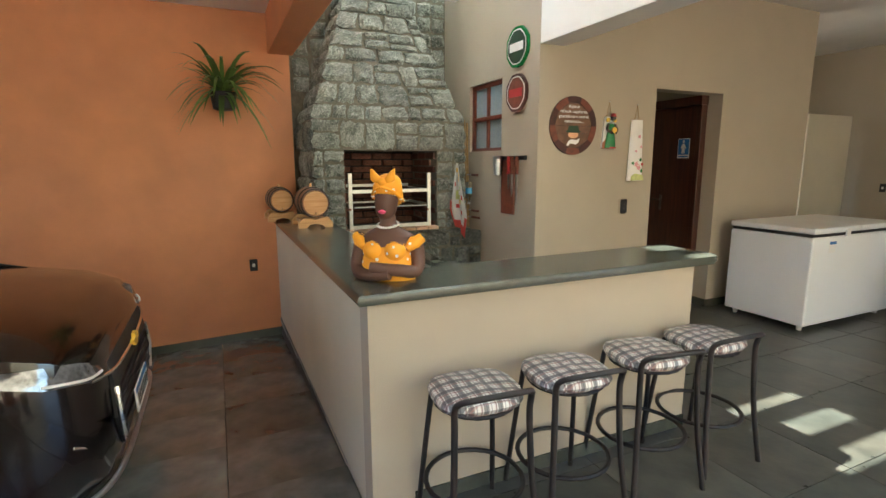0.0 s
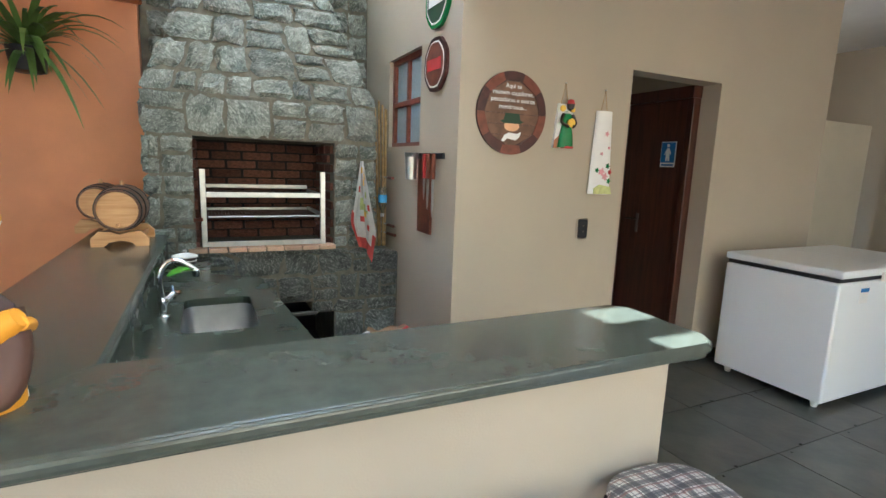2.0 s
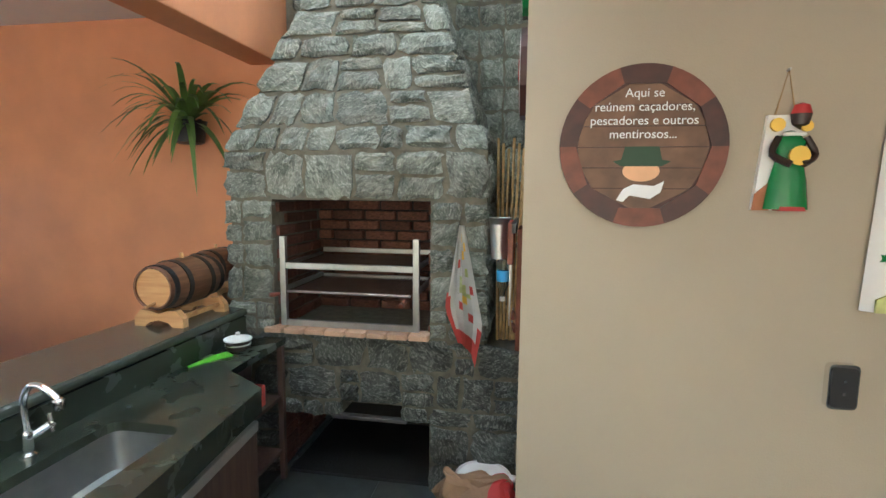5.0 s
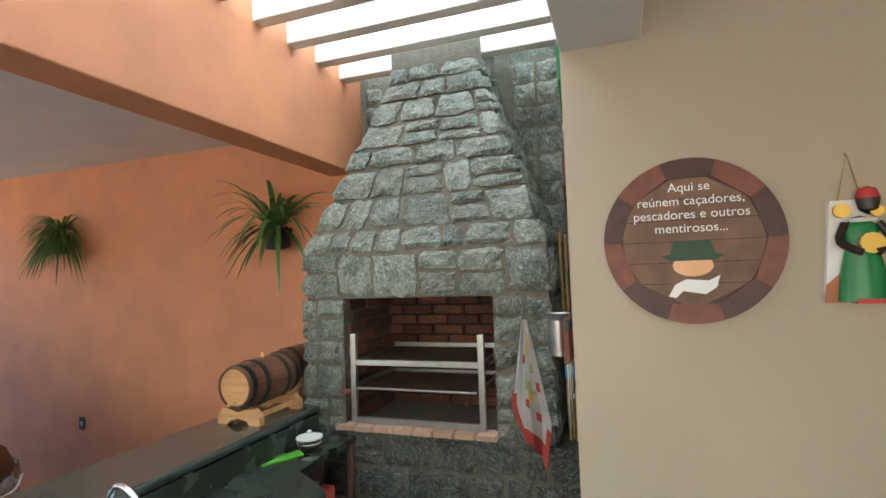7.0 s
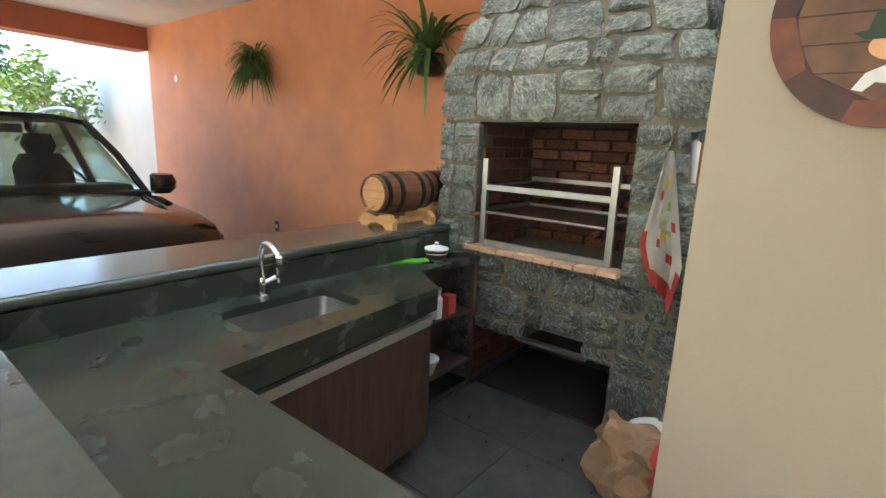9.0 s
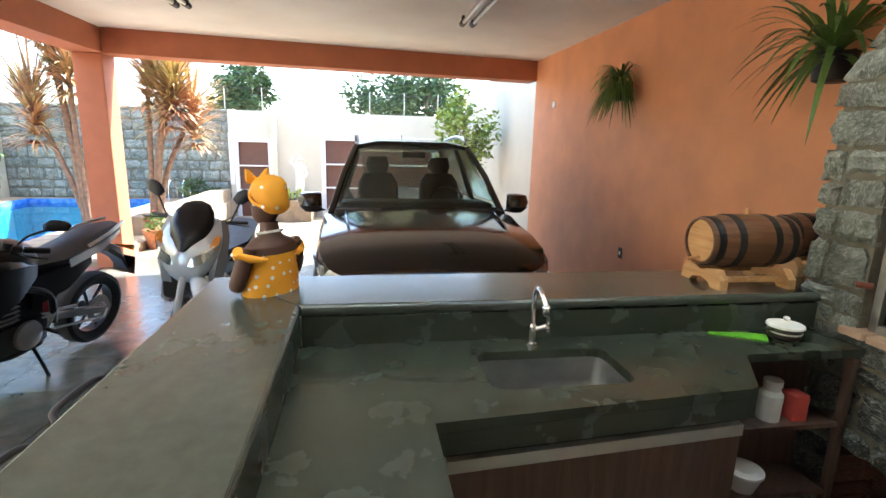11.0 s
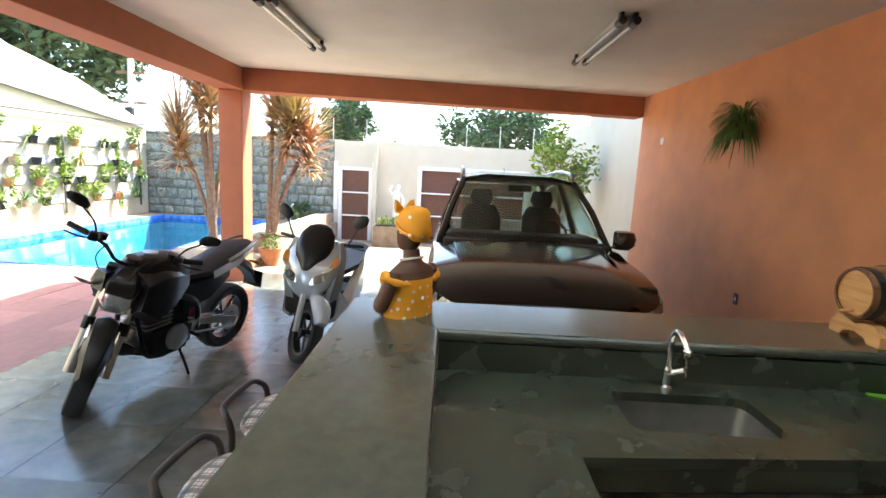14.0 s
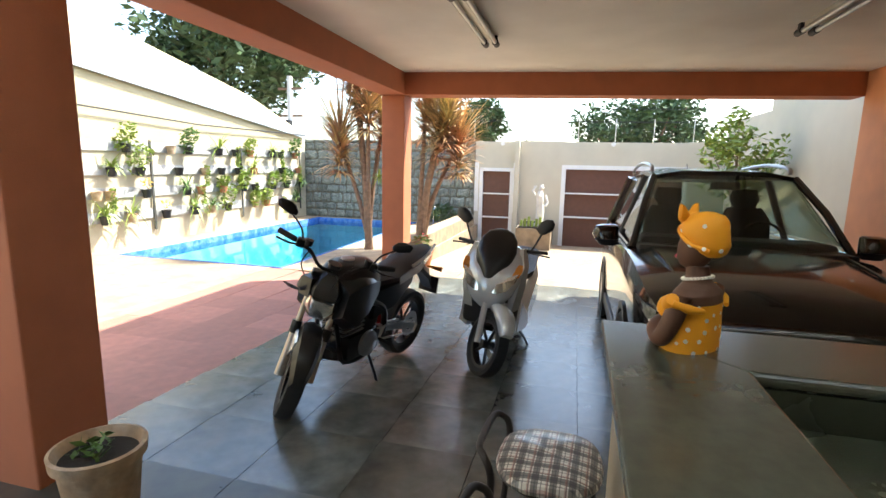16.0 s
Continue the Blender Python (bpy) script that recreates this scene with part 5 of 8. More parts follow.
# ---- stools ----
def stool():
    t = thing("bar_stool", "black tubular bar stool with a plaid cushion seat", "stool", at=pose(0, 0, 0), group="stools at the bar")
    sb = bmesh.new()
    def ring(s, z):
        return [(s * 0.182 * math.copysign(abs(math.cos(a)) ** 0.75, math.cos(a)), s * 0.175 * math.copysign(abs(math.sin(a)) ** 0.75, math.sin(a)), z + 0.004 * math.sin(3 * a)) for a in (2 * math.pi * k / 28 for k in range(28))]
    loft([ring(0.80, 0.690), ring(0.97, 0.698), ring(1.03, 0.722), ring(0.99, 0.745), ring(0.80, 0.760), ring(0.45, 0.768), ring(0.12, 0.770)], sb)
    part("seat", sb, M_PLAID, t, "plaid cloth cushion under clear plastic", smooth=True)
    for s in (-1, 1):
        part("leg", tube(curve_pts([(s * 0.14, 0.13, 0.70), (s * 0.165, 0.165, 0.35), (s * 0.185, 0.20, 0.0)], 5), 0.0125, 9), M_TUBE, t, smooth=True)
    part("backrest", tube(curve_pts([(-0.195, -0.225, 0.0), (-0.168, -0.188, 0.35), (-0.158, -0.172, 0.66), (-0.160, -0.178, 0.755), (-0.148, -0.200, 0.795), (-0.10, -0.225, 0.815), (0.10, -0.225, 0.815), (0.148, -0.200, 0.795), (0.160, -0.178, 0.755), (0.158, -0.172, 0.66), (0.168, -0.188, 0.35), (0.195, -0.225, 0.0)], 5), 0.0135, 10), M_TUBE, t, "bent tube backrest and front legs", smooth=True)
    part("foot_ring", tube([(0.205 * math.cos(a), 0.205 * math.sin(a), 0.27) for a in (2 * math.pi * k / 28 for k in range(28))], 0.0115, 8, closed=True), M_TUBE, t, smooth=True)
    part("seat_frame", tube([(0.165 * math.cos(a), 0.165 * math.sin(a), 0.684) for a in (2 * math.pi * k / 20 for k in range(20))], 0.009, 6, closed=True), M_TUBE, t)
    for o in t.children:
        for v in o.data.vertices:
            v.co.z *= 0.865
    return t


st = stool()
st.matrix_world = pose(0.88, 1.70, 0, 0, 0, -4)
for x, y, r in ((1.34, 1.70, -5), (1.83, 1.71, -8), (2.27, 1.73, -2)):
    copy_thing(st, pose(x, y, 0, 0, 0, r))


# ---- painted bust on the bar ----
bust = bmesh.new()


def oval(cx, cy, z, rx, ry, n=24, wob=0.0):
    return [(cx + rx * math.cos(a) * (1 + wob * math.sin(3 * a)), cy + ry * math.sin(a), z) for a in (2 * math.pi * k / n for k in range(n))]


def torso(levels, n=44, step=6):
    """Ovals blended between a few levels of (z, centre y, half width, half depth)."""
    out = []
    for a, b in zip(levels, levels[1:]):
        for k in range(step):
            t = k / step
            z, cy, rx, ry = (p + (q - p) * t for p, q in zip(a, b))
            out.append(oval(0, cy, z, rx, ry, n))
    z, cy, rx, ry = levels[-1]
    return out + [oval(0, cy, z, rx, ry, n)]


def neckline(x):
    return 0.145 + 0.03 * math.sin(math.pi * min(1.0, abs(x) / 0.105))


loft(torso([(0.0, 0.0, 0.128, 0.085), (0.06, 0.0, 0.128, 0.086), (0.12, 0.005, 0.112, 0.080), (0.165, 0.008, 0.122, 0.074), (0.195, 0.012, 0.118, 0.064), (0.215, 0.012, 0.085, 0.054),
            (0.232, 0.010, 0.050, 0.044), (0.252, 0.006, 0.038, 0.039), (0.285, 0.002, 0.035, 0.037)]), bust)
for s in (-1, 1):
    bmesh.ops.create_uvsphere(bust, u_segments=20, v_segments=14, radius=1.0, matrix=Matrix.Translation((s * 0.050, -0.048, 0.132)) @ Matrix.Diagonal((0.050, 0.048, 0.045, 1)))
paint(bust, lambda c: c.z < (neckline(c.x) if c.y < 0.0 else 0.165), 1)
# the head: a plain oval without features, lips alone in colour
loft([oval(0, -0.010, 0.270, 0.020, 0.024), oval(0, -0.018, 0.282, 0.034, 0.040), oval(0, -0.016, 0.305, 0.045, 0.054), oval(0, -0.008, 0.345, 0.052, 0.062), oval(0, 0.0, 0.385, 0.051, 0.061), oval(0, 0.004, 0.41, 0.04, 0.05)], bust)
# folded arms
for s in (-1, 1):
    pts = curve_pts([(s * 0.112, 0.012, 0.192), (s * 0.138, 0.004, 0.120), (s * 0.140, -0.030, 0.045), (s * 0.075, -0.090, 0.040 + 0.014 * s), (-s * 0.045, -0.112, 0.052 + 0.014 * s)], 6)
    tube(pts, 0.03, 14, bm=bust, taper=[0.036 - 0.012 * k / (len(pts) - 1) for k in range(len(pts))])
n0 = len(bust.faces)
# turban with a bow
loft([oval(0, 0.050, 0.322, 0.030, 0.022, 28), oval(0, 0.046, 0.335, 0.050, 0.042, 28), oval(0, 0.034, 0.362, 0.062, 0.064, 28), oval(0, 0.014, 0.388, 0.065, 0.080, 28), oval(0, 0.010, 0.412, 0.064, 0.080, 28), oval(0, 0.016, 0.440, 0.057, 0.071, 28), oval(0, 0.020, 0.460, 0.041, 0.052, 28), oval(0, 0.022, 0.470, 0.014, 0.018, 28)], bust)
bmesh.ops.create_icosphere(bust, subdivisions=2, radius=0.020, matrix=Matrix.Translation((0, -0.054, 0.436)))
for s in (-1, 1):
    loft([[(s * x, -0.048 + t * math.cos(q), z + h * math.sin(q) + 0.004 * math.sin(3 * q) * (x > 0.03)) for q in (2 * math.pi * k / 14 for k in range(14))]
          for x, z, h, t in ((0.004, 0.440, 0.010, 0.010), (0.016, 0.445, 0.017, 0.016), (0.032, 0.453, 0.024, 0.017), (0.046, 0.462, 0.031, 0.013), (0.056, 0.468, 0.028, 0.006))], bust)
    tube(curve_pts([(0.0, -0.070, 0.412), (s * 0.040, -0.052, 0.398), (s * 0.064, -0.005, 0.366), (s * 0.056, 0.060, 0.345)], 5), 0.007, 8, bm=bust)
    # sleeves standing off the shoulders
    tube([(s * 0.100, -0.040, 0.140), (s * 0.126, -0.010, 0.166), (s * 0.160, 0.008, 0.190)], 0.03, 12, bm=bust, taper=[0.014, 0.034, 0.020])
    tube([(s * 0.160, 0.008, 0.176), (s * 0.130, 0.045, 0.160), (s * 0.080, 0.075, 0.150)], 0.02, 10, bm=bust, taper=[0.014, 0.016, 0.008])
bust.faces.ensure_lookup_table()
for f in bust.faces[n0:]:
    f.material_index = 1
n1 = len(bust.faces)
dots = random.Random(3)
bmesh.ops.recalc_face_normals(bust, faces=bust.faces[:])
bust.faces.ensure_lookup_table()
spots = [(f.calc_center_median(), f.normal.copy()) for f in bust.faces if f.material_index == 1 and f.calc_area() > 1.5e-5 and f.calc_center_median().z < 0.43]
dots.shuffle(spots)
chosen = []
for c, nrm in spots:
    if len(chosen) < 80 and all((c - o).length > 0.027 for o, _ in chosen):
        chosen.append((c, nrm))
for c, nrm in chosen:
    side = nrm.orthogonal().normalized()
    other = nrm.cross(side)
    r = dots.uniform(0.0055, 0.0085)
    vv = [bust.verts.new(c + nrm * 0.0015 + side * r * math.cos(q) + other * r * math.sin(q)) for q in (2 * math.pi * i / 8 for i in range(8))]
    w2 = [bust.verts.new(v.co - nrm * 0.006) for v in vv]
    bust.faces.new(vv)
    for i in range(8):
        bust.faces.new((vv[i], vv[(i + 1) % 8], w2[(i + 1) % 8], w2[i]))
for k in range(26):
    a = 2 * math.pi * k / 26
    bmesh.ops.create_icosphere(bust, subdivisions=1, radius=0.0065, matrix=Matrix.Translation((0.047 * math.cos(a), 0.006 + 0.047 * math.sin(a), 0.243 + 0.010 * math.sin(a))))
bust.faces.ensure_lookup_table()
for f in bust.faces[n1:]:
    f.material_index = 2
n2 = len(bust.faces)
loft([oval(0, -0.062, 0.296, 0.004, 0.003, 12), oval(0, -0.067, 0.302, 0.016, 0.008, 12), oval(0, -0.070, 0.309, 0.019, 0.008, 12), oval(0, -0.068, 0.317, 0.004, 0.003, 12)], bust)
bust.faces.ensure_lookup_table()
for f in bust.faces[n2:]:
    f.material_index = 3
thing("bust_statue", "painted plaster bust with a yellow polka-dot turban and dress", "statue", at=pose(0.668, 2.148, 1.03, 0, 0, -38),
      bm=bust, material=[M_BUSTSKIN, M_BUSTYELLOW, M_BUSTWHITE, M_BUSTPINK], smooth=True)


# ---- fluorescent lamps ----
def tube_lamp(x0, x1, y):
    t = thing("fluorescent_lamp", "twin-tube fluorescent ceiling lamp, switched off, with black ends", "ceiling lamp", at=pose(0, y, CEIL_CAR), group="garage ceiling lamps")
    part("tray", box((x0 + 0.05, -0.05, -0.05), (x1 - 0.05, 0.05, -0.001), 0.01), M_ALU, t)
    for s in (-1, 1):
        part("tube", tube([(x0 + 0.05, s * 0.055, -0.075), (x1 - 0.05, s * 0.055, -0.075)], 0.022, 12), M_STEEL, t, "pale tube in a clear sleeve", smooth=True)
        for e in (x0, x1):
            part("end_cap", tube([(e - 0.06, s * 0.055, -0.072), (e + 0.06, s * 0.055, -0.072)], 0.032, 12), M_BLACK, t, "black plastic end cap", smooth=True)
            part("holder", box((e - 0.03, s * 0.055 - 0.015, -0.06), (e + 0.03, s * 0.055 + 0.015, -0.002)), M_BLACK, t)


tube_lamp(-2.80, -1.30, 0.79)
tube_lamp(-2.84, -1.40, 3.63)


# ---- foliage helpers ----
def blades(n, length, width, rng, up=0.6, droop=1.0, seg=5, bm=None, origin=(0, 0, 0), half_round=False):
    """Arching strap leaves from one point."""
    bm = bm or bmesh.new()
    o = Vector(origin)
    for _ in range(n):
        a = rng.uniform(0, 2 * math.pi)
        if half_round:
            a = rng.uniform(math.pi * 0.95, math.pi * 2.05)
        ln = length * rng.uniform(0.55, 1.1)
        d = Vector((math.cos(a), math.sin(a), 0))
        side = Vector((-d.y, d.x, 0))
        rise = rng.uniform(0.1, up)
        prev = None
        w0 = width * rng.uniform(0.7, 1.2)
        for k in range(seg + 1):
            t = k / seg
            p = o + d * (ln * (t * 0.85)) + Vector((0, 0, ln * (rise * t * 1.6 - droop * t * t)))
            w = w0 * (1 - t) ** 0.6 * (0.6 + 0.4 * min(1, t * 4)) + 0.0008
            pair = (bm.verts.new(p + side * w), bm.verts.new(p - side * w + Vector((0, 0, 0.15 * w))))
            if prev:
                bm.faces.new((prev[0], prev[1], pair[1], pair[0]))
            prev = pair
    return bm


def leaf_cloud(clumps, per, size, rng, spread=1.0):
    """Many small pointed leaves gathered in clumps."""
    verts, faces = [], []
    for c, r in clumps:
        for _ in range(per):
            v = Vector((rng.gauss(0, 1), rng.gauss(0, 1), rng.gauss(0, 0.8)))
            p = Vector(c) + v.normalized() * r * rng.uniform(0.35, 1.0) ** 0.6 * spread
            a = Vector((rng.uniform(-1, 1), rng.uniform(-1, 1), rng.uniform(-0.7, 0.4))).normalized()
            b = a.orthogonal().normalized()
            b = (b + a.cross(b) * rng.uniform(-1, 1)).normalized()
            s = size * rng.uniform(0.6, 1.3)
            i = len(verts)
            verts += [p - a * s, p + b * s * 0.38, p + a * s, p - b * s * 0.38]
            faces.append((i, i + 1, i + 2, i + 3))
    return verts, faces


def foliage(name, data, material, parent, label=""):
    me = bpy.data.meshes.new(name)
    me.from_pydata([tuple(v) for v in data[0]], [], data[1])
    me.materials.append(material)
    ob = new(name, me)
    ob.parent = parent
    if label:
        ob["label"] = label
    return ob


prng = random.Random(11)


def wall_plant(x, z, n, length, width, label, up, droop):
    n, width = int(n * 1.5), width * 1.2
    t = thing("hanging_plant", label, "plant", at=pose(x, Y_ORANGE, z), group="plants on the orange wall")
    part("pot", lathe([(0.07, -0.13), (0.095, -0.12), (0.115, 0.02), (0.12, 0.03), (0.10, 0.02), (0.0, 0.0)], 18, "Z", (0, -0.125, 0)), M_BLACK, t, "black plastic pot", smooth=True)
    part("hook", box((-0.012, -0.02, -0.05), (0.012, 0, 0.06)), M_BLACK, t)
    part("leaves", blades(n, length, width, prng, up, droop, origin=(0, -0.14, 0.0), half_round=True, seg=7), M_LEAF, t, "long arching green leaves")


wall_plant(0.10, 2.16, 40, 0.60, 0.022, "spiky long-leaved plant in a black wall pot", 0.95, 0.95)
wall_plant(-2.35, 2.24, 260, 0.38, 0.009, "bushy spider plant in a black wall pot", 1.05, 1.25)

# clay pot by the near column
cp = thing("clay_pot", "wide aged clay pot with a small leafy plant", "flowerpot", at=pose(0.945, -0.235, 0))
part("pot", lathe([(0.115, 0), (0.13, 0.02), (0.165, 0.33), (0.185, 0.335), (0.19, 0.385), (0.175, 0.39), (0.16, 0.36), (0.15, 0.33)], 30), M_OLDPOT, cp, smooth=True)
part("soil", lathe([(0.0, 0.345), (0.158, 0.34)], 24), M_SOIL, cp, "dark soil")
foliage("plant", leaf_cloud([((0.02, 0.03, 0.40), 0.06), ((-0.03, -0.02, 0.38), 0.05), ((0.03, -0.05, 0.37), 0.05)], 14, 0.035, prng), M_LEAF, cp)

# ---- car ----
car = thing("car", "dark brown metallic SUV parked nose towards the bar", "car", at=Matrix.Translation((-0.50, 3.04, gz(-0.5, 3.0) + 0.03)) @ pose(0, 0, 0, 0, -2.0, 0))
W = 0.90


def car_section(x, w, zb, zt, sh):
    half = [(0.0, zb), (w * 0.80, zb), (w * 0.96, zb + 0.08), (w, zb + 0.25), (w, zt - 0.26), (w * 0.995, zt - 0.13), (w * min(0.975, sh + 0.06), zt - 0.045), (w * 0.70, zt - 0.002), (w * 0.34, zt + 0.012), (0.0, zt + 0.015)]
    return [(x, y, z) for y, z in half] + [(x, -y, z) for y, z in half[-2:0:-1]]


cs = [car_section(0.0, 0.60, 0.30, 0.78, 0.92), car_section(-0.03, 0.70, 0.24, 0.84, 0.92), car_section(-0.12, 0.80, 0.20, 0.93, 0.92), car_section(-0.30, 0.87, 0.20, 1.00, 0.90),
      car_section(-0.60, 0.90, 0.22, 1.06, 0.88), car_section(-1.00, 0.905, 0.22, 1.10, 0.88), car_section(-1.30, 0.905, 0.22, 1.14, 0.90), car_section(-1.55, 0.905, 0.22, 1.14, 0.93),
      car_section(-2.5, 0.91, 0.22, 1.14, 0.95), car_section(-3.6, 0.91, 0.22, 1.16, 0.95), car_section(-4.2, 0.90, 0.24, 1.16, 0.93), car_section(-4.45, 0.84, 0.30, 1.10, 0.90), car_section(-4.52, 0.74, 0.36, 1.0, 0.9)]
cb = loft(cs)
bodyc = part("body", cb, M_CARPAINT, car, smooth=True)
for s in (-1, 1):
    part("hood_crease", tube([(-0.22, s * 0.60, 0.945), (-0.7, s * 0.64, 1.078), (-1.25, s * 0.68, 1.138)], 0.012, 8), M_CARPAINT, bodyc, smooth=True)
    part("sill", box((-3.2, s * 0.90 - 0.012, 0.24), (-1.35, s * 0.90 + 0.018, 0.36), 0.01), M_BLACK, bodyc, "black plastic sill")
# roof and pillars
roof = bmesh.new()
loft([[(-2.10, y, z) for y, z in ((-0.60, 1.745), (-0.36, 1.791), (0.36, 1.791), (0.60, 1.745), (0.60, 1.710), (-0.60, 1.710))],
      [(-2.8, y, z) for y, z in ((-0.62, 1.803), (-0.36, 1.843), (0.36, 1.843), (0.62, 1.803), (0.62, 1.768), (-0.62, 1.768))],
      [(-3.9, y, z) for y, z in ((-0.60, 1.780), (-0.36, 1.814), (0.36, 1.814), (0.60, 1.780), (0.60, 1.745), (-0.60, 1.745))],
      [(-4.15, y, z) for y, z in ((-0.60, 1.745), (-0.36, 1.768), (0.36, 1.768), (0.60, 1.745), (0.60, 1.710), (-0.60, 1.710))]], roof)
part("roof", roof, M_CARPAINT, car, smooth=True)
for s in (-1, 1):
    part("pillar", tube([(-1.44, s * 0.82, 1.10), (-1.75, s * 0.715, 1.443), (-2.12, s * 0.595, 1.733)], 0.032, 8), M_CARPAINT, car, "windscreen pillar", smooth=True)
    part("pillar", tube([(-2.75, s * 0.80, 1.10), (-2.78, s * 0.575, 1.780)], 0.035, 8), M_BLACK, car, "black door pillar")
    part("pillar", tube([(-4.25, s * 0.82, 1.10), (-4.05, s * 0.60, 1.745)], 0.06, 8), M_CARPAINT, car, "rear pillar", smooth=True)
    part("roof_rail", tube(curve_pts([(-2.25, s * 0.595, 1.780), (-2.35, s * 0.600, 1.843), (-3.0, s * 0.605, 1.890), (-3.85, s * 0.590, 1.855), (-3.95, s * 0.585, 1.791)], 4), 0.018, 8), M_ALLOY, car, "silver roof rail", smooth=True)
    part("window_line", tube([(-1.5, s * 0.845, 1.13), (-4.2, s * 0.835, 1.15)], 0.009, 6), M_CHROME, car, "chrome window strip")
    part("side_window", prism([(-1.62, 1.13), (-4.15, 1.14), (-3.95, 1.722), (-2.2, 1.710)], "Y", -0.003, 0.003), M_AUTOGLASS, car).matrix_basis = Matrix.Translation((0, s * 0.70, 0)) @ Matrix.Translation((0, 0, 1.426)) @ pose(0, 0, 0, s * 20, 0, 0) @ Matrix.Translation((0, 0, -1.385))
ws = loft([[(-1.46, -0.785, 1.125), (-1.36, -0.4, 1.135), (-1.34, 0, 1.14), (-1.36, 0.4, 1.135), (-1.46, 0.785, 1.125), (-1.47, 0.785, 1.118), (-1.37, 0.4, 1.128), (-1.35, 0, 1.133), (-1.37, -0.4, 1.128), (-1.47, -0.785, 1.118)],
           [(-2.12, -0.575, 1.733), (-2.07, -0.3, 1.751), (-2.05, 0, 1.756), (-2.07, 0.3, 1.751), (-2.12, 0.575, 1.733), (-2.13, 0.575, 1.725), (-2.08, 0.3, 1.742), (-2.06, 0, 1.748), (-2.08, -0.3, 1.742), (-2.13, -0.575, 1.725)]])
wso = part("windscreen", ws, M_AUTOGLASS, car, "large raked windscreen", smooth=True)
for y0 in (-0.55, 0.05):
    part("wiper", tube([(-1.40, y0, 1.15), (-1.47, y0 + 0.25, 1.195), (-1.44, y0 + 0.5, 1.175)], 0.009, 6), M_BLACK, car, "black wiper")
part("rear_window", box((-4.18, -0.55, 1.15), (-4.17, 0.55, 1.710)), M_AUTOGLASS, car)
part("dashboard", box((-1.95, -0.74, 1.10), (-1.5, 0.74, 1.20), 0.04), M_BLACK, car, "black dashboard")
part("cowl", box((-1.56, -0.78, 1.09), (-1.30, 0.78, 1.15), 0.015), M_BLACK, car, "black wiper cowl")
for s in (-1, 1):
    seat = part("front_seat", loft([oval(-2.55, s * 0.36, 1.0, 0.10, 0.24), oval(-2.62, s * 0.36, 1.327, 0.09, 0.23), oval(-2.66, s * 0.36, 1.443, 0.06, 0.16)]), M_SEATLEATHER, car, smooth=True)
    part("headrest", loft([oval(-2.66, s * 0.36, 1.443, 0.04, 0.10), oval(-2.68, s * 0.36, 1.524, 0.06, 0.14), oval(-2.68, s * 0.36, 1.629, 0.04, 0.11)]), M_SEATLEATHER, seat, smooth=True)
part("inner_mirror", box((-2.02, -0.12, 1.617), (-1.98, 0.12, 1.687), 0.01), M_BLACK, car)
part("steering_wheel", tube([(-2.05 - 0.06 * math.sin(a), 0.36 + 0.18 * math.cos(a), 1.17 + 0.16 * math.sin(a)) for a in (2 * math.pi * k / 20 for k in range(20))], 0.014, 6, closed=True), M_BLACK, car)
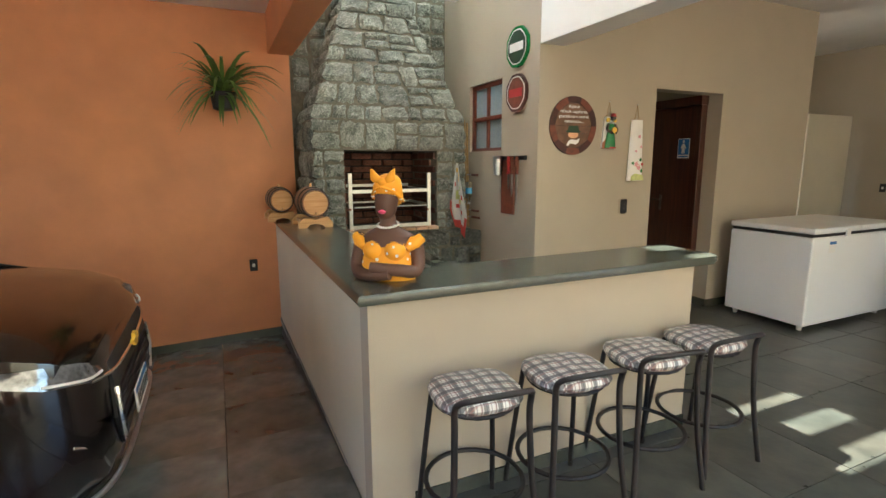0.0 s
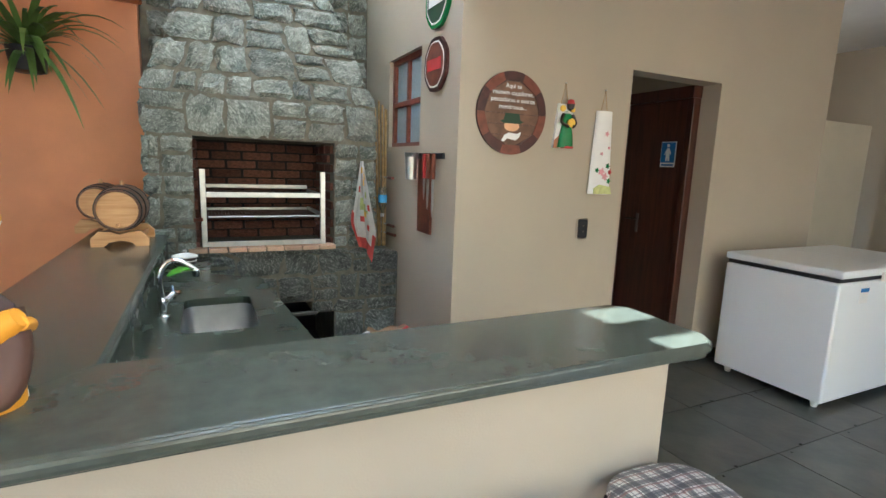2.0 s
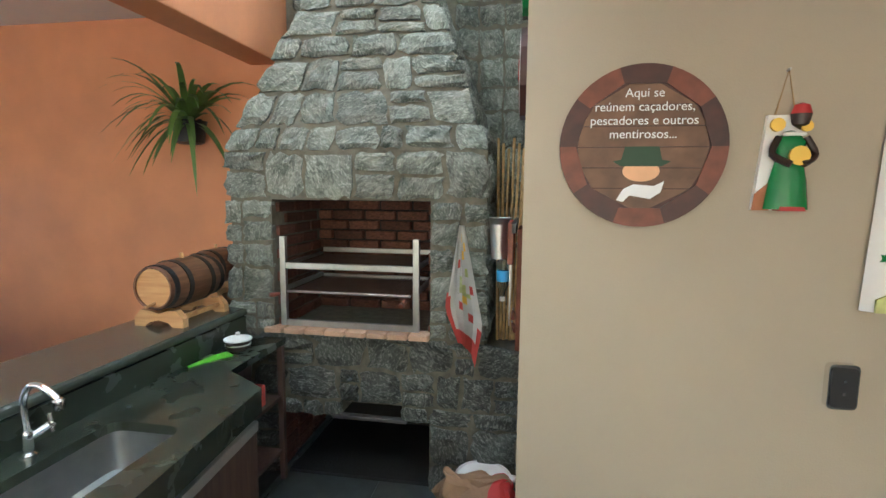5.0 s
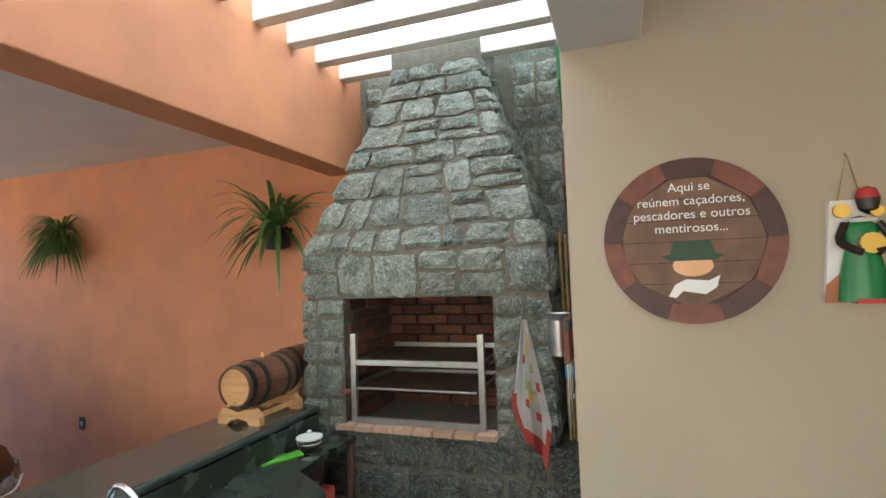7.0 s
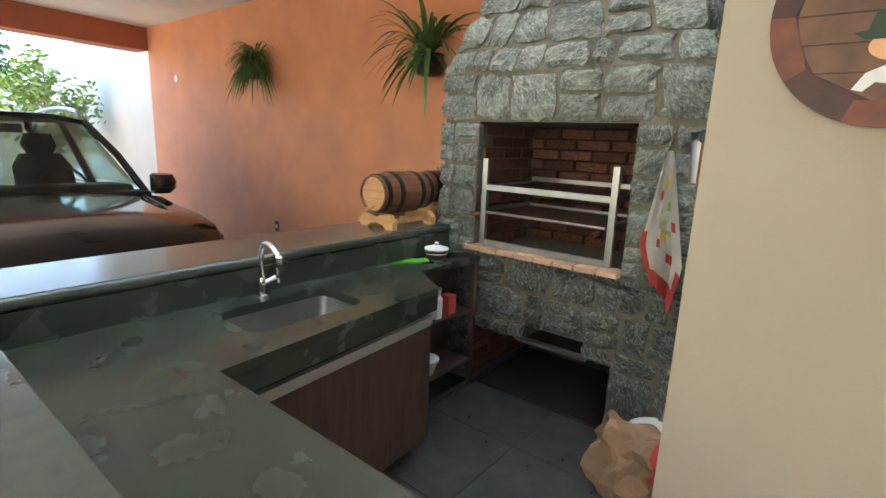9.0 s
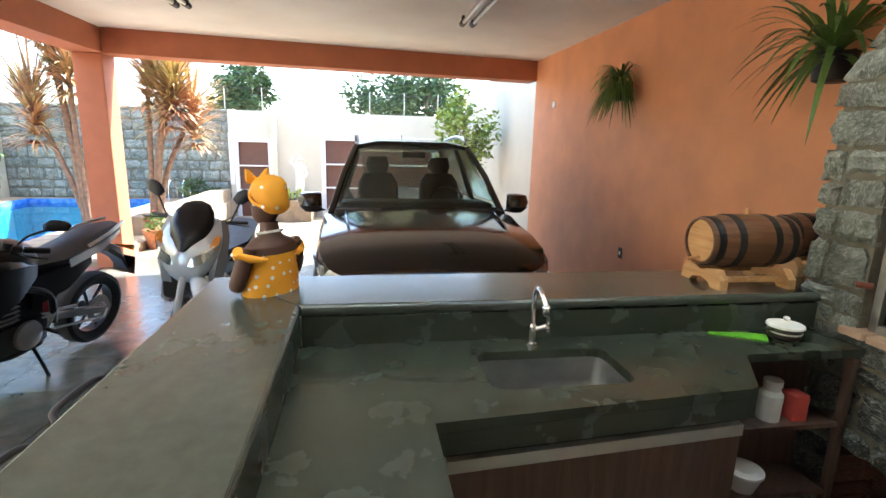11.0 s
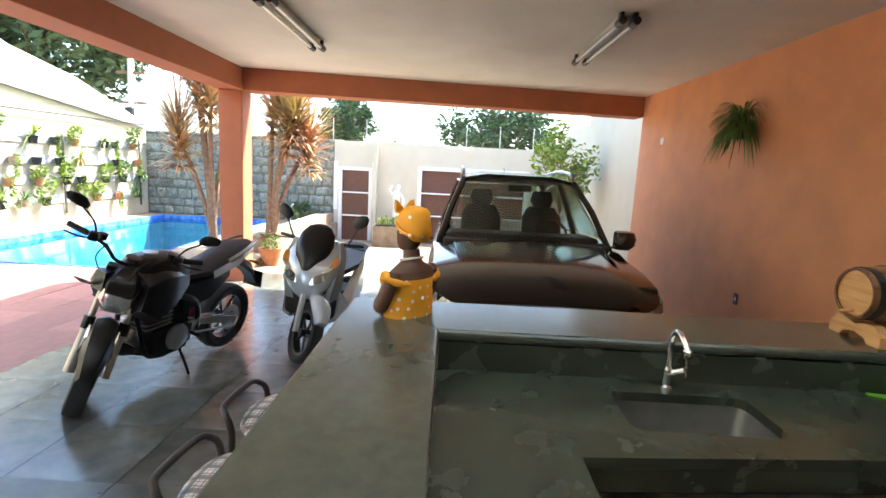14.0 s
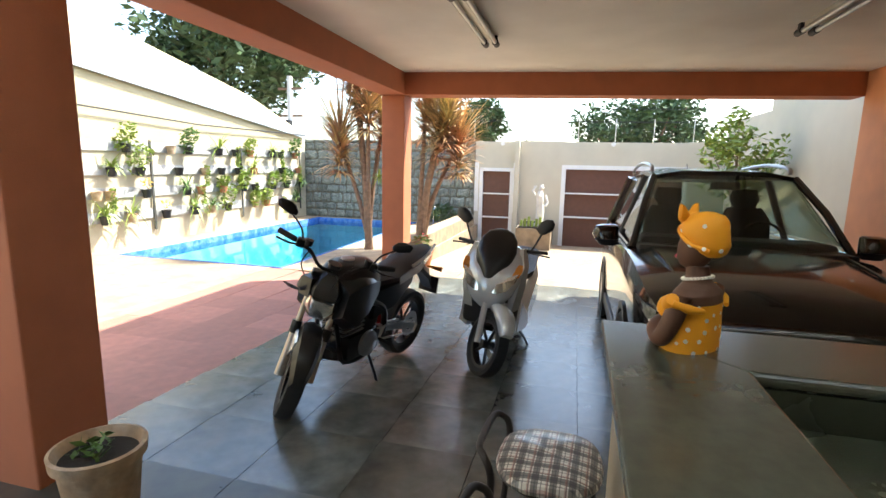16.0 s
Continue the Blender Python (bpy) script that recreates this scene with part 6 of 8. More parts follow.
for s in (-1, 1):
    m = part("door_mirror", loft([oval(-1.62, s * 0.93, 1.11, 0.05, 0.06), oval(-1.62, s * 1.01, 1.13, 0.08, 0.10), oval(-1.63, s * 1.03, 1.20, 0.085, 0.115), oval(-1.64, s * 1.02, 1.27, 0.07, 0.10), oval(-1.65, s * 1.0, 1.285, 0.03, 0.06)]), M_CARPAINT, car, smooth=True)
    part("mirror_lower", loft([oval(-1.60, s * 1.0, 1.10, 0.05, 0.07), oval(-1.60, s * 1.02, 1.155, 0.082, 0.108)]), M_BLACK, m, "black lower shell", smooth=True)
    # lamps
    hl = loft([[(-0.04, s * 0.54, 0.785), (-0.02, s * 0.54, 0.755), (0.0, s * 0.57, 0.75), (-0.02, s * 0.57, 0.79)],
               [(-0.09, s * 0.71, 0.845), (-0.05, s * 0.71, 0.765), (-0.022, s * 0.718, 0.76), (-0.055, s * 0.718, 0.85)],
               [(-0.22, s * 0.81, 0.885), (-0.17, s * 0.81, 0.80), (-0.14, s * 0.825, 0.795), (-0.19, s * 0.835, 0.89)],
               [(-0.44, s * 0.86, 0.92), (-0.42, s * 0.86, 0.895), (-0.41, s * 0.888, 0.895), (-0.44, s * 0.888, 0.922)]])
    h = part("headlight", hl, M_HEADLAMP, car, "clear swept-back headlight", smooth=True)
    part("light_strip", tube(curve_pts([(-0.0, s * 0.60, 0.76), (-0.028, s * 0.72, 0.775), (-0.145, s * 0.826, 0.81)], 5), 0.006, 8), M_BUSTWHITE, h, "white running light strip")
    part("bumper_blade", tube(curve_pts([(-0.02, s * 0.64, 0.34), (-0.05, s * 0.70, 0.46), (-0.10, s * 0.775, 0.52)], 5), 0.009, 8), M_CHROME, car, "chrome bumper blade", smooth=True)
    for xx in (-0.90, -3.50):
        wh = part("wheel", lathe([(0.20, -0.10), (0.30, -0.105), (0.335, -0.08), (0.34, 0.0), (0.335, 0.08), (0.30, 0.105), (0.20, 0.10)], 30, "Y", (xx, s * 0.825, 0.335), cap=False), M_RUBBER, car, "black tyre", smooth=True)
        part("rim", lathe([(0.0, s * 0.075), (0.05, s * 0.085), (0.17, s * 0.075), (0.205, s * 0.10), (0.215, s * 0.09)], 24, "Y", (xx, s * 0.825, 0.335)), M_ALLOY, wh, "alloy rim", smooth=True)
        part("wheel_arch", lathe([(0.345, s * 0.0), (0.40, s * 0.0), (0.40, s * 0.045), (0.345, s * 0.045), (0.345, s * 0.0)], 30, "Y", (xx, s * 0.875, 0.345), cap=False), M_BLACK, car, "black plastic wheel arch", smooth=True)
part("grille", loft([[(0.012, -0.46, 0.36), (0.012, 0.46, 0.36), (0.0, 0.46, 0.34), (0.0, -0.46, 0.34)], [(0.022, -0.52, 0.50), (0.022, 0.52, 0.50), (0.0, 0.52, 0.50), (0.0, -0.52, 0.50)],
     [(0.018, -0.50, 0.66), (0.018, 0.50, 0.66), (0.0, 0.50, 0.66), (0.0, -0.50, 0.66)], [(0.0, -0.50, 0.76), (0.0, 0.50, 0.76), (-0.03, 0.50, 0.78), (-0.03, -0.50, 0.78)]]), M_BLACK, car, "black slatted grille")
for z in (0.42, 0.48, 0.54, 0.60):
    part("grille_slat", box((0.018, -0.46, z), (0.032, 0.46, z + 0.018), 0.004), M_BLACK, car)
part("chrome_strip", tube(curve_pts([(-0.03, -0.68, 0.745), (0.018, -0.45, 0.71), (0.03, 0, 0.70), (0.018, 0.45, 0.71), (-0.03, 0.68, 0.745)], 5), 0.009, 8), M_CHROME, car, "chrome grille strip", smooth=True)
part("grille_frame", tube([(0.018, -0.47, 0.36), (0.028, -0.53, 0.50), (0.022, -0.50, 0.64)], 0.013, 8), M_CHROME, car, "chrome grille frame", smooth=True)
part("grille_frame", tube([(0.018, 0.47, 0.36), (0.028, 0.53, 0.50), (0.022, 0.50, 0.64)], 0.013, 8), M_CHROME, car, "chrome grille frame", smooth=True)
part("badge", prism([(-0.075, 0.69), (-0.03, 0.69), (-0.03, 0.67), (0.03, 0.67), (0.03, 0.69), (0.075, 0.69), (0.075, 0.715), (0.03, 0.715), (0.03, 0.735), (-0.03, 0.735), (-0.03, 0.715), (-0.075, 0.715)], "X", 0.03, 0.048), M_YELLOWP, car, "plain gold badge")
plate = part("number_plate", box((0.032, -0.20, 0.36), (0.042, 0.20, 0.49), 0.003), M_BUSTWHITE, car, "white plate with a blue head")
part("plate_head", box((0.041, -0.20, 0.463), (0.0435, 0.20, 0.49)), M_BLUEP, plate)
for k in range(7):
    part("plate_mark", box((0.041, -0.165 + k * 0.05, 0.385), (0.0432, -0.13 + k * 0.05, 0.45)), M_BLACK, plate, "plain dark character bar")
part("bumper_lip", tube(curve_pts([(-0.30, -0.865, 0.24), (-0.10, -0.76, 0.255), (0.0, -0.56, 0.27), (0.02, 0, 0.28), (0.0, 0.56, 0.27), (-0.10, 0.76, 0.255), (-0.30, 0.865, 0.24)], 5), 0.013, 8), M_ALLOY, car, "silver lower bumper lip", smooth=True)
part("aerial", tube([(-3.6, 0, 1.73), (-3.75, 0, 1.93)], 0.005, 6), M_BLACK, car)


# ---- motorcycles ----
def wheel(parent, x, z, r, w, rim_mat, spokes=6, y=0.0, name="wheel"):
    tyre = part(name, lathe([(r * 0.74, -w * 0.35), (r * 0.86, -w * 0.5), (r * 0.96, -w * 0.42), (r, 0), (r * 0.96, w * 0.42), (r * 0.86, w * 0.5), (r * 0.74, w * 0.35)], 36, "Y", (x, y, z), cap=False), M_RUBBER, parent, "black tyre", smooth=True)
    part("rim", lathe([(r * 0.66, -w * 0.3), (r * 0.75, -w * 0.34), (r * 0.75, w * 0.34), (r * 0.66, w * 0.3), (r * 0.66, -w * 0.3)], 30, "Y", (x, y, z), cap=False), rim_mat, tyre, smooth=True)
    part("hub", lathe([(0.0, -w * 0.5), (0.035, -w * 0.5), (0.035, w * 0.5), (0.0, w * 0.5)], 14, "Y", (x, y, z)), rim_mat, tyre)
    for k in range(spokes):
        a = 2 * math.pi * k / spokes
        part("spoke", tube([(x + 0.03 * math.cos(a), y, z + 0.03 * math.sin(a)), (x + r * 0.69 * math.cos(a + 0.15), y, z + r * 0.69 * math.sin(a + 0.15))], 0.013, 6), rim_mat, tyre)
    part("brake_disc", lathe([(0.06, 0), (0.115, 0), (0.115, 0.005), (0.06, 0.005), (0.06, 0)], 24, "Y", (x, y + w * 0.55, z), cap=False), M_STEEL, tyre, "steel brake disc")
    return tyre


# black roadster: nose towards +x, leaning on its side stand, bars turned to the stand side
moto = thing("motorcycle", "black naked motorcycle on its side stand", "motorcycle", at=Matrix.Translation((-0.93, 0.07, gz(-0.9, 0.1))) @ pose(0, 0, 0, -9, 0, -14.5))
fw = wheel(moto, 0.66, 0.30, 0.30, 0.115, M_BIKE)
rw = wheel(moto, -0.68, 0.30, 0.30, 0.14, M_BIKE)
steered = [fw]


def sp(*a, **k):
    o = part(*a, **k)
    steered.append(o)
    return o


def band(x, ys, zs):
    """A mirrored cross section at x, from the lowest half point to the highest."""
    half = list(zip(ys, zs))
    return [(x, y, z) for y, z in half] + [(x, -y, z) for y, z in half[::-1] if y > 1e-6]


for s in (-1, 1):
    fk = sp("fork", tube([(0.67, s * 0.10, 0.27), (0.555, s * 0.10, 0.56)], 0.03, 12, taper=[0.034, 0.029]), M_FORKGOLD, moto, "worn metal fork slider", smooth=True)
    part("fork_tube", tube([(0.555, s * 0.10, 0.56), (0.41, s * 0.10, 0.94)], 0.021, 12), M_FORKGOLD, fk, smooth=True)
    part("fork_guard", tube([(0.56, s * 0.105, 0.54), (0.535, s * 0.105, 0.62)], 0.036, 12), M_BIKE, fk, smooth=True)
    sp("handlebar", tube(curve_pts([(0.40, 0, 0.97), (0.39, s * 0.10, 0.985), (0.37, s * 0.19, 1.06), (0.29, s * 0.36, 1.085)], 4), 0.013, 8), M_BIKE, moto, smooth=True)
    sp("grip", tube([(0.315, s * 0.30, 1.08), (0.26, s * 0.42, 1.085)], 0.02, 10), M_RUBBER, moto, smooth=True)
    sp("switch_box", box((0.30, s * 0.26 - 0.03, 1.05), (0.37, s * 0.26 + 0.03, 1.11), 0.012), M_BIKE, moto, smooth=True)
    sp("lever", tube(curve_pts([(0.35, s * 0.25, 1.075), (0.40, s * 0.33, 1.075), (0.36, s * 0.42, 1.07)], 4), 0.007, 6), M_BIKE, moto)
    sp("reservoir", lathe([(0.0, 1.09), (0.026, 1.09), (0.028, 1.13), (0.0, 1.133)], 14, "Z", (0.37, s * 0.21, 0)), M_BIKE, moto, smooth=True)
    mr = sp("mirror", loft([oval(0.27, s * 0.38, 1.225, 0.012, 0.03, 14), oval(0.265, s * 0.41, 1.25, 0.022, 0.07, 14), oval(0.26, s * 0.43, 1.29, 0.02, 0.06, 14), oval(0.26, s * 0.44, 1.305, 0.008, 0.03, 14)]), M_BIKE, moto, smooth=True)
    part("mirror_stem", tube(curve_pts([(0.33, s * 0.25, 1.09), (0.31, s * 0.29, 1.17), (0.27, s * 0.39, 1.24)], 4), 0.007, 6), M_BIKE, mr)
    sp("indicator", loft([oval(0.45, s * 0.16, 0.80, 0.015, 0.02, 10), oval(0.46, s * 0.22, 0.81, 0.028, 0.03, 10), oval(0.45, s * 0.27, 0.82, 0.008, 0.012, 10)]), M_LAMPGLASS, moto, "clear grey indicator", smooth=True)
    sp("mask_wing", loft([[(0.50, s * 0.06, 0.78), (0.53, s * 0.10, 0.80), (0.50, s * 0.115, 0.92), (0.47, s * 0.06, 0.94)], [(0.44, s * 0.13, 0.72), (0.46, s * 0.165, 0.78), (0.43, s * 0.17, 0.90), (0.41, s * 0.13, 0.92)],
        [(0.37, s * 0.16, 0.76), (0.38, s * 0.19, 0.80), (0.36, s * 0.18, 0.86), (0.35, s * 0.16, 0.88)]]), M_BIKE, moto, "black headlight surround", smooth=True)
    part("tank_shroud", loft([[(0.44, s * 0.12, 0.66), (0.44, s * 0.21, 0.70), (0.40, s * 0.22, 0.86), (0.38, s * 0.12, 0.92)], [(0.30, s * 0.12, 0.54), (0.30, s * 0.235, 0.60), (0.24, s * 0.235, 0.90), (0.22, s * 0.1, 0.96)],
         [(0.12, s * 0.10, 0.60), (0.12, s * 0.20, 0.66), (0.08, s * 0.20, 0.88), (0.08, s * 0.1, 0.95)], [(-0.06, s * 0.08, 0.74), (-0.06, s * 0.14, 0.76), (-0.06, s * 0.14, 0.84), (-0.06, s * 0.08, 0.86)]]), M_BIKE, moto, "glossy black tank shroud", smooth=True)
    part("swingarm", loft([[(-0.12, s * 0.09, 0.40), (-0.12, s * 0.12, 0.40), (-0.12, s * 0.12, 0.46), (-0.12, s * 0.09, 0.46)], [(-0.70, s * 0.095, 0.27), (-0.70, s * 0.125, 0.27), (-0.70, s * 0.125, 0.32), (-0.70, s * 0.095, 0.32)]]), M_STEEL, moto, "silver swingarm")
    part("frame_tube", tube(curve_pts([(0.38, s * 0.04, 0.84), (0.15, s * 0.13, 0.74), (-0.16, s * 0.125, 0.60), (-0.22, s * 0.11, 0.36)], 4), 0.026, 8), M_BIKE, moto, smooth=True)
    part("down_tube", tube(curve_pts([(0.36, s * 0.03, 0.80), (0.33, s * 0.10, 0.50), (0.24, s * 0.11, 0.26), (-0.1, s * 0.10, 0.23)], 4), 0.018, 8), M_BIKE, moto, smooth=True)
    part("side_cover", loft([[(-0.02, s * 0.06, 0.52), (-0.02, s * 0.14, 0.54), (-0.02, s * 0.145, 0.76), (-0.02, s * 0.06, 0.80)], [(-0.30, s * 0.06, 0.56), (-0.30, s * 0.15, 0.60), (-0.30, s * 0.15, 0.78), (-0.30, s * 0.06, 0.80)],
         [(-0.55, s * 0.05, 0.72), (-0.55, s * 0.12, 0.73), (-0.55, s * 0.12, 0.80), (-0.55, s * 0.05, 0.82)]]), M_BIKE, moto, "black side cover", smooth=True)
    part("tail_panel", loft([[(-0.32, s * 0.11, 0.74), (-0.32, s * 0.15, 0.76), (-0.32, s * 0.14, 0.82), (-0.32, s * 0.11, 0.83)], [(-0.64, s * 0.10, 0.80), (-0.64, s * 0.14, 0.82), (-0.64, s * 0.13, 0.88), (-0.64, s * 0.10, 0.89)],
         [(-0.92, s * 0.04, 0.90), (-0.92, s * 0.06, 0.90), (-0.92, s * 0.06, 0.94), (-0.92, s * 0.04, 0.95)]]), M_SILVER, moto, "silver tail panel", smooth=True)
    part("grab_rail", tube(curve_pts([(-0.50, s * 0.13, 0.88), (-0.70, s * 0.14, 0.95), (-0.92, s * 0.08, 1.0)], 4), 0.013, 8), M_STEEL, moto, smooth=True)
    part("rear_indicator", tube([(-0.88, s * 0.06, 0.80), (-0.90, s * 0.20, 0.80)], 0.02, 8, taper=[0.008, 0.024]), M_AMBER, moto)
    pg = part("foot_peg", tube([(-0.14, s * 0.13, 0.34), (-0.12, s * 0.25, 0.345)], 0.015, 8), M_RUBBER, moto)
    part("peg_bracket", tube([(-0.14, s * 0.13, 0.34), (-0.22, s * 0.13, 0.46), (-0.38, s * 0.14, 0.44)], 0.013, 6), M_STEEL, pg)
    part("cable", tube(curve_pts([(0.36, s * 0.20, 1.06), (0.47, s * 0.17, 0.98), (0.44, s * 0.08, 0.82), (0.36, s * 0.05, 0.70)], 5), 0.005, 6), M_BIKE, moto)
sp("fender", loft([band(0.96, (0.0, 0.03, 0.045, 0.03, 0.0), (0.42, 0.41, 0.40, 0.435, 0.45)), band(0.88, (0.0, 0.05, 0.07, 0.05, 0.0), (0.54, 0.52, 0.48, 0.545, 0.565)), band(0.76, (0.0, 0.06, 0.085, 0.06, 0.0), (0.615, 0.59, 0.54, 0.62, 0.64)),
    band(0.62, (0.0, 0.06, 0.09, 0.065, 0.0), (0.645, 0.60, 0.50, 0.645, 0.665)), band(0.50, (0.0, 0.06, 0.085, 0.06, 0.0), (0.60, 0.56, 0.48, 0.605, 0.625)), band(0.42, (0.0, 0.04, 0.06, 0.04, 0.0), (0.52, 0.50, 0.46, 0.53, 0.545))]), M_BIKE, moto, "black front mudguard", smooth=True)
for s in (-1, 1):
    sp("fender_plate", loft([[(0.74, s * 0.075, 0.52), (0.74, s * 0.09, 0.52), (0.73, s * 0.09, 0.56), (0.73, s * 0.075, 0.58)], [(0.66, s * 0.085, 0.42), (0.66, s * 0.10, 0.42), (0.60, s * 0.10, 0.57), (0.60, s * 0.085, 0.60)],
        [(0.60, s * 0.085, 0.34), (0.60, s * 0.10, 0.34), (0.50, s * 0.10, 0.54), (0.50, s * 0.085, 0.56)]]), M_SILVER, moto, "grey mudguard plate")
def lamp_ring(x, k, z0=0.755):
    return [(x, y * k, z0 + z * k) for y, z in ((-0.06, -0.085), (0.06, -0.085), (0.105, 0.0), (0.09, 0.075), (-0.09, 0.075), (-0.105, 0.0))]


sp("headlight", loft([lamp_ring(0.46, 1.05), lamp_ring(0.535, 1.0), lamp_ring(0.565, 0.72), lamp_ring(0.572, 0.3)]), M_HALO, moto, "bright faceted headlight", smooth=True)
sp("flyscreen", loft([[(0.57, -0.075, 0.835), (0.57, 0.075, 0.835), (0.46, 0.115, 0.835), (0.46, -0.115, 0.835)], [(0.555, -0.08, 0.88), (0.555, 0.08, 0.88), (0.43, 0.12, 0.88), (0.43, -0.12, 0.88)], [(0.50, -0.06, 0.94), (0.50, 0.06, 0.94), (0.41, 0.085, 0.94), (0.41, -0.085, 0.94)],
    [(0.46, -0.03, 0.975), (0.46, 0.03, 0.975), (0.41, 0.04, 0.97), (0.41, -0.04, 0.97)]]), M_BIKE, moto, "black headlight mask", smooth=True)
sp("triple_clamp", box((0.36, -0.13, 0.92), (0.45, 0.13, 0.955), 0.012), M_BIKE, moto)
sp("speedometer", lathe([(0.0, 0.0), (0.045, 0.0), (0.05, 0.03), (0.0, 0.034)], 18, "Z", (0.40, 0, 1.01)), M_BIKE, moto, smooth=True)
part("tank", loft([oval(0.14, 0, 0.76, 0.26, 0.15), oval(0.14, 0, 0.86, 0.30, 0.185), oval(0.15, 0, 0.95, 0.27, 0.165), oval(0.17, 0, 1.0, 0.20, 0.12), oval(0.18, 0, 1.02, 0.10, 0.06)]), M_BIKE, moto, "glossy black fuel tank", smooth=True)
part("fuel_cap", lathe([(0.05, 1.01), (0.05, 1.03), (0.0, 1.034)], 18, "Z", (0.19, 0, 0)), M_STEEL, moto, "round steel fuel cap", smooth=True)
part("seat", loft([band(-0.06, (0.0, 0.10, 0.12, 0.09, 0.0), (0.78, 0.78, 0.83, 0.87, 0.885)), band(-0.30, (0.0, 0.13, 0.145, 0.10, 0.0), (0.78, 0.78, 0.83, 0.865, 0.88)), band(-0.45, (0.0, 0.12, 0.14, 0.10, 0.0), (0.80, 0.80, 0.86, 0.90, 0.915)),
    band(-0.70, (0.0, 0.10, 0.125, 0.09, 0.0), (0.85, 0.85, 0.93, 0.97, 0.98)), band(-0.90, (0.0, 0.06, 0.08, 0.05, 0.0), (0.91, 0.91, 0.95, 0.98, 0.99))]), M_SEATLEATHER, moto, "black leather saddle", smooth=True)
part("tail_light", box((-0.95, -0.05, 0.86), (-0.90, 0.05, 0.91), 0.012), M_REDP, moto)
part("rear_fender", loft([band(-0.78, (0.0, 0.07, 0.08, 0.06, 0.0), (0.76, 0.76, 0.80, 0.84, 0.85)), band(-0.94, (0.0, 0.06, 0.07, 0.05, 0.0), (0.66, 0.66, 0.70, 0.76, 0.78)), band(-1.04, (0.0, 0.05, 0.06, 0.04, 0.0), (0.54, 0.54, 0.56, 0.60, 0.62))]), M_BIKE, moto, smooth=True)
eng = part("engine", boxes(((-0.16, -0.14, 0.25), (0.24, 0.14, 0.46), 0.04), ((0.06, -0.11, 0.44), (0.28, 0.11, 0.70), 0.025), ((-0.16, -0.10, 0.44), (0.06, 0.10, 0.62), 0.03)), M_BIKE, moto, "black finned engine", smooth=True)
for k in range(6):
    part("fin", box((0.05, -0.12, 0.475 + 0.032 * k), (0.295, 0.12, 0.483 + 0.032 * k)), M_ALLOY, eng)
for y, r in ((0.14, 0.105), (-0.14, -0.105)):
    part("crankcase_cover", lathe([(0.0, y), (abs(r), y), (abs(r) * 0.95, y * 1.15), (abs(r) * 0.5, y * 1.25), (0, y * 1.25)], 20, "Y", (0.02, 0, 0.36)), M_ALLOY, eng, "grey metal cover", smooth=True)
part("exhaust", tube(curve_pts([(0.28, -0.04, 0.52), (0.40, -0.06, 0.40), (0.27, -0.08, 0.24), (-0.1, -0.15, 0.25), (-0.45, -0.18, 0.36), (-0.80, -0.19, 0.50)], 4), 0.03, 12, taper=[0.022] * 12 + [0.052] * 9), M_BIKE, moto, "black exhaust", smooth=True)
part("belly_pan", loft([band(0.34, (0.0, 0.08, 0.09, 0.0), (0.28, 0.30, 0.36, 0.37)), band(0.10, (0.0, 0.10, 0.12, 0.0), (0.19, 0.20, 0.28, 0.29)), band(-0.15, (0.0, 0.09, 0.10, 0.0), (0.20, 0.21, 0.27, 0.28))]), M_BIKE, moto, smooth=True)
part("horn", lathe([(0.0, 0.0), (0.035, 0.0), (0.04, 0.02), (0.0, 0.024)], 14, "X", (0.36, 0.07, 0.62)), M_BIKE, moto, smooth=True)
part("chain", tube([(-0.10, 0.13, 0.44), (-0.68, 0.13, 0.36), (-0.72, 0.13, 0.30), (-0.68, 0.13, 0.24), (-0.10, 0.13, 0.34)], 0.009, 6, closed=True), M_STEEL, moto)
part("shock", tube([(-0.28, 0.0, 0.70), (-0.30, 0.0, 0.40)], 0.04, 12), M_REDP, moto, "red shock spring", smooth=True)
part("side_stand", tube([(-0.02, 0.12, 0.28), (-0.05, 0.20, 0.10), (-0.08, 0.235, -0.03), (-0.02, 0.26, -0.037)], 0.013, 8), M_BIKE, moto)
part("licence_plate", box((-1.07, -0.10, 0.50), (-1.055, 0.10, 0.66), 0.004), M_BIKE, moto)

AXIS = Vector((-0.387, 0, 1)).normalized()
STEER = Matrix.Translation((0.72, 0, 0)) @ Matrix.Rotation(math.radians(44), 4, AXIS) @ Matrix.Translation((-0.72, 0, 0))
for o in steered:
    o.matrix_basis = STEER @ o.matrix_basis

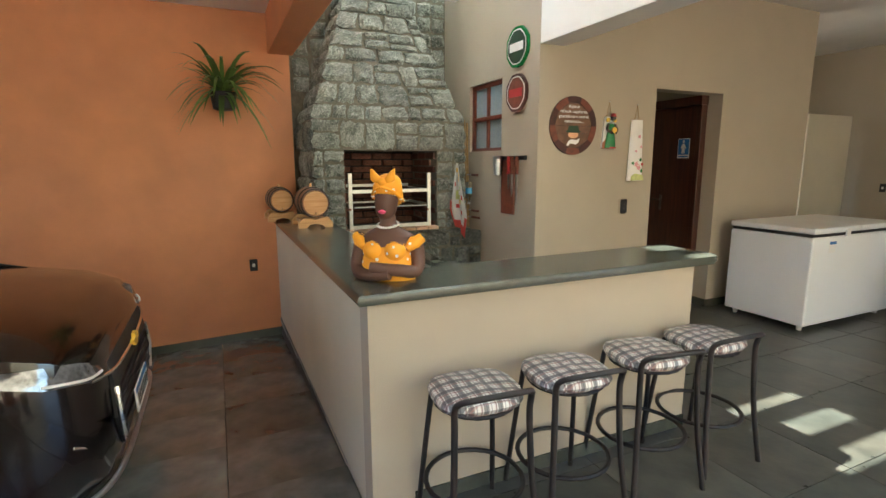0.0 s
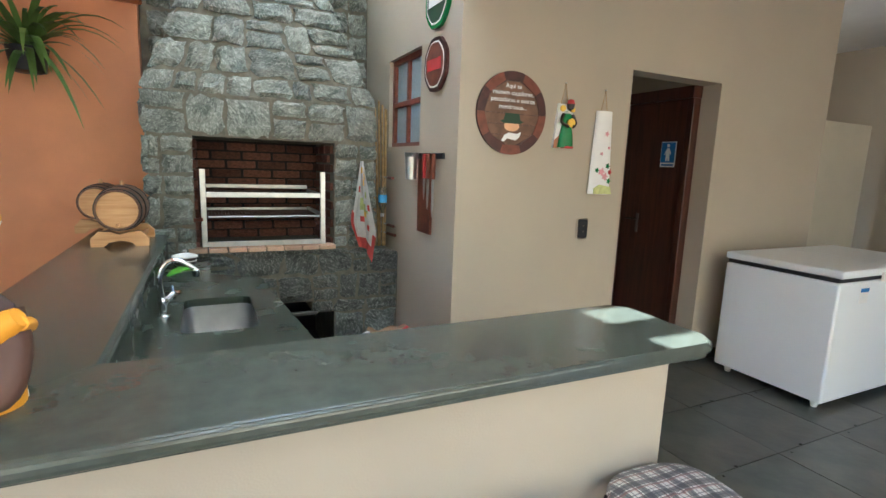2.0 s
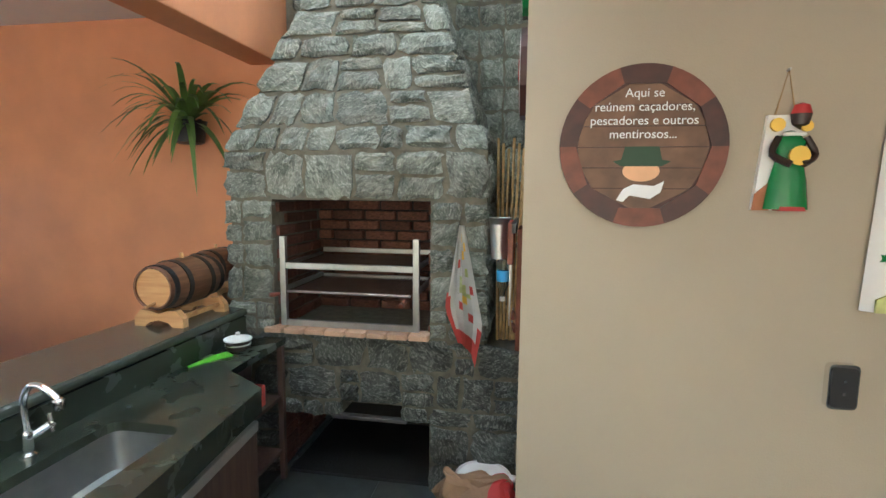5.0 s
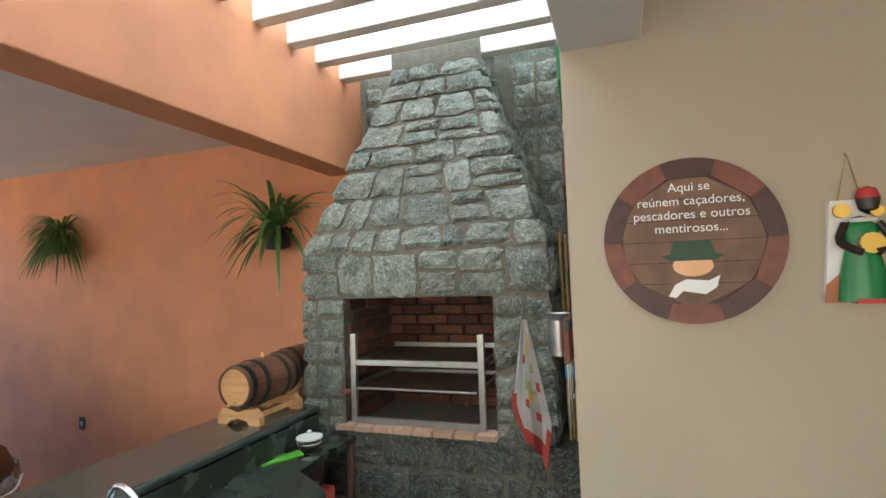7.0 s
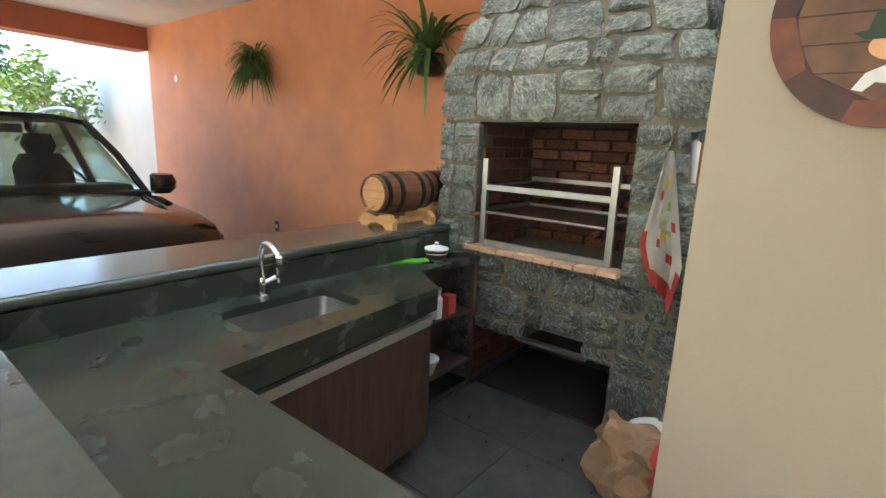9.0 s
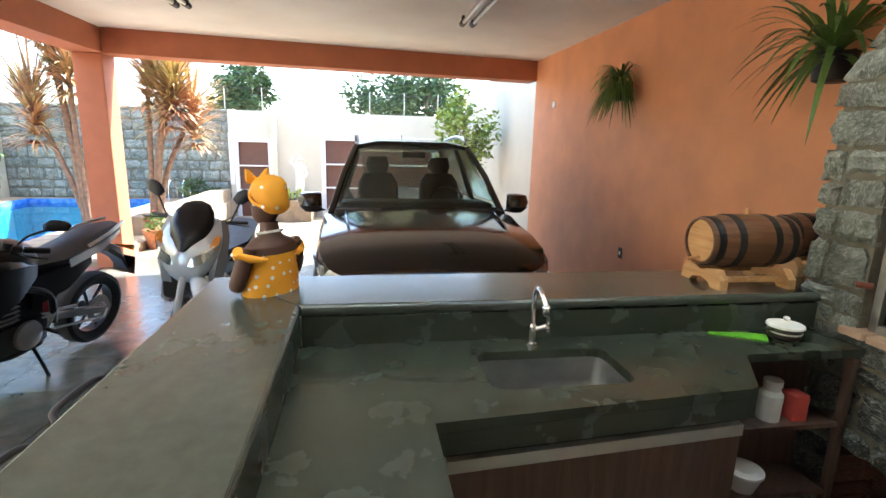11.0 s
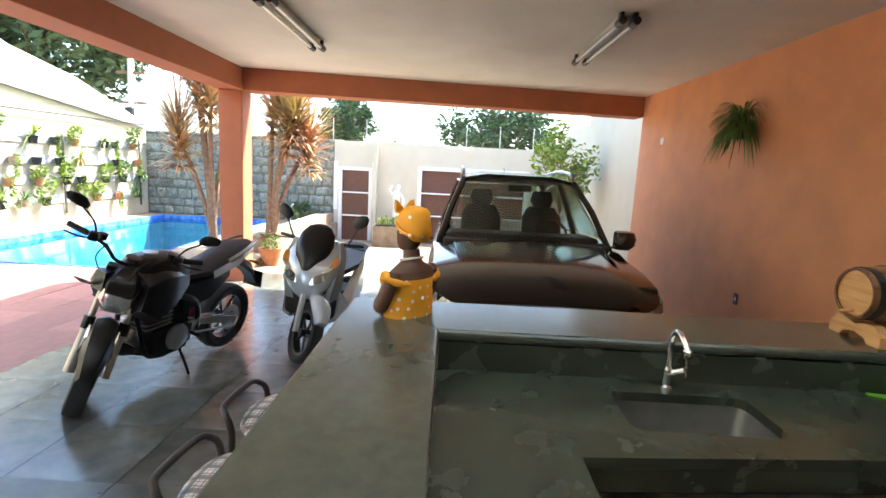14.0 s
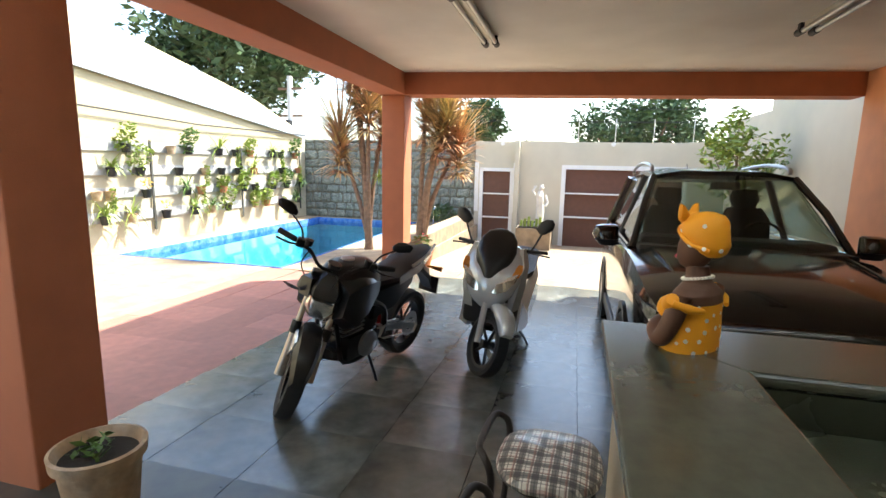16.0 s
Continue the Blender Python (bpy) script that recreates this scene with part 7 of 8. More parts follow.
# silver scooter
sc = thing("scooter", "silver-white maxi scooter with a black windscreen", "scooter", at=Matrix.Translation((-2.02, 1.07, gz(-2, 1.1))) @ pose(0, 0, 0, -5, 0, -8))
sc_front = [wheel(sc, 0.62, 0.275, 0.275, 0.11, M_BLACK, 5)]
wheel(sc, -0.68, 0.255, 0.255, 0.12, M_BLACK, 5)
for s in (-1, 1):
    sc_front.append(part("fork", tube([(0.62, s * 0.08, 0.275), (0.48, s * 0.08, 0.62)], 0.024, 8), M_PEARL, sc, "silver fork leg", smooth=True))
    part("fairing_wing", loft([[(0.40, s * 0.12, 0.50), (0.44, s * 0.17, 0.52), (0.34, s * 0.205, 0.54), (0.28, s * 0.16, 0.50)], [(0.42, s * 0.15, 0.70), (0.44, s * 0.20, 0.72), (0.30, s * 0.225, 0.72), (0.26, s * 0.17, 0.68)],
         [(0.36, s * 0.17, 0.90), (0.38, s * 0.215, 0.92), (0.26, s * 0.225, 0.92), (0.22, s * 0.17, 0.88)], [(0.30, s * 0.15, 1.05), (0.31, s * 0.18, 1.06), (0.23, s * 0.19, 1.06), (0.20, s * 0.15, 1.02)]]), M_PEARL, sc, "pearl silver fairing wing", smooth=True)
    part("headlight", loft([[(0.555, s * 0.015, 0.70), (0.565, s * 0.08, 0.70), (0.55, s * 0.08, 0.78), (0.545, s * 0.015, 0.76)], [(0.54, s * 0.06, 0.69), (0.535, s * 0.14, 0.73), (0.50, s * 0.17, 0.83), (0.52, s * 0.08, 0.80)], [(0.50, s * 0.17, 0.79), (0.49, s * 0.185, 0.80), (0.46, s * 0.20, 0.87), (0.47, s * 0.185, 0.87)]]), M_HALO, sc, "clear twin headlight", smooth=True)
    part("indicator", loft([[(0.47, s * 0.15, 0.85), (0.48, s * 0.20, 0.84), (0.44, s * 0.215, 0.89), (0.44, s * 0.17, 0.90)], [(0.42, s * 0.17, 0.92), (0.42, s * 0.20, 0.92), (0.40, s * 0.21, 0.94), (0.40, s * 0.18, 0.94)]]), M_AMBER, sc, smooth=True)
    part("side_panel", loft([[(0.35, s * 0.16, 0.30), (0.35, s * 0.22, 0.34), (0.30, s * 0.22, 0.60), (0.32, s * 0.15, 0.62)], [(0.0, s * 0.14, 0.24), (0.0, s * 0.22, 0.28), (0.0, s * 0.21, 0.42), (0.0, s * 0.14, 0.46)],
         [(-0.45, s * 0.12, 0.42), (-0.45, s * 0.20, 0.46), (-0.45, s * 0.19, 0.68), (-0.45, s * 0.12, 0.70)], [(-0.95, s * 0.03, 0.66), (-0.95, s * 0.08, 0.68), (-0.95, s * 0.07, 0.78), (-0.95, s * 0.03, 0.80)]]), M_PEARL, sc, "silver side fairing", smooth=True)
    part("handlebar", tube(curve_pts([(0.27, 0, 1.0), (0.26, s * 0.15, 1.03), (0.20, s * 0.33, 1.04)], 4), 0.016, 8), M_BLACK, sc, smooth=True)
    part("lever", tube([(0.26, s * 0.18, 1.03), (0.27, s * 0.36, 1.02)], 0.007, 6), M_BLACK, sc)
    mm = part("mirror", loft([oval(0.24, s * 0.28, 1.20, 0.012, 0.02, 14), oval(0.235, s * 0.29, 1.24, 0.022, 0.06, 14), oval(0.23, s * 0.31, 1.30, 0.02, 0.05, 14), oval(0.23, s * 0.32, 1.33, 0.008, 0.02, 14)]), M_BLACK, sc, smooth=True)
    part("mirror_stem", tube([(0.24, s * 0.22, 1.04), (0.24, s * 0.25, 1.12), (0.24, s * 0.28, 1.21)], 0.007, 6), M_BLACK, mm)
part("front_fairing", loft([oval(0.46, 0, 0.55, 0.05, 0.06), oval(0.44, 0, 0.60, 0.11, 0.12), oval(0.43, 0, 0.66, 0.14, 0.16), oval(0.40, 0, 0.78, 0.16, 0.205), oval(0.35, 0, 0.90, 0.14, 0.215), oval(0.29, 0, 1.0, 0.10, 0.19), oval(0.25, 0, 1.06, 0.06, 0.14)]), M_PEARL, sc, "pearl silver front fairing", smooth=True)
part("windscreen", loft([oval(0.50, 0, 0.815, 0.06, 0.03), oval(0.44, 0, 0.86, 0.09, 0.085), oval(0.41, 0, 0.92, 0.10, 0.125), oval(0.36, 0, 1.02, 0.09, 0.145), oval(0.30, 0, 1.11, 0.06, 0.13), oval(0.26, 0, 1.17, 0.035, 0.09), oval(0.24, 0, 1.195, 0.01, 0.03)]), M_BIKE, sc, "smoked black windscreen", smooth=True)
sc_front.append(part("front_fender", tube(curve_pts([(0.84, 0, 0.46), (0.74, 0, 0.555), (0.62, 0, 0.585), (0.48, 0, 0.56)], 5), 0.055, 12, taper=[0.025 + 0.045 * math.sin(math.pi * (0.15 + 0.8 * k / 15)) for k in range(16)]), M_PEARL, sc, "silver front mudguard", smooth=True))
part("inner_shield", box((0.22, -0.20, 0.34), (0.40, 0.20, 0.80), 0.05), M_BLACK, sc, smooth=True)
part("floor_tunnel", box((-0.40, -0.14, 0.28), (0.35, 0.14, 0.52), 0.04), M_BLACK, sc, smooth=True)
part("seat", loft([[(0.02, y, z) for y, z in ((-0.11, 0.66), (0.11, 0.66), (0.12, 0.72), (0.06, 0.75), (-0.06, 0.75), (-0.12, 0.72))], [(-0.40, y, z) for y, z in ((-0.15, 0.68), (0.15, 0.68), (0.16, 0.74), (0.08, 0.775), (-0.08, 0.775), (-0.16, 0.74))],
     [(-0.85, y, z) for y, z in ((-0.10, 0.80), (0.10, 0.80), (0.12, 0.85), (0.06, 0.88), (-0.06, 0.88), (-0.12, 0.85))]]), M_SEATLEATHER, sc, "black long saddle", smooth=True)
part("engine", box((-0.75, -0.16, 0.18), (-0.25, 0.12, 0.40), 0.05), M_BLACK, sc, smooth=True)
part("exhaust", tube([(-0.4, -0.18, 0.30), (-0.95, -0.2, 0.40)], 0.05, 12), M_BLACK, sc, smooth=True)
for o in sc.children_recursive:
    if o.name.split(".")[0] not in ("wheel", "rim", "hub", "spoke", "brake_disc"):
        for v in o.data.vertices:
            v.co.y *= 1.22
turn = Matrix.Translation((0.60, 0, 0)) @ Matrix.Rotation(math.radians(44), 4, AXIS) @ Matrix.Translation((-0.60, 0, 0))
for o in sc_front:
    o.matrix_basis = turn @ o.matrix_basis
part("stand", tube([(-0.15, 0.14, 0.22), (-0.22, 0.22, 0.10), (-0.27, 0.26, 0.0)], 0.012, 8), M_BLACK, sc)


# ---- yard ----
X_GATE, Y_GARDEN = -12.3, -6.9
deck = structure("pool_deck", boxes(((X_GATE, Y_GARDEN, -0.5), (-11.9, -1.1, -0.10)), ((-11.9, Y_GARDEN, -0.5), (-4.6, -6.25, -0.10)), ((-4.6, Y_GARDEN, -0.5), (8.8, -3.1, -0.10)),
                 ((-11.9, -2.9, -0.5), (-4.6, -1.1, -0.10))), M_PAVE, "pale stone pool deck in the sun", "pavement")
red = structure("pavement_red", sheet(-4.6, 8.8, -3.1, -1.05, 20, 8, 0.012, 0.5), M_GROUT, "red tiled terrace", "pavement")
drive = structure("driveway", prism([(-5.3, gz(-5.3, 0) - 0.01), (X_GATE, -0.62), (X_GATE, -1.2), (-5.3, -0.7)], "Y", -1.1, Y_ORANGE + 0.3), M_PAVE, "sunlit pale stone driveway", "pavement")
structure("wall_garden", box((X_GATE, Y_GARDEN - 0.2, -0.4), (8.8, Y_GARDEN, 1.98), 0.0), M_GARDEN, "cream garden wall with planter ledges", "wall")
st_wall = structure("wall_stone_yard", box((X_GATE - 0.3, Y_GARDEN, -0.8), (X_GATE, -1.22, 2.38)), M_MORTAR, "grey rough stone yard wall", "wall")
structure("wall_gate", boxes(((X_GATE - 0.3, -1.22, -0.8), (X_GATE, -1.05, 2.38)), ((X_GATE - 0.3, -0.12, -0.8), (X_GATE, 1.33, 2.38)), ((X_GATE - 0.3, -1.05, 1.54), (X_GATE, -0.12, 2.36)), ((X_GATE - 0.3, 1.33, 1.64), (X_GATE, 4.6, 2.36)),
          ((X_GATE - 0.3, 4.6, -0.8), (X_GATE, 5.55, 2.38)), ((X_GATE, -0.02, -0.8), (X_GATE + 0.25, 0.10, 2.38))), M_CREAM, "cream yard wall with a door and a gate", "wall")
structure("wall_neighbour", box((-12.6, Y_ORANGE + 0.25, -0.9), (-5.42, Y_ORANGE + 0.5, 2.9)), M_CREAM, "tall cream neighbouring wall", "wall")
structure("wall_neighbour_high", box((-9.5, Y_ORANGE + 0.25, 2.9), (-5.42, Y_ORANGE + 0.5, 5.0)), M_CREAM, "tall cream neighbouring wall", "wall")
# small door and large gate
sd = structure("door_2", box((X_GATE - 0.12, -1.05, -0.62), (X_GATE - 0.08, -0.12, 1.54)), M_GATE, "brown sheet metal yard door in a white frame", "door")
for lo, hi in (((-1.08, -0.62), (-0.98, 1.60)), ((-0.17, -0.62), (-0.07, 1.60)), ((-0.98, 1.50), (-0.17, 1.60)), ((-0.98, 0.82), (-0.17, 0.86)), ((-0.98, 0.12), (-0.17, 0.16))):
    part("door_frame", box((X_GATE - 0.06, lo[0], lo[1]), (X_GATE + 0.03, hi[0], hi[1])), M_BUSTWHITE, sd, "white frame bar")
for s0 in (-1.25, -0.10):
    part("stucco_scroll", box((X_GATE + 0.002, s0 + 0.02, 0.3), (X_GATE + 0.02, s0 + 0.14, 1.75), 0.008), M_BUSTWHITE, sd, "white moulded surround")
gt = structure("gate_1", box((X_GATE - 0.12, 1.33, -0.62), (X_GATE - 0.08, 4.6, 1.64)), M_GATE, "brown sheet metal gate in a white frame", "gate")
for lo, hi in (((1.30, -0.62), (1.42, 1.72)), ((4.50, -0.62), (4.62, 1.72)), ((1.42, 1.60), (4.50, 1.72)), ((1.42, 0.90), (4.50, 0.94)), ((1.42, 0.22), (4.50, 0.26))):
    part("gate_frame", box((X_GATE - 0.06, lo[0], lo[1]), (X_GATE + 0.03, hi[0], hi[1])), M_BUSTWHITE, gt, "white frame bar")
for y in (-0.4, 2.65):
    sn = thing("sensor_light", "small white sensor spotlight on the wall top", "spotlight", at=pose(X_GATE + 0.05, y, 2.30))
    part("head", lathe([(0.03, 0), (0.06, 0.09), (0.0, 0.09)], 12, "X"), M_BUSTWHITE, sn)
    part("bracket", box((-0.05, -0.015, -0.05), (0.01, 0.015, 0.02)), M_BLACK, sn)
# electric fence on the wall
for k in range(12):
    y = -6.3 + k * 1.0
    fp = thing("fence_post", "thin metal electric fence post on the wall", "fence post", at=pose(X_GATE - 0.15, y, 2.38), group="electric fence posts", bm=tube([(0, 0, 0), (0, 0, 0.62)], 0.012, 6), material=M_STEEL)
for k in range(4):
    thing("fence_wire", "thin electric fence wire above the wall", "wire", bm=tube([(X_GATE - 0.15, -6.4, 2.55 + 0.13 * k), (X_GATE - 0.15, 5.3, 2.55 + 0.13 * k)], 0.004, 4), material=M_WIRE, group="electric fence wires")

# pool
pool = thing("pool", "blue tiled swimming pool with clear water", "pool", at=pose(0, 0, 0))
part("basin", boxes(((-11.9, -6.25, -1.6), (-4.6, -2.9, -1.5))), M_POOLBLUE, pool, "pale blue pool floor")
for lo, hi in (((-11.9, -6.25), (-11.86, -2.9)), ((-4.64, -6.25), (-4.6, -2.9)), ((-11.86, -6.25), (-4.64, -6.21)), ((-11.86, -2.94), (-4.64, -2.9))):
    part("lining", box((lo[0], lo[1], -1.5), (hi[0], hi[1], -0.31)), M_POOLBLUE, pool)
    part("tile_band", box((lo[0] - 0.001, lo[1] - 0.001, -0.31), (hi[0] + 0.001, hi[1] + 0.001, -0.085)), M_POOLTILE, pool, "dark blue mosaic band")
wm = bpy.data.meshes.new("water")
wm.from_pydata([(-11.86, -6.21, -0.20), (-4.64, -6.21, -0.20), (-4.64, -2.94, -0.20), (-11.86, -2.94, -0.20)], [], [(0, 1, 2, 3)])
wm.materials.append(M_WATER)
water = new("water", wm)
water.parent = pool
water["label"] = "still blue water"
lad = thing("pool_ladder", "chrome pool ladder rails", "ladder", at=pose(-11.75, -2.6, -0.10))
for s in (0, 0.35):
    part("rail", tube(curve_pts([(0.3, s, 0.0), (0.25, s, 0.45), (0.0, s, 0.6), (-0.25, s, 0.45), (-0.3, s, 0.0)], 5), 0.02, 8), M_CHROME, lad, smooth=True)

# neighbour's building behind the garden wall
nb = thing("neighbour_building", "large cream building with a sloping metal roof", "building", at=pose(0, 0, 0))
part("wall", prism([(-13.0, 2.52), (-13.0, 0.0), (9.0, 0.0), (9.0, 4.90)], "Y", -7.6, -7.4), M_ROOFWHITE, nb)
part("roof", loft([[(-13.1, -7.38, 2.54), (-13.1, -7.38, 2.60), (9.0, -7.38, 4.98), (9.0, -7.38, 4.92)], [(-13.1, -9.5, 3.84), (-13.1, -9.5, 3.90), (9.0, -9.5, 7.85), (9.0, -9.5, 7.79)]]), M_ROOFWHITE, nb, "cream metal roof sheet")
part("flashing", prism([(-13.1, 2.44), (-13.1, 2.60), (9.0, 4.98), (9.0, 4.82)], "Y", -7.37, -7.30), M_FLASH, nb, "grey metal gutter")
for x in (-10.5, -7.5, -4.5, -1.5, 1.5):
    z0, z1 = 2.61 + 0.108 * (x + 13.1), 3.91 + 0.179 * (x + 13.1)
    part("seam", tube([(x, -7.38, z0 + 0.02), (x, -9.5, z1 + 0.01)], 0.03, 5), M_FLASH, nb)
thing("roof_cable", "thin black cable along the garden wall", "cable", bm=tube([(-13, -7.3, 2.55), (-8, -7.3, 2.50), (-2, -7.3, 2.72), (6, -7.3, 3.0)], 0.02, 5), material=M_WIRE)

# ledges with flowerpots on the garden wall
grng = random.Random(21)
for z in (0.52, 0.98, 1.42, 1.88):
    for x in (-11.9, -9.0, -6.1, -3.2):
        lg = thing("planter_ledge", "grey timber ledge on the garden wall", "shelf", at=pose(x, Y_GARDEN, z), group="garden wall ledges")
        part("board", box((0, 0, -0.10), (2.88, 0.035, 0.10), 0.004), M_LEDGE, lg)
        part("bracket", box((0.0, 0.036, -0.35), (0.05, 0.06, 0.14)), M_GROUT, lg)
        for k in range(4):
            px = 0.15 + 0.5 * ((z * 7.3) % 1) + k * 0.68 + grng.uniform(-0.25, 0.25)
            if grng.random() < 0.12:
                continue
            mp = grng.choice((M_BLACK, M_BLACK, M_BLACK, M_TERRA, M_OLDPOT))
            gp = thing("flowerpot", "small hanging flowerpot with a trailing plant" if mp is M_BLACK else "small clay flowerpot with a green plant", "flowerpot", at=pose(x + px, Y_GARDEN + 0.15, z - 0.12), group="flowerpots on the garden wall")
            part("pot", lathe([(0.07, 0), (0.10, 0.15), (0.11, 0.17), (0.09, 0.15)], 12), mp, gp, smooth=True)
            kind = grng.random()
            sz = grng.uniform(1.2, 2.0)
            if kind < 0.35:
                foliage("plant", leaf_cloud([((0, 0.02, 0.22 * sz), 0.12 * sz), ((0.08, 0.02, 0.18), 0.10 * sz), ((-0.08, 0.0, 0.26 * sz), 0.10 * sz)], 60, 0.06, grng), grng.choice((M_LEAF, M_LEAFY, M_LEAFY)), gp)
            elif kind < 0.7:
                part("plant", blades(40, 0.26 * sz, 0.016, grng, 1.2, 1.0, 4, origin=(0, 0, 0.15)), grng.choice((M_LEAF, M_LEAFY)), gp)
            elif kind < 0.88:
                foliage("plant", leaf_cloud([((0.0, 0.06, 0.18 - 0.08 * q), 0.06) for q in range(6)], 26, 0.045, grng), M_LEAFY, gp)
            if kind > 0.93:
                foliage("flower", leaf_cloud([((0, 0.02, 0.30), 0.12)], 40, 0.035, grng), M_YELLOWP, gp, "yellow flowers")

# low stone planters beside the drive
pl = thing("stone_planter", "low pale stone retaining planter beside the drive", "planter", at=pose(0, 0, 0))
part("wall", boxes(((-11.9, -1.55, -0.75), (-6.6, -1.15, 0.22))), M_PAVE, pl)
pl2 = thing("stone_planter", "low stone planter with cacti below the statue", "planter", at=pose(0, 0, 0))
part("wall", boxes(((-12.25, 0.25, -0.8), (-10.6, 1.15, 0.05))), M_PAVE, pl2)
part("soil", boxes(((-12.2, 0.3, 0.05), (-10.65, 1.1, 0.08))), M_SOIL, pl2)
sx = bmesh.new()
loft([oval(0, 0, 0.0, 0.16, 0.16, 12), oval(0, 0, 0.08, 0.15, 0.15, 12), oval(0.01, 0, 0.1, 0.11, 0.10, 12), oval(0.02, 0.02, 0.4, 0.13, 0.11, 12), oval(0.0, 0.0, 0.62, 0.10, 0.09, 12), oval(0.02, 0, 0.82, 0.15, 0.10, 12), oval(0.02, 0, 0.92, 0.08, 0.07, 12), oval(0.02, 0.01, 0.96, 0.045, 0.045, 12), oval(0.03, 0.03, 1.03, 0.065, 0.07, 12), oval(0.03, 0.03, 1.12, 0.03, 0.03, 12)], sx)
tube([(0.02, 0.13, 0.84), (0.05, 0.2, 0.66), (0.1, 0.14, 0.55)], 0.035, 8, bm=sx)
tube([(0.02, -0.13, 0.84), (0.06, -0.2, 0.95), (0.05, -0.12, 1.08)], 0.033, 8, bm=sx)
thing("garden_statue", "white plaster garden statue on the planter", "statue", at=pose(-11.0, 0.82, 0.07), bm=sx, material=M_MARBLE, smooth=True)
for k in range(6):
    cx = thing("cactus", "small pale columnar cactus in the planter", "cactus", at=pose(-10.85 + 0.05 * (k % 2), 0.36 + 0.1 * k, 0.08), group="cacti below the statue",
               bm=tube([(0, 0, 0), (0.01, 0.01, 0.16 + 0.05 * (k % 3))], 0.035, 8), material=M_LEAFY, smooth=True)
bp = thing("flower_pot_large", "clay pot with red flowers beside the column", "flowerpot", at=pose(-6.2, -0.95, gz(-6.2, -0.95) - 0.02))
part("pot", lathe([(0.13, 0), (0.2, 0.3), (0.21, 0.33), (0.18, 0.31), (0.0, 0.30)], 18), M_TERRA, bp, smooth=True)
foliage("plant", leaf_cloud([((0, 0, 0.45), 0.2), ((0.12, 0.05, 0.4), 0.15), ((-0.1, -0.05, 0.5), 0.15)], 60, 0.05, prng), M_LEAF, bp)
foliage("flower", leaf_cloud([((0.05, 0, 0.55), 0.15)], 25, 0.04, prng), M_REDP, bp, "red flowers")


# ---- trees and bushes ----
def dracaena(x, y, stems, label):
    t = thing("dracaena", label, "plant", at=pose(x, y, -0.15), group="dracaenas beside the column")
    for k, (dx, dy, h) in enumerate(stems):
        pts = curve_pts([(0.06 * (k % 3 - 1), 0.05 * (k % 2), 0), (dx * 0.35, dy * 0.35, h * 0.5), (dx, dy, h)], 5)
        part("trunk", tube(pts, 0.05, 8, taper=[0.065 - 0.03 * i / (len(pts) - 1) for i in range(len(pts))]), M_BARK, t, smooth=True)
        hb = bmesh.new()
        for q in range(6):
            blades(72, 0.74 + 0.03 * q, 0.021, prng, 0.35 + 0.12 * q, 0.45 - 0.05 * q, 4, bm=hb, origin=(dx, dy, h - 0.62 + 0.15 * q))
        part("crown", hb, M_LEAFR, t, "copper-red strap leaves")
    return t


dracaena(-6.9, -2.35, ((-0.15, -0.35, 3.4), (0.3, 0.15, 3.0), (-0.35, 0.2, 2.7), (0.1, -0.55, 2.2), (0.35, -0.1, 3.8)), "tall dracaena with copper-red leaves and pale stems")
dracaena(-7.2, -1.35, ((0.2, 0.45, 2.5), (-0.2, 0.75, 2.2), (0.1, 0.15, 2.9), (0.3, 0.65, 2.75)), "spreading dracaena with copper-red spiky leaves")
brm = thing("bromeliad", "yellow-green bromeliad on the dracaena stem", "plant", at=pose(-6.75, -2.05, 1.35), bm=blades(40, 0.28, 0.018, prng, 1.0, 0.9), material=M_LEAFY)


def tree(name, x, y, z, trunk_h, trunk_r, clumps, per, size, material, label, group=""):
    t = thing(name, label, "tree", at=pose(x, y, z), group=group)
    tip = Vector((0, 0, trunk_h))
    part("trunk", tube(curve_pts([(0, 0, 0), (0.1 * trunk_h * 0.2, 0, trunk_h * 0.5), tuple(tip)], 4), trunk_r, 9, taper=[trunk_r * (1 - 0.5 * i / 8) for i in range(9)]), M_BARK, t, smooth=True)
    for c, r in clumps[:7]:
        part("limb", tube([tuple(tip * 0.85), tuple((tip * 0.85 + Vector(c)) / 2 + Vector((0, 0, -0.1 * r))), tuple(Vector(c))], trunk_r * 0.3, 6, taper=[trunk_r * 0.5, trunk_r * 0.3, trunk_r * 0.1]), M_BARK, t)
    foliage("crown", leaf_cloud(clumps, per, size, prng), material, t)


def clumps_in(cx, cy, cz, rx, ry, rz, n, r):
    out = []
    for _ in range(n):
        v = Vector((prng.gauss(0, 1), prng.gauss(0, 1), prng.gauss(0, 1))).normalized() * prng.uniform(0.45, 1.0)
        out.append(((cx + v.x * rx, cy + v.y * ry, cz + v.z * rz), r * prng.uniform(0.6, 1.2)))
    return out


tree("bush", -8.2, 4.70, -0.25, 1.6, 0.06, clumps_in(0, 0, 2.15, 0.6, 0.55, 0.85, 26, 0.28), 60, 0.075, M_LEAFY, "light green leafy shrub beside the neighbouring wall")
tree("tree", -20, -15.5, -1.5, 4.0, 0.35, clumps_in(0, 0, 8.4, 5.2, 4.0, 3.4, 75, 1.3), 150, 0.24, M_LEAFD, "large dark green tree beyond the neighbouring roof", "trees outside")
tree("tree", -30, -4.6, -1.5, 3.0, 0.3, clumps_in(0, 0, 5.6, 2.2, 2.3, 1.6, 36, 0.8), 110, 0.2, M_LEAFD, "round dark green street tree behind the wall", "trees outside")
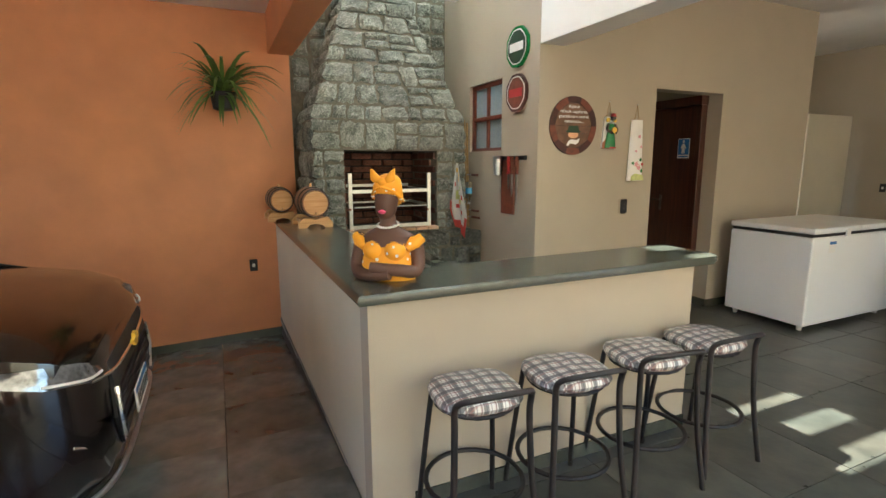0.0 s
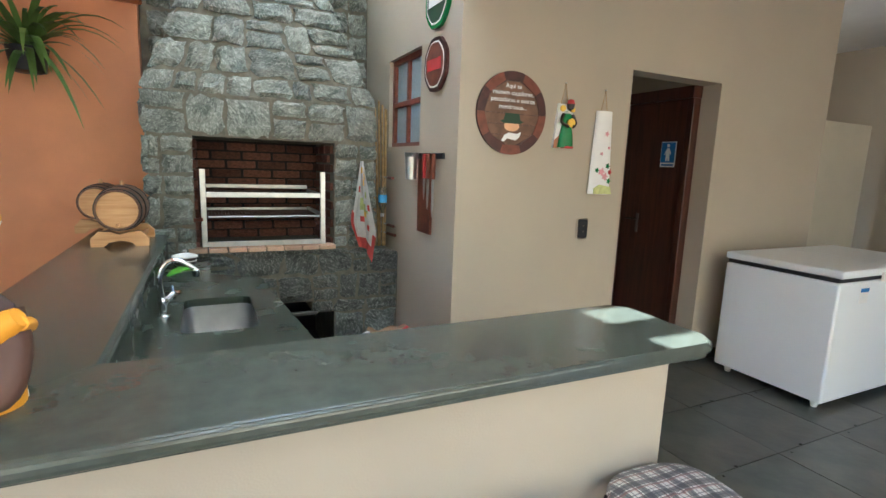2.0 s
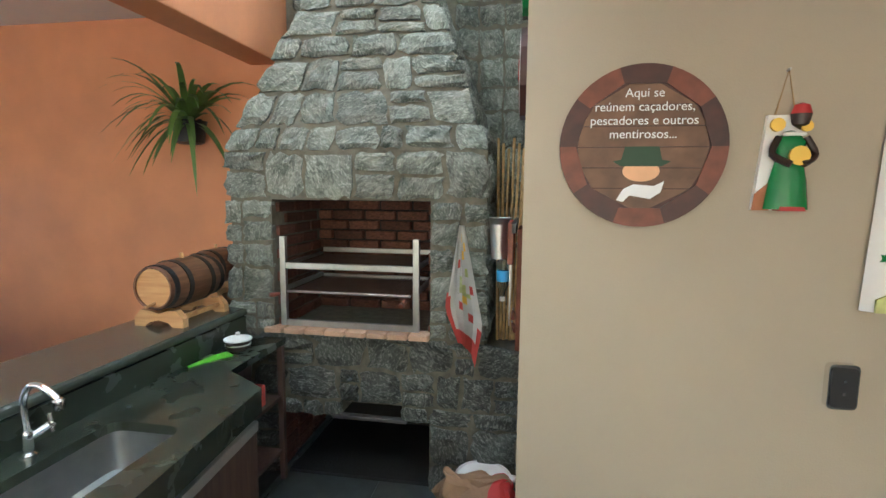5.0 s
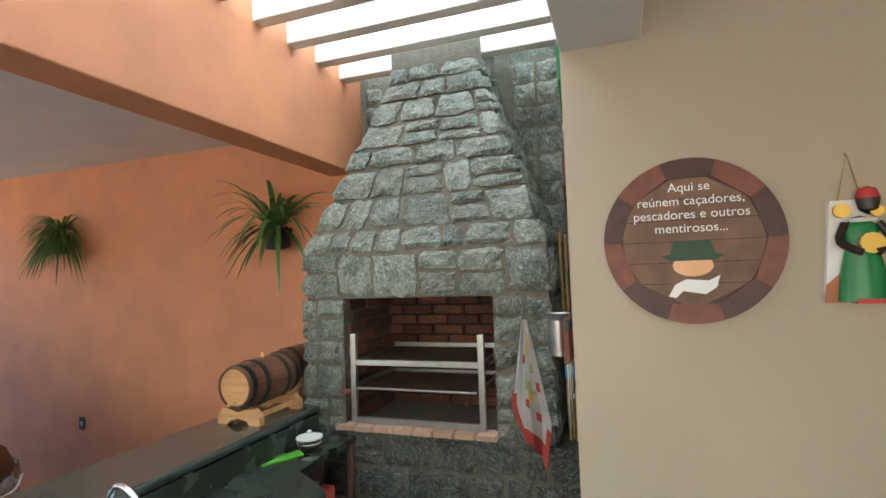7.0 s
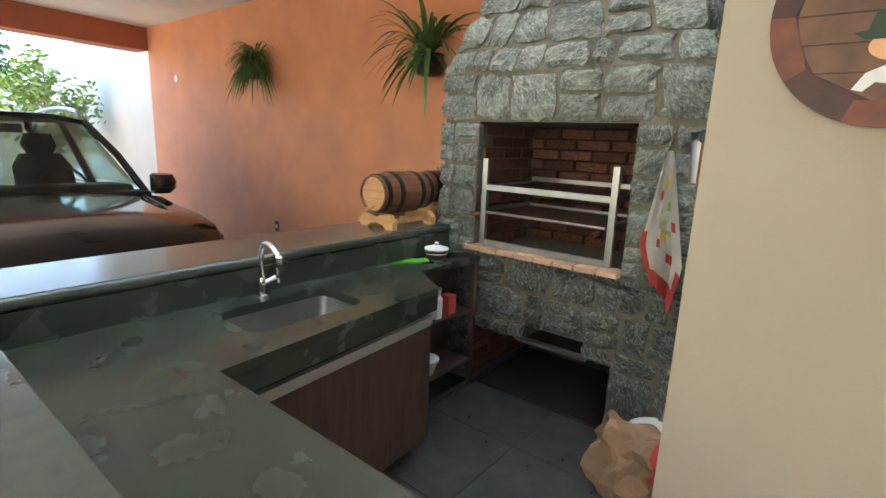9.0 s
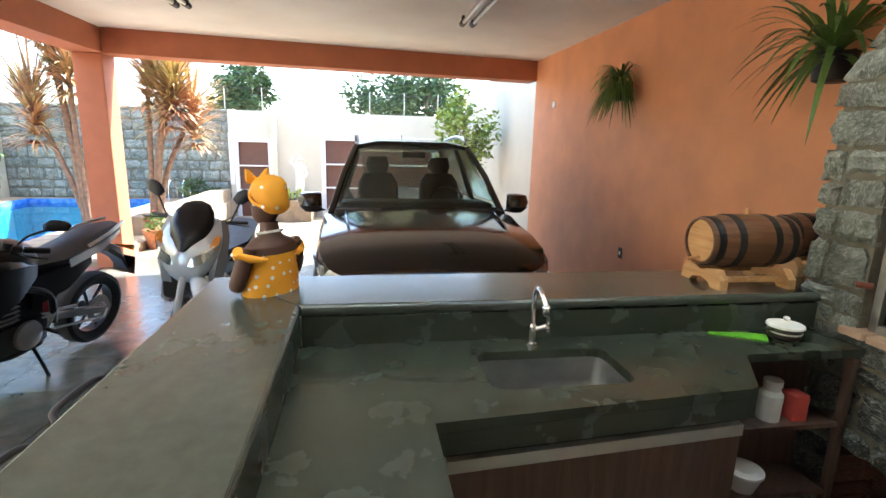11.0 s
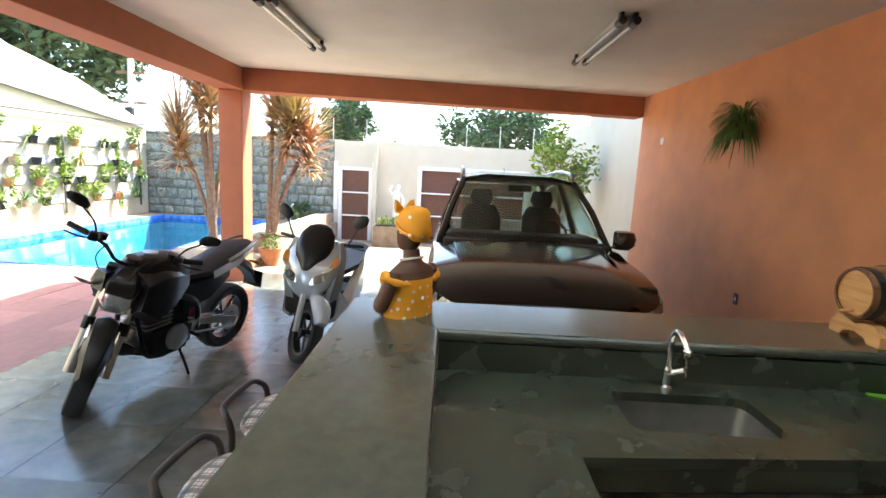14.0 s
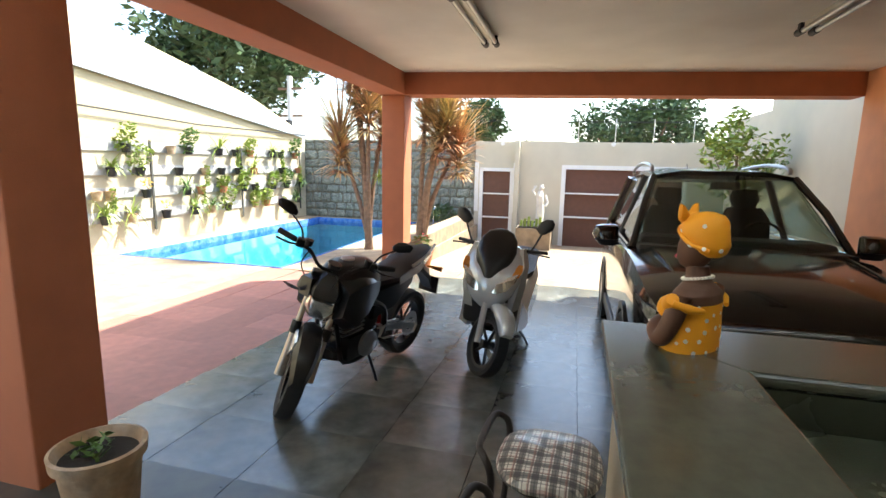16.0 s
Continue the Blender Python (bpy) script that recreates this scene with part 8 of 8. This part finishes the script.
tree("tree", -34, -1.8, -1.5, 2.5, 0.2, clumps_in(0, 0, 4.2, 1.2, 1.2, 0.8, 14, 0.5), 90, 0.18, M_LEAFD, "small dark green street tree behind the wall", "trees outside")
tree("tree", -30, 5.6, -1.5, 3.0, 0.35, clumps_in(0, 0, 5.8, 3.6, 4.2, 1.9, 50, 0.95), 120, 0.2, M_LEAFD, "wide dark green street tree behind the gate", "trees outside")
hedge = thing("shrub", "dark clipped shrub beside the yard door", "shrub", at=pose(-11.6, -1.9, -0.1))
foliage("crown", leaf_cloud(clumps_in(0, 0, 0.35, 0.35, 0.5, 0.3, 14, 0.2), 60, 0.05, prng), M_LEAFD, hedge)

pole = thing("utility_pole", "concrete utility pole with crossarms and wires", "utility pole", at=pose(-18.5, -11.2, -1.5))
part("pole", tube([(0, 0, 0), (0, 0, 7.0)], 0.16, 10, taper=[0.2, 0.12]), M_WHITE, pole, smooth=True)
for z in (5.2, 6.4):
    part("crossarm", box((-0.05, -0.6, z), (0.05, 0.6, z + 0.1)), M_BARK, pole)
part("transformer", lathe([(0.15, 4.4), (0.18, 4.5), (0.18, 5.0), (0.1, 5.05)], 12, "Z", (0.2, 0, 0)), M_BLACK, pole)
for k, z in enumerate((3.4, 3.9, 4.6, 5.1)):
    pts = [(-18.5, -11.2 + (q / 10) * 42, z + 0.35 + 0.35 * ((q / 10 - 0.5) ** 2) * 4 - 0.35) for q in range(11)]
    thing("power_line", "thin black overhead power line", "cable", bm=tube(pts, 0.014, 4), material=M_WIRE, group="overhead power lines")

# ---- paving pieces ----
TILE = finish("tile", box((-0.5, -0.5, -1.0), (0.5, 0.5, 0.0), 0.0), M_TILE)
INTILE = finish("tile", box((-0.5, -0.5, -1.0), (0.5, 0.5, 0.0), 0.0), M_TILEIN)
SHADETILE = finish("tile", box((-0.5, -0.5, -1.0), (0.5, 0.5, 0.0), 0.0), M_TILESHADE)
bmr = box((-0.5, -0.5, -1.0), (0.5, 0.5, 0.0))
REDTILE = finish("tile", bmr, M_RED)
trng = random.Random(8)


def lay_tile(parent, me, x, y, w, d, gap=0.0045, t=0.08):
    dx = (gz(x + w / 2, y) - gz(x - w / 2, y)) / w
    dy = (gz(x, y + d / 2) - gz(x, y - d / 2)) / d
    ob = new("tile", me)
    ob.matrix_world = Matrix.Translation((x, y, gz(x, y) + trng.uniform(-0.001, 0.001))) @ Matrix(((1, 0, 0, 0), (0, 1, 0, 0), (dx, dy, 1, 0), (0, 0, 0, 1))) @ Matrix.Diagonal((w - gap, d - gap, t, 1))
    ob.parent = parent


S = 0.58
nx0 = 0.5
for j in range(11):
    y0 = -1.05 + j * 0.577
    for i in range(10):
        x0 = 0.5 - (i + 1) * S
        lay_tile(floor_car, TILE, x0 + S / 2, y0 + 0.2885, S, 0.577)
    for i in range(14):
        x0 = 0.5 + i * S
        # indoor tiles carry the dimmer light in their colour, most behind the bar
        lay_tile(floor_in, SHADETILE if x0 < 2.6 and y0 > 1.5 else INTILE, x0 + S / 2, y0 + 0.2885, S, 0.577)
for i in range(24):
    for j in range(4):
        lay_tile(red, REDTILE, -4.6 + 0.28 + i * 0.558, -3.1 + 0.256 + j * 0.5125, 0.558, 0.5125)

# flagstones on the drive and stones on the yard wall
DRIVE = finish("flagstone", box((-0.5, -0.5, -1.0), (0.5, 0.5, 0.0)), M_PAVE)
k = (-0.62 - (gz(-5.3, 0) - 0.01)) / (X_GATE + 5.3)
x = -5.3
while x > X_GATE + 0.1:
    w = trng.uniform(0.5, 0.8)
    w = min(w, x - X_GATE)
    y = -1.1
    while y < 5.5:
        d = trng.uniform(0.6, 1.1)
        zc = gz(-5.3, 0) - 0.01 + k * (x - w / 2 + 5.3)
        ob = new("flagstone", DRIVE)
        ob.matrix_world = Matrix.Translation((x - w / 2, y + d / 2, zc + 0.008)) @ Matrix(((1, 0, 0, 0), (0, 1, 0, 0), (k, 0, 1, 0), (0, 0, 0, 1))) @ Matrix.Diagonal((w - 0.02, d - 0.02, 0.02, 1))
        ob.parent = drive
        y += d
    x -= w
YSTONE = [finish("stone", chip(1.0, 1.0, 1.0, trng), M_STONE) for _ in range(8)]
z = -0.1
while z < 2.3:
    h = trng.uniform(0.22, 0.32)
    h = min(h, 2.38 - z)
    y = Y_GARDEN
    while y < -1.3:
        w = min(trng.uniform(0.25, 0.5), -1.22 - y)
        ob = new("stone", trng.choice(YSTONE))
        ob.matrix_world = pose(X_GATE, y + w / 2, z + h / 2, 0, 0, 90) @ Matrix.Diagonal((w - 0.02, 0.05, h - 0.02, 1))
        ob.parent = st_wall
        y += w
    z += h
